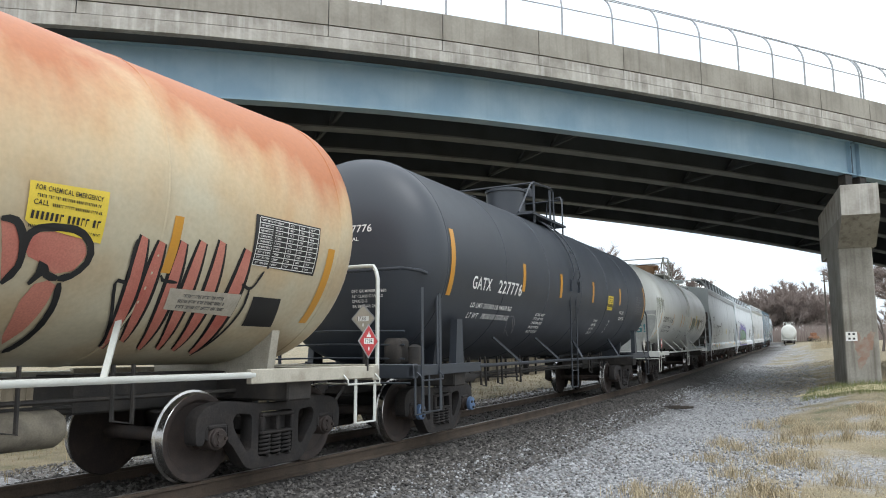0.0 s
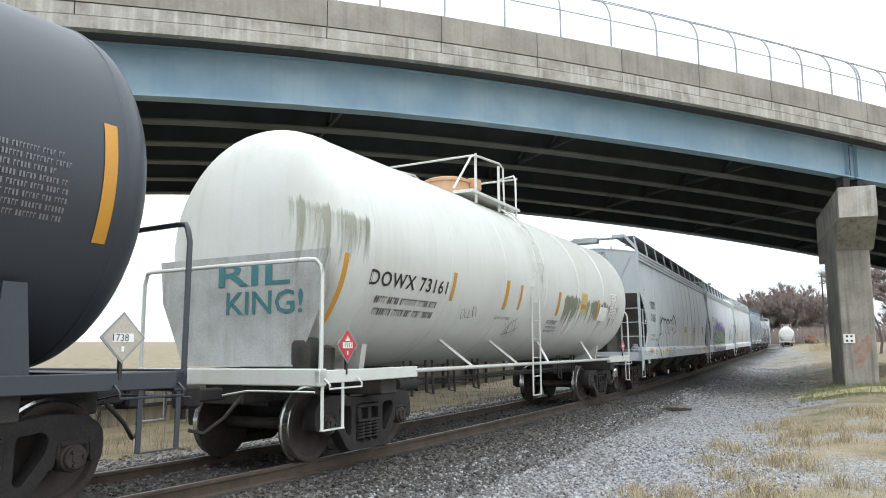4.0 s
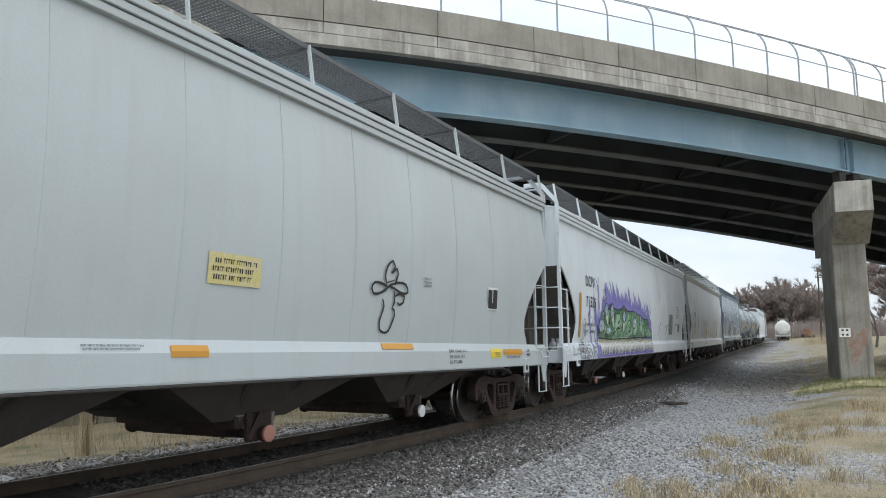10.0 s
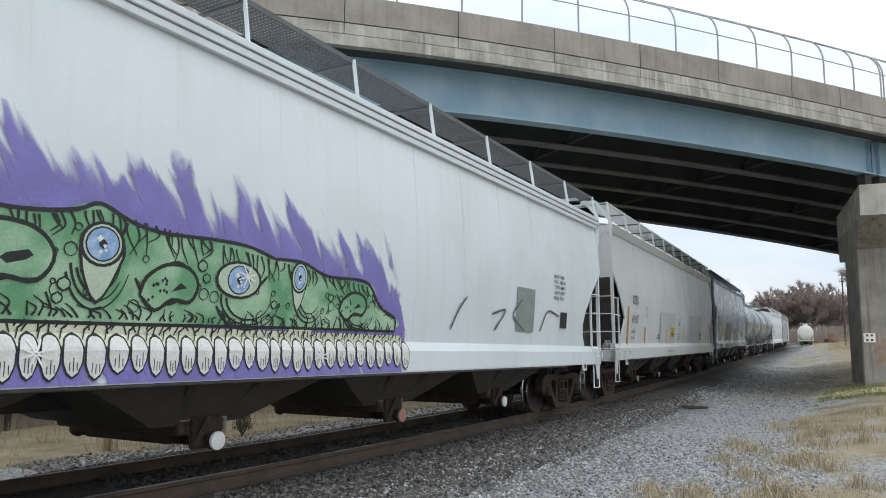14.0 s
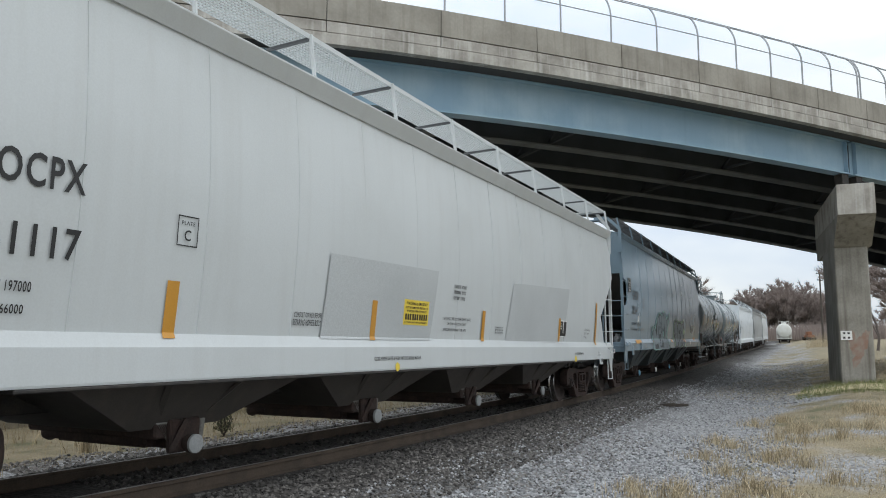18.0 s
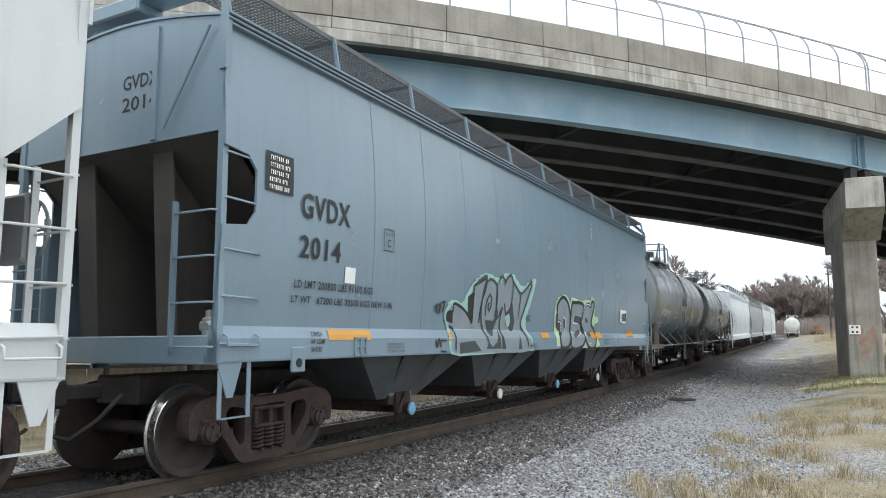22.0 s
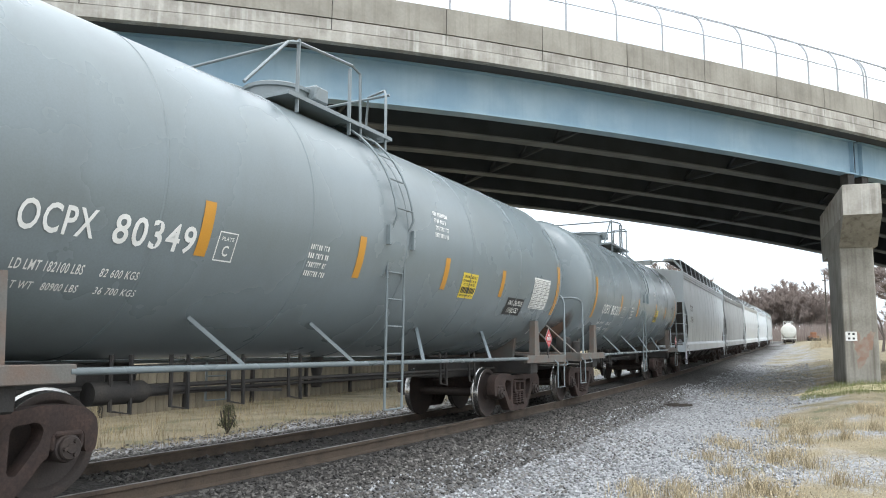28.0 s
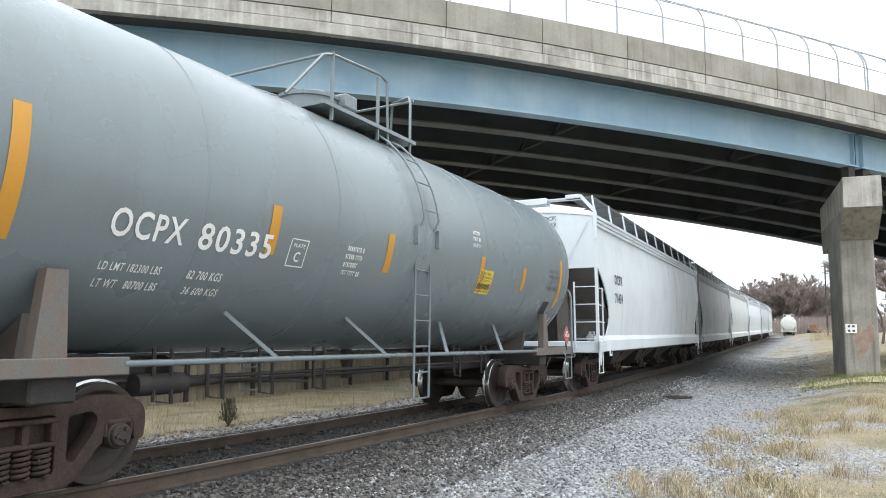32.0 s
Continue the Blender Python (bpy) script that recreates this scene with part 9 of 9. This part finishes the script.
leaf(CAR_A, [(5.18, 2.34), (5.23, 1.81), (5.37, 1.37)], 0.105)
leaf(CAR_A, [(5.4, 2.37), (5.42, 1.82), (5.59, 1.37)], 0.105)
leaf(CAR_A, [(5.63, 2.4), (5.69, 1.8), (5.8, 1.36)], 0.11)
leaf(CAR_A, [(5.99, 2.36), (6.0, 1.78), (6.08, 1.33)], 0.13)
fill(CAR_A, "graffiti_fill", [(3.54, 2.3), (3.65, 2.29), (3.72, 2.16), (3.76, 1.98), (3.7, 1.86)], G_PINK, 0.004)
fill(CAR_A, "graffiti_fill", [(3.81, 2.23), (3.94, 2.27), (4.18, 2.25), (4.28, 2.11), (4.21, 1.98), (4.07, 1.95), (3.93, 2.02), (3.81, 2.06), (3.74, 2.17)], G_PINK, 0.004)
fill(CAR_A, "graffiti_fill", [(4.03, 1.4), (4.1, 1.52), (4.13, 1.72), (4.13, 1.88), (3.96, 1.88), (3.91, 1.74), (3.97, 1.46)], G_PINK, 0.004)
stroke(CAR_A, "graffiti_stroke", [(3.54, 2.3), (3.65, 2.3), (3.74, 2.17), (3.77, 1.98), (3.7, 1.85)], 0.06, M_BLACKPAINT)
stroke(CAR_A, "graffiti_stroke", [(3.77, 2.09), (3.76, 2.17), (3.83, 2.27), (4.12, 2.3), (4.28, 2.2), (4.3, 2.06), (4.21, 1.95), (4.11, 1.92)], 0.06, M_BLACKPAINT)
stroke(CAR_A, "graffiti_stroke", [(4.11, 1.92), (4.01, 1.94), (3.94, 2.03), (3.95, 1.94), (3.9, 1.86)], 0.06, M_BLACKPAINT)
stroke(CAR_A, "graffiti_stroke", [(4.14, 1.89), (4.19, 1.72), (4.19, 1.52), (4.13, 1.37), (4.09, 1.35)], 0.06, M_BLACKPAINT)
stroke(CAR_A, "graffiti_stroke", [(4.69, 2.3), (4.69, 2.16), (4.73, 1.94), (4.64, 1.95), (4.66, 1.84), (4.92, 1.4)], 0.03, M_BLACKPAINT)
stroke(CAR_A, "graffiti_stroke", [(5.25, 1.98), (5.08, 1.99), (5.04, 2.03)], 0.03, M_BLACKPAINT)
stroke(CAR_A, "graffiti_stroke", [(6.28, 2.18), (6.19, 2.0), (6.04, 2.03)], 0.03, M_BLACKPAINT)
stroke(CAR_A, "graffiti_stroke", [(6.17, 1.99), (6.21, 1.79), (6.18, 1.56), (6.12, 1.31)], 0.03, M_BLACKPAINT)

lettering(CAR_G, "CONSULT OWNER BEFORE", -4.24, 1.65, 0.51, 0.060, M_BLACKPAINT)
lettering(CAR_G, "REPAIRING HOPPER BODY", -4.25, 1.56, 0.51, 0.070, M_BLACKPAINT)
poly(CAR_G, "repaint_patch", [(-3.73, 1.42), (-3.65, 2.43), (-0.9, 2.45), (-1.05, 1.42)], G_PATCH, 0.004)
poly(CAR_G, "repaint_patch", [(1.83, 1.42), (2.12, 2.5), (5.48, 2.61), (5.13, 1.41)], G_PATCH, 0.004)
patch(CAR_G, "reflective_strip", -2.68, -2.56, 1.41, 1.92, M_REFLECT, 0.007)
patch(CAR_G, "reflective_strip", 0.77, 0.89, 1.42, 1.93, M_REFLECT, 0.007)
patch(CAR_G, "reflective_strip", 4.80, 4.92, 1.44, 1.94, M_REFLECT, 0.007)
patch(CAR_G, "reflective_strip", 7.62, 7.74, 1.38, 2.41, M_REFLECT, 0.007)
patch(CAR_G, "emergency_label", -1.87, -1.15, 1.63, 1.98, M_YELLOW, 0.007)
emergency_text(CAR_G, -1.87, -1.15, 1.63, 1.98, M_BLACKPAINT, 0.011)
lettering(CAR_G, "CLOSE HOPPER GATES & ROOF HATCHES BEFORE MOVING", -2.63, 1.15, 1.23, 0.050, M_BLACKPAINT)
bars(CAR_G, -0.39, 0.12, 2.04, 2.31, 3, M_BLACKPAINT)
bars(CAR_G, 1.33, 1.74, 1.55, 1.69, 3, M_BLACKPAINT)
lettering(CAR_G, "CAUTION: DO NOT USE STEAM, BOILING WATER", -0.69, 1.73, 1.00, 0.050, M_BLACKPAINT)
lettering(CAR_G, "OR SHARP OBJECTS TO CLEAN", -0.52, 1.65, 0.65, 0.050, M_BLACKPAINT)
lettering(CAR_G, "ENTER CAR WITH RUBBER SOLED SHOES", -0.65, 1.57, 0.82, 0.040, M_BLACKPAINT)
patch(CAR_G, "black_label", 4.91, 5.33, 1.55, 1.90, M_WHITE, 0.005)
patch(CAR_G, "black_label", 4.92, 5.10, 1.63, 1.88, M_BLACKPAINT, 0.008)
patch(CAR_G, "black_label", 5.14, 5.32, 1.63, 1.88, M_BLACKPAINT, 0.008)
patch(CAR_G, "black_label", 4.92, 5.31, 1.56, 1.63, M_BLACKPAINT, 0.008)
bars(CAR_G, 4.93, 5.03, 1.7, 1.85, 3, M_WHITE, 0.012)
lettering(CAR_G, "EXW 10-7 H 8-3", 6.75, 1.7, 0.41, 0.060, M_BLACKPAINT)
lettering(CAR_G, "EW  8-3 H 15-1", 6.74, 1.62, 0.40, 0.050, M_BLACKPAINT)
lettering(CAR_G, "CU FT 6100", 6.72, 1.53, 0.21, 0.060, M_BLACKPAINT)
lettering(CAR_G, "ROOF HATCHES BEFORE MOVING", 5.86, 1.15, 0.67, 0.050, M_BLACKPAINT)
lettering(CAR_G, "2 INCH HF", 7.78, 1.17, 0.16, 0.040, M_BLACKPAINT)
lettering(CAR_G, "COMP SHOES", 7.76, 1.11, 0.21, 0.030, M_BLACKPAINT)
lettering(CAR_G, "JACK HERE", 7.59, 0.99, 0.17, 0.040, M_BLACKPAINT)
lettering(CAR_G, "LIFT HERE", 8.0, 0.98, 0.14, 0.040, M_BLACKPAINT)
dot(CAR_G, 5.92, 1.06, 0.075, M_YELLOW)
dot(CAR_G, -2.05, 1.06, 0.06, M_YELLOW)
lettering(CAR_C, "DOWX 73161", -6.37, 2.22, 2.12, 0.200, M_BLACKPAINT)
bars(CAR_C, -6.19, -4.39, 1.83, 2.13, 2, M_BRUSH)
patch(CAR_C, "reflective_strip", -7.00, -6.90, 1.69, 2.55, M_REFLECT)
patch(CAR_C, "reflective_strip", -4.10, -4.00, 2.14, 2.57, M_REFLECT)
patch(CAR_C, "reflective_strip", -1.30, -1.20, 2.13, 2.59, M_REFLECT)
moss(CAR_C, -6.4, -8.16, 2.48, 3.22)
bars(CAR_B, 5.28, 6.15, 2.31, 2.87, 8, M_BRUSH2)
patch(CAR_B, "reflective_strip", 6.41, 6.53, 2.21, 3.2, M_REFLECT)
lettering(CAR_B, "FRA AIP", 3.54, 2.28, 0.47, 0.080, M_WHITE)
lettering(CAR_B, "SR-8754", 3.59, 2.11, 0.54, 0.090, M_WHITE)
fill(CAR_H, "graffiti_fill", [(0.35, 1.22), (0.28, 1.96), (0.36, 2.16), (0.58, 2.28), (0.92, 2.35), (1.18, 2.23), (1.29, 2.16), (1.33, 2.3), (1.79, 2.27), (2.2, 2.24), (2.46, 2.32), (2.83, 2.33), (2.87, 2.4), (3.17, 2.28), (3.16, 1.94), (3.47, 1.92), (3.52, 1.79), (3.19, 1.72), (3.29, 1.43), (3.33, 1.17)], G_MINT2, 0.003)
poly(CAR_H, "graffiti_fill", [(0.38, 2.07), (0.56, 2.21), (0.78, 2.27), (1.03, 2.2), (1.2, 2.06), (1.3, 1.86), (1.31, 1.54), (1.22, 1.31), (1.04, 1.2), (0.63, 1.21), (0.58, 1.48), (0.72, 1.51), (0.64, 1.76), (0.52, 1.72), (0.45, 1.94)], G_SILVER, 0.006)
stroke(CAR_H, "graffiti_stroke", [(0.38, 2.07), (0.56, 2.21), (0.78, 2.27), (1.03, 2.2), (1.2, 2.06), (1.3, 1.86), (1.31, 1.54), (1.22, 1.31), (1.04, 1.2), (0.63, 1.21), (0.58, 1.48), (0.72, 1.51), (0.64, 1.76), (0.52, 1.72), (0.45, 1.94), (0.38, 2.07)], 0.075, M_BLACKPAINT)
poly(CAR_H, "graffiti_fill", [(1.38, 2.19), (2.2, 2.17), (2.16, 1.88), (2.06, 1.7), (2.2, 1.54), (2.33, 1.51), (2.31, 1.36), (2.01, 1.2), (1.32, 1.19), (1.33, 1.6), (1.34, 1.93)], G_SILVER, 0.006)
stroke(CAR_H, "graffiti_stroke", [(1.38, 2.19), (2.2, 2.17), (2.16, 1.88), (2.06, 1.7), (2.2, 1.54), (2.33, 1.51), (2.31, 1.36), (2.01, 1.2), (1.32, 1.19), (1.33, 1.6), (1.34, 1.93), (1.38, 2.19)], 0.075, M_BLACKPAINT)
poly(CAR_H, "graffiti_fill", [(2.14, 1.8), (2.25, 2.06), (2.56, 2.2), (2.81, 2.15), (2.86, 2.26), (3.09, 2.21), (2.9, 1.76), (3.15, 1.61), (3.21, 1.42), (3.06, 1.17), (2.62, 1.18), (2.36, 1.35), (2.33, 1.55), (2.17, 1.67)], G_SILVER, 0.006)
stroke(CAR_H, "graffiti_stroke", [(2.14, 1.8), (2.25, 2.06), (2.56, 2.2), (2.81, 2.15), (2.86, 2.26), (3.09, 2.21), (2.9, 1.76), (3.15, 1.61), (3.21, 1.42), (3.06, 1.17), (2.62, 1.18), (2.36, 1.35), (2.33, 1.55), (2.17, 1.67), (2.14, 1.8)], 0.075, M_BLACKPAINT)
poly(CAR_H, "graffiti_fill", [(0.83, 1.84), (0.93, 1.81), (1.0, 1.7), (0.95, 1.52), (0.9, 1.64)], G_CHAR, 0.009)
poly(CAR_H, "graffiti_fill", [(1.6, 1.91), (2.11, 1.88), (2.06, 1.7), (1.56, 1.76)], G_CHAR, 0.009)
poly(CAR_H, "graffiti_fill", [(1.56, 1.49), (1.93, 1.6), (2.07, 1.52), (1.55, 1.38)], G_CHAR, 0.009)
poly(CAR_H, "graffiti_fill", [(2.4, 1.85), (2.51, 1.88), (2.62, 1.81), (2.59, 1.74), (2.43, 1.76)], G_CHAR, 0.009)
poly(CAR_H, "graffiti_fill", [(0.35, 1.89), (0.45, 1.94), (0.52, 1.72), (0.64, 1.76), (0.72, 1.51), (0.45, 1.59), (0.37, 1.66)], G_CHAR, 0.009)
poly(CAR_H, "graffiti_fill", [(2.46, 1.53), (2.84, 1.56), (2.82, 1.45), (2.65, 1.42)], G_CHAR, 0.009)
stroke(CAR_H, "graffiti_stroke", [(0.45, 1.98), (0.52, 1.73), (0.64, 1.76), (0.72, 1.52)], 0.022, M_WHITE)
stroke(CAR_H, "graffiti_stroke", [(0.83, 1.84), (0.95, 1.81), (1.0, 1.69), (0.95, 1.53)], 0.022, M_WHITE)
stroke(CAR_H, "graffiti_stroke", [(1.6, 1.91), (1.51, 1.75), (1.92, 1.72)], 0.022, M_WHITE)
stroke(CAR_H, "graffiti_stroke", [(1.53, 1.38), (2.3, 1.55)], 0.022, M_WHITE)
stroke(CAR_H, "graffiti_stroke", [(2.16, 1.74), (2.21, 2.01), (2.47, 2.18), (2.81, 2.17)], 0.022, M_WHITE)
stroke(CAR_H, "graffiti_stroke", [(2.36, 1.35), (2.42, 1.48), (2.55, 1.55)], 0.022, M_WHITE)
lettering(CAR_H, "KTC.", 2.59, 1.21, 0.23, 0.080, M_WHITE)
patch(CAR_H, "reflective_strip", 2.83, 3.69, 1.39, 1.52, M_REFLECT, 0.013)
lettering(CAR_H, "EXW 10-7 H  8-8", 3.94, 1.43, 0.52, 0.050, M_BLACKPAINT)
lettering(CAR_H, "EW   8-8 H 15-1", 3.94, 1.33, 0.52, 0.050, M_BLACKPAINT)
lettering(CAR_H, "5851 CU FT", 3.93, 1.24, 0.36, 0.050, M_BLACKPAINT)
patch(CAR_H, "black_label", 5.75, 6.25, 1.80, 2.11, M_WHITE, 0.006)
patch(CAR_H, "black_label", 5.81, 5.98, 1.86, 2.07, M_BLACKPAINT, 0.009)
patch(CAR_H, "black_label", 6.02, 6.21, 1.86, 2.08, M_BLACKPAINT, 0.009)
stroke(CAR_D, "graffiti_stroke", [(3.44, 2.15), (3.39, 2.28), (3.45, 2.42), (3.56, 2.49), (3.62, 2.42), (3.54, 2.32), (3.67, 2.4), (3.7, 2.33), (3.63, 2.17)], 0.035, M_BLACKPAINT)
stroke(CAR_D, "graffiti_stroke", [(3.44, 2.19), (3.61, 2.23)], 0.03, M_BLACKPAINT)
stroke(CAR_D, "graffiti_stroke", [(3.46, 2.13), (3.3, 2.17), (3.15, 2.17), (3.09, 2.09), (3.13, 2.03), (3.25, 2.03), (3.41, 2.09), (3.52, 2.16), (3.75, 2.21), (3.91, 2.19), (3.97, 2.09), (3.83, 2.07), (3.62, 2.12), (3.49, 2.14)], 0.035, M_BLACKPAINT)
stroke(CAR_D, "graffiti_stroke", [(3.35, 1.97), (3.4, 1.87), (3.32, 1.66), (3.34, 1.57), (3.45, 1.53), (3.56, 1.56), (3.67, 1.76), (3.66, 1.83), (3.6, 1.86), (3.65, 1.95), (3.62, 2.09)], 0.03, M_BLACKPAINT)
stroke(CAR_D, "graffiti_stroke", [(3.64, 2.01), (3.76, 2.06), (3.89, 2.03), (3.87, 1.95), (3.77, 1.91), (3.72, 1.94)], 0.035, M_BLACKPAINT)
lettering(CAR_D, "EXW 10-8 H 3-10", 5.21, 1.26, 0.58, 0.050, M_BLACKPAINT)
lettering(CAR_D, "EW 8-0 H 15-1", 5.22, 1.17, 0.49, 0.050, M_BLACKPAINT)
lettering(CAR_D, "CU FT 6200", 5.22, 1.09, 0.41, 0.050, M_BLACKPAINT)
patch(CAR_D, "caution_label", 6.70, 7.12, 1.16, 1.32, M_YELLOW, 0.006)
bars(CAR_D, 6.85, 7.1, 1.17, 1.26, 3, M_BLACKPAINT, 0.010)
lettering(CAR_D, "2 INCH HF COMP SHOES", 7.33, 1.15, 0.62, 0.040, M_BLACKPAINT)
lettering(CAR_D, "LIFT", 8.29, 1.26, 0.15, 0.050, M_BLACKPAINT)
lettering(CAR_D, "HERE", 8.28, 1.18, 0.17, 0.060, M_BLACKPAINT)
patch(CAR_D, "reflective_strip", 7.22, 8.07, 1.21, 1.31, M_REFLECT, 0.006)
patch(CAR_D, "black_label", 6.56, 6.96, 1.98, 2.36, M_WHITE, 0.005)
patch(CAR_D, "black_label", 6.57, 6.73, 2.09, 2.32, M_BLACKPAINT, 0.008)
patch(CAR_D, "black_label", 6.76, 6.94, 2.10, 2.33, M_BLACKPAINT, 0.008)
patch(CAR_D, "black_label", 6.58, 6.94, 2.00, 2.10, M_BLACKPAINT, 0.008)
bars(CAR_D, 4.4, 4.67, 2.2, 2.35, 3, M_BRUSH)


# ---- a white tank car parked on the siding far off ----
PARKED = tank_car("white tank car parked on a far siding", 0.0, 15.0, P_WHITE, group="tank cars")
CARS.pop()
del WHEELSETS[-4:]
side_z = 0.20
PARKED[1].matrix_basis = pose(-16.0, 184, side_z, 0, 0, 4.9)
siding = thing("siding_track", "far siding rails with the parked tank car", "railway track", kind="structure")
for q in (-0.753, 0.753):
    part("rail", Build().box(q - 0.035, q + 0.035, -14, 40, -0.17, 0.0), M_RAIL, siding, at=pose(-16.0, 184, side_z, 0, 0, 4.9))
part("ballast_bed", Build().loft([[(x, y, z) for x, z in ((-2.6, -0.75), (2.6, -0.75), (1.6, -0.13), (-1.6, -0.13))] for y in (-14, 40)]), M_DECK_UNDER, siding, at=pose(-16.0, 184, side_z, 0, 0, 4.9))




def motions():
    """Rolls the train past at its slackening pace; every wheel turns with it."""
    for car, front, rear in CARS:
        walk(car, [(t, car_pose(front, rear, t)) for t in range(33)])
    turns = [(i / 10, math.degrees(GONE_AT(i / 10) / WHEEL_R)) for i in range(321)]
    for w, y in WHEELSETS:
        walk(w, [(t, pose(0, y, WHEEL_R, a)) for t, a in turns])


motions()
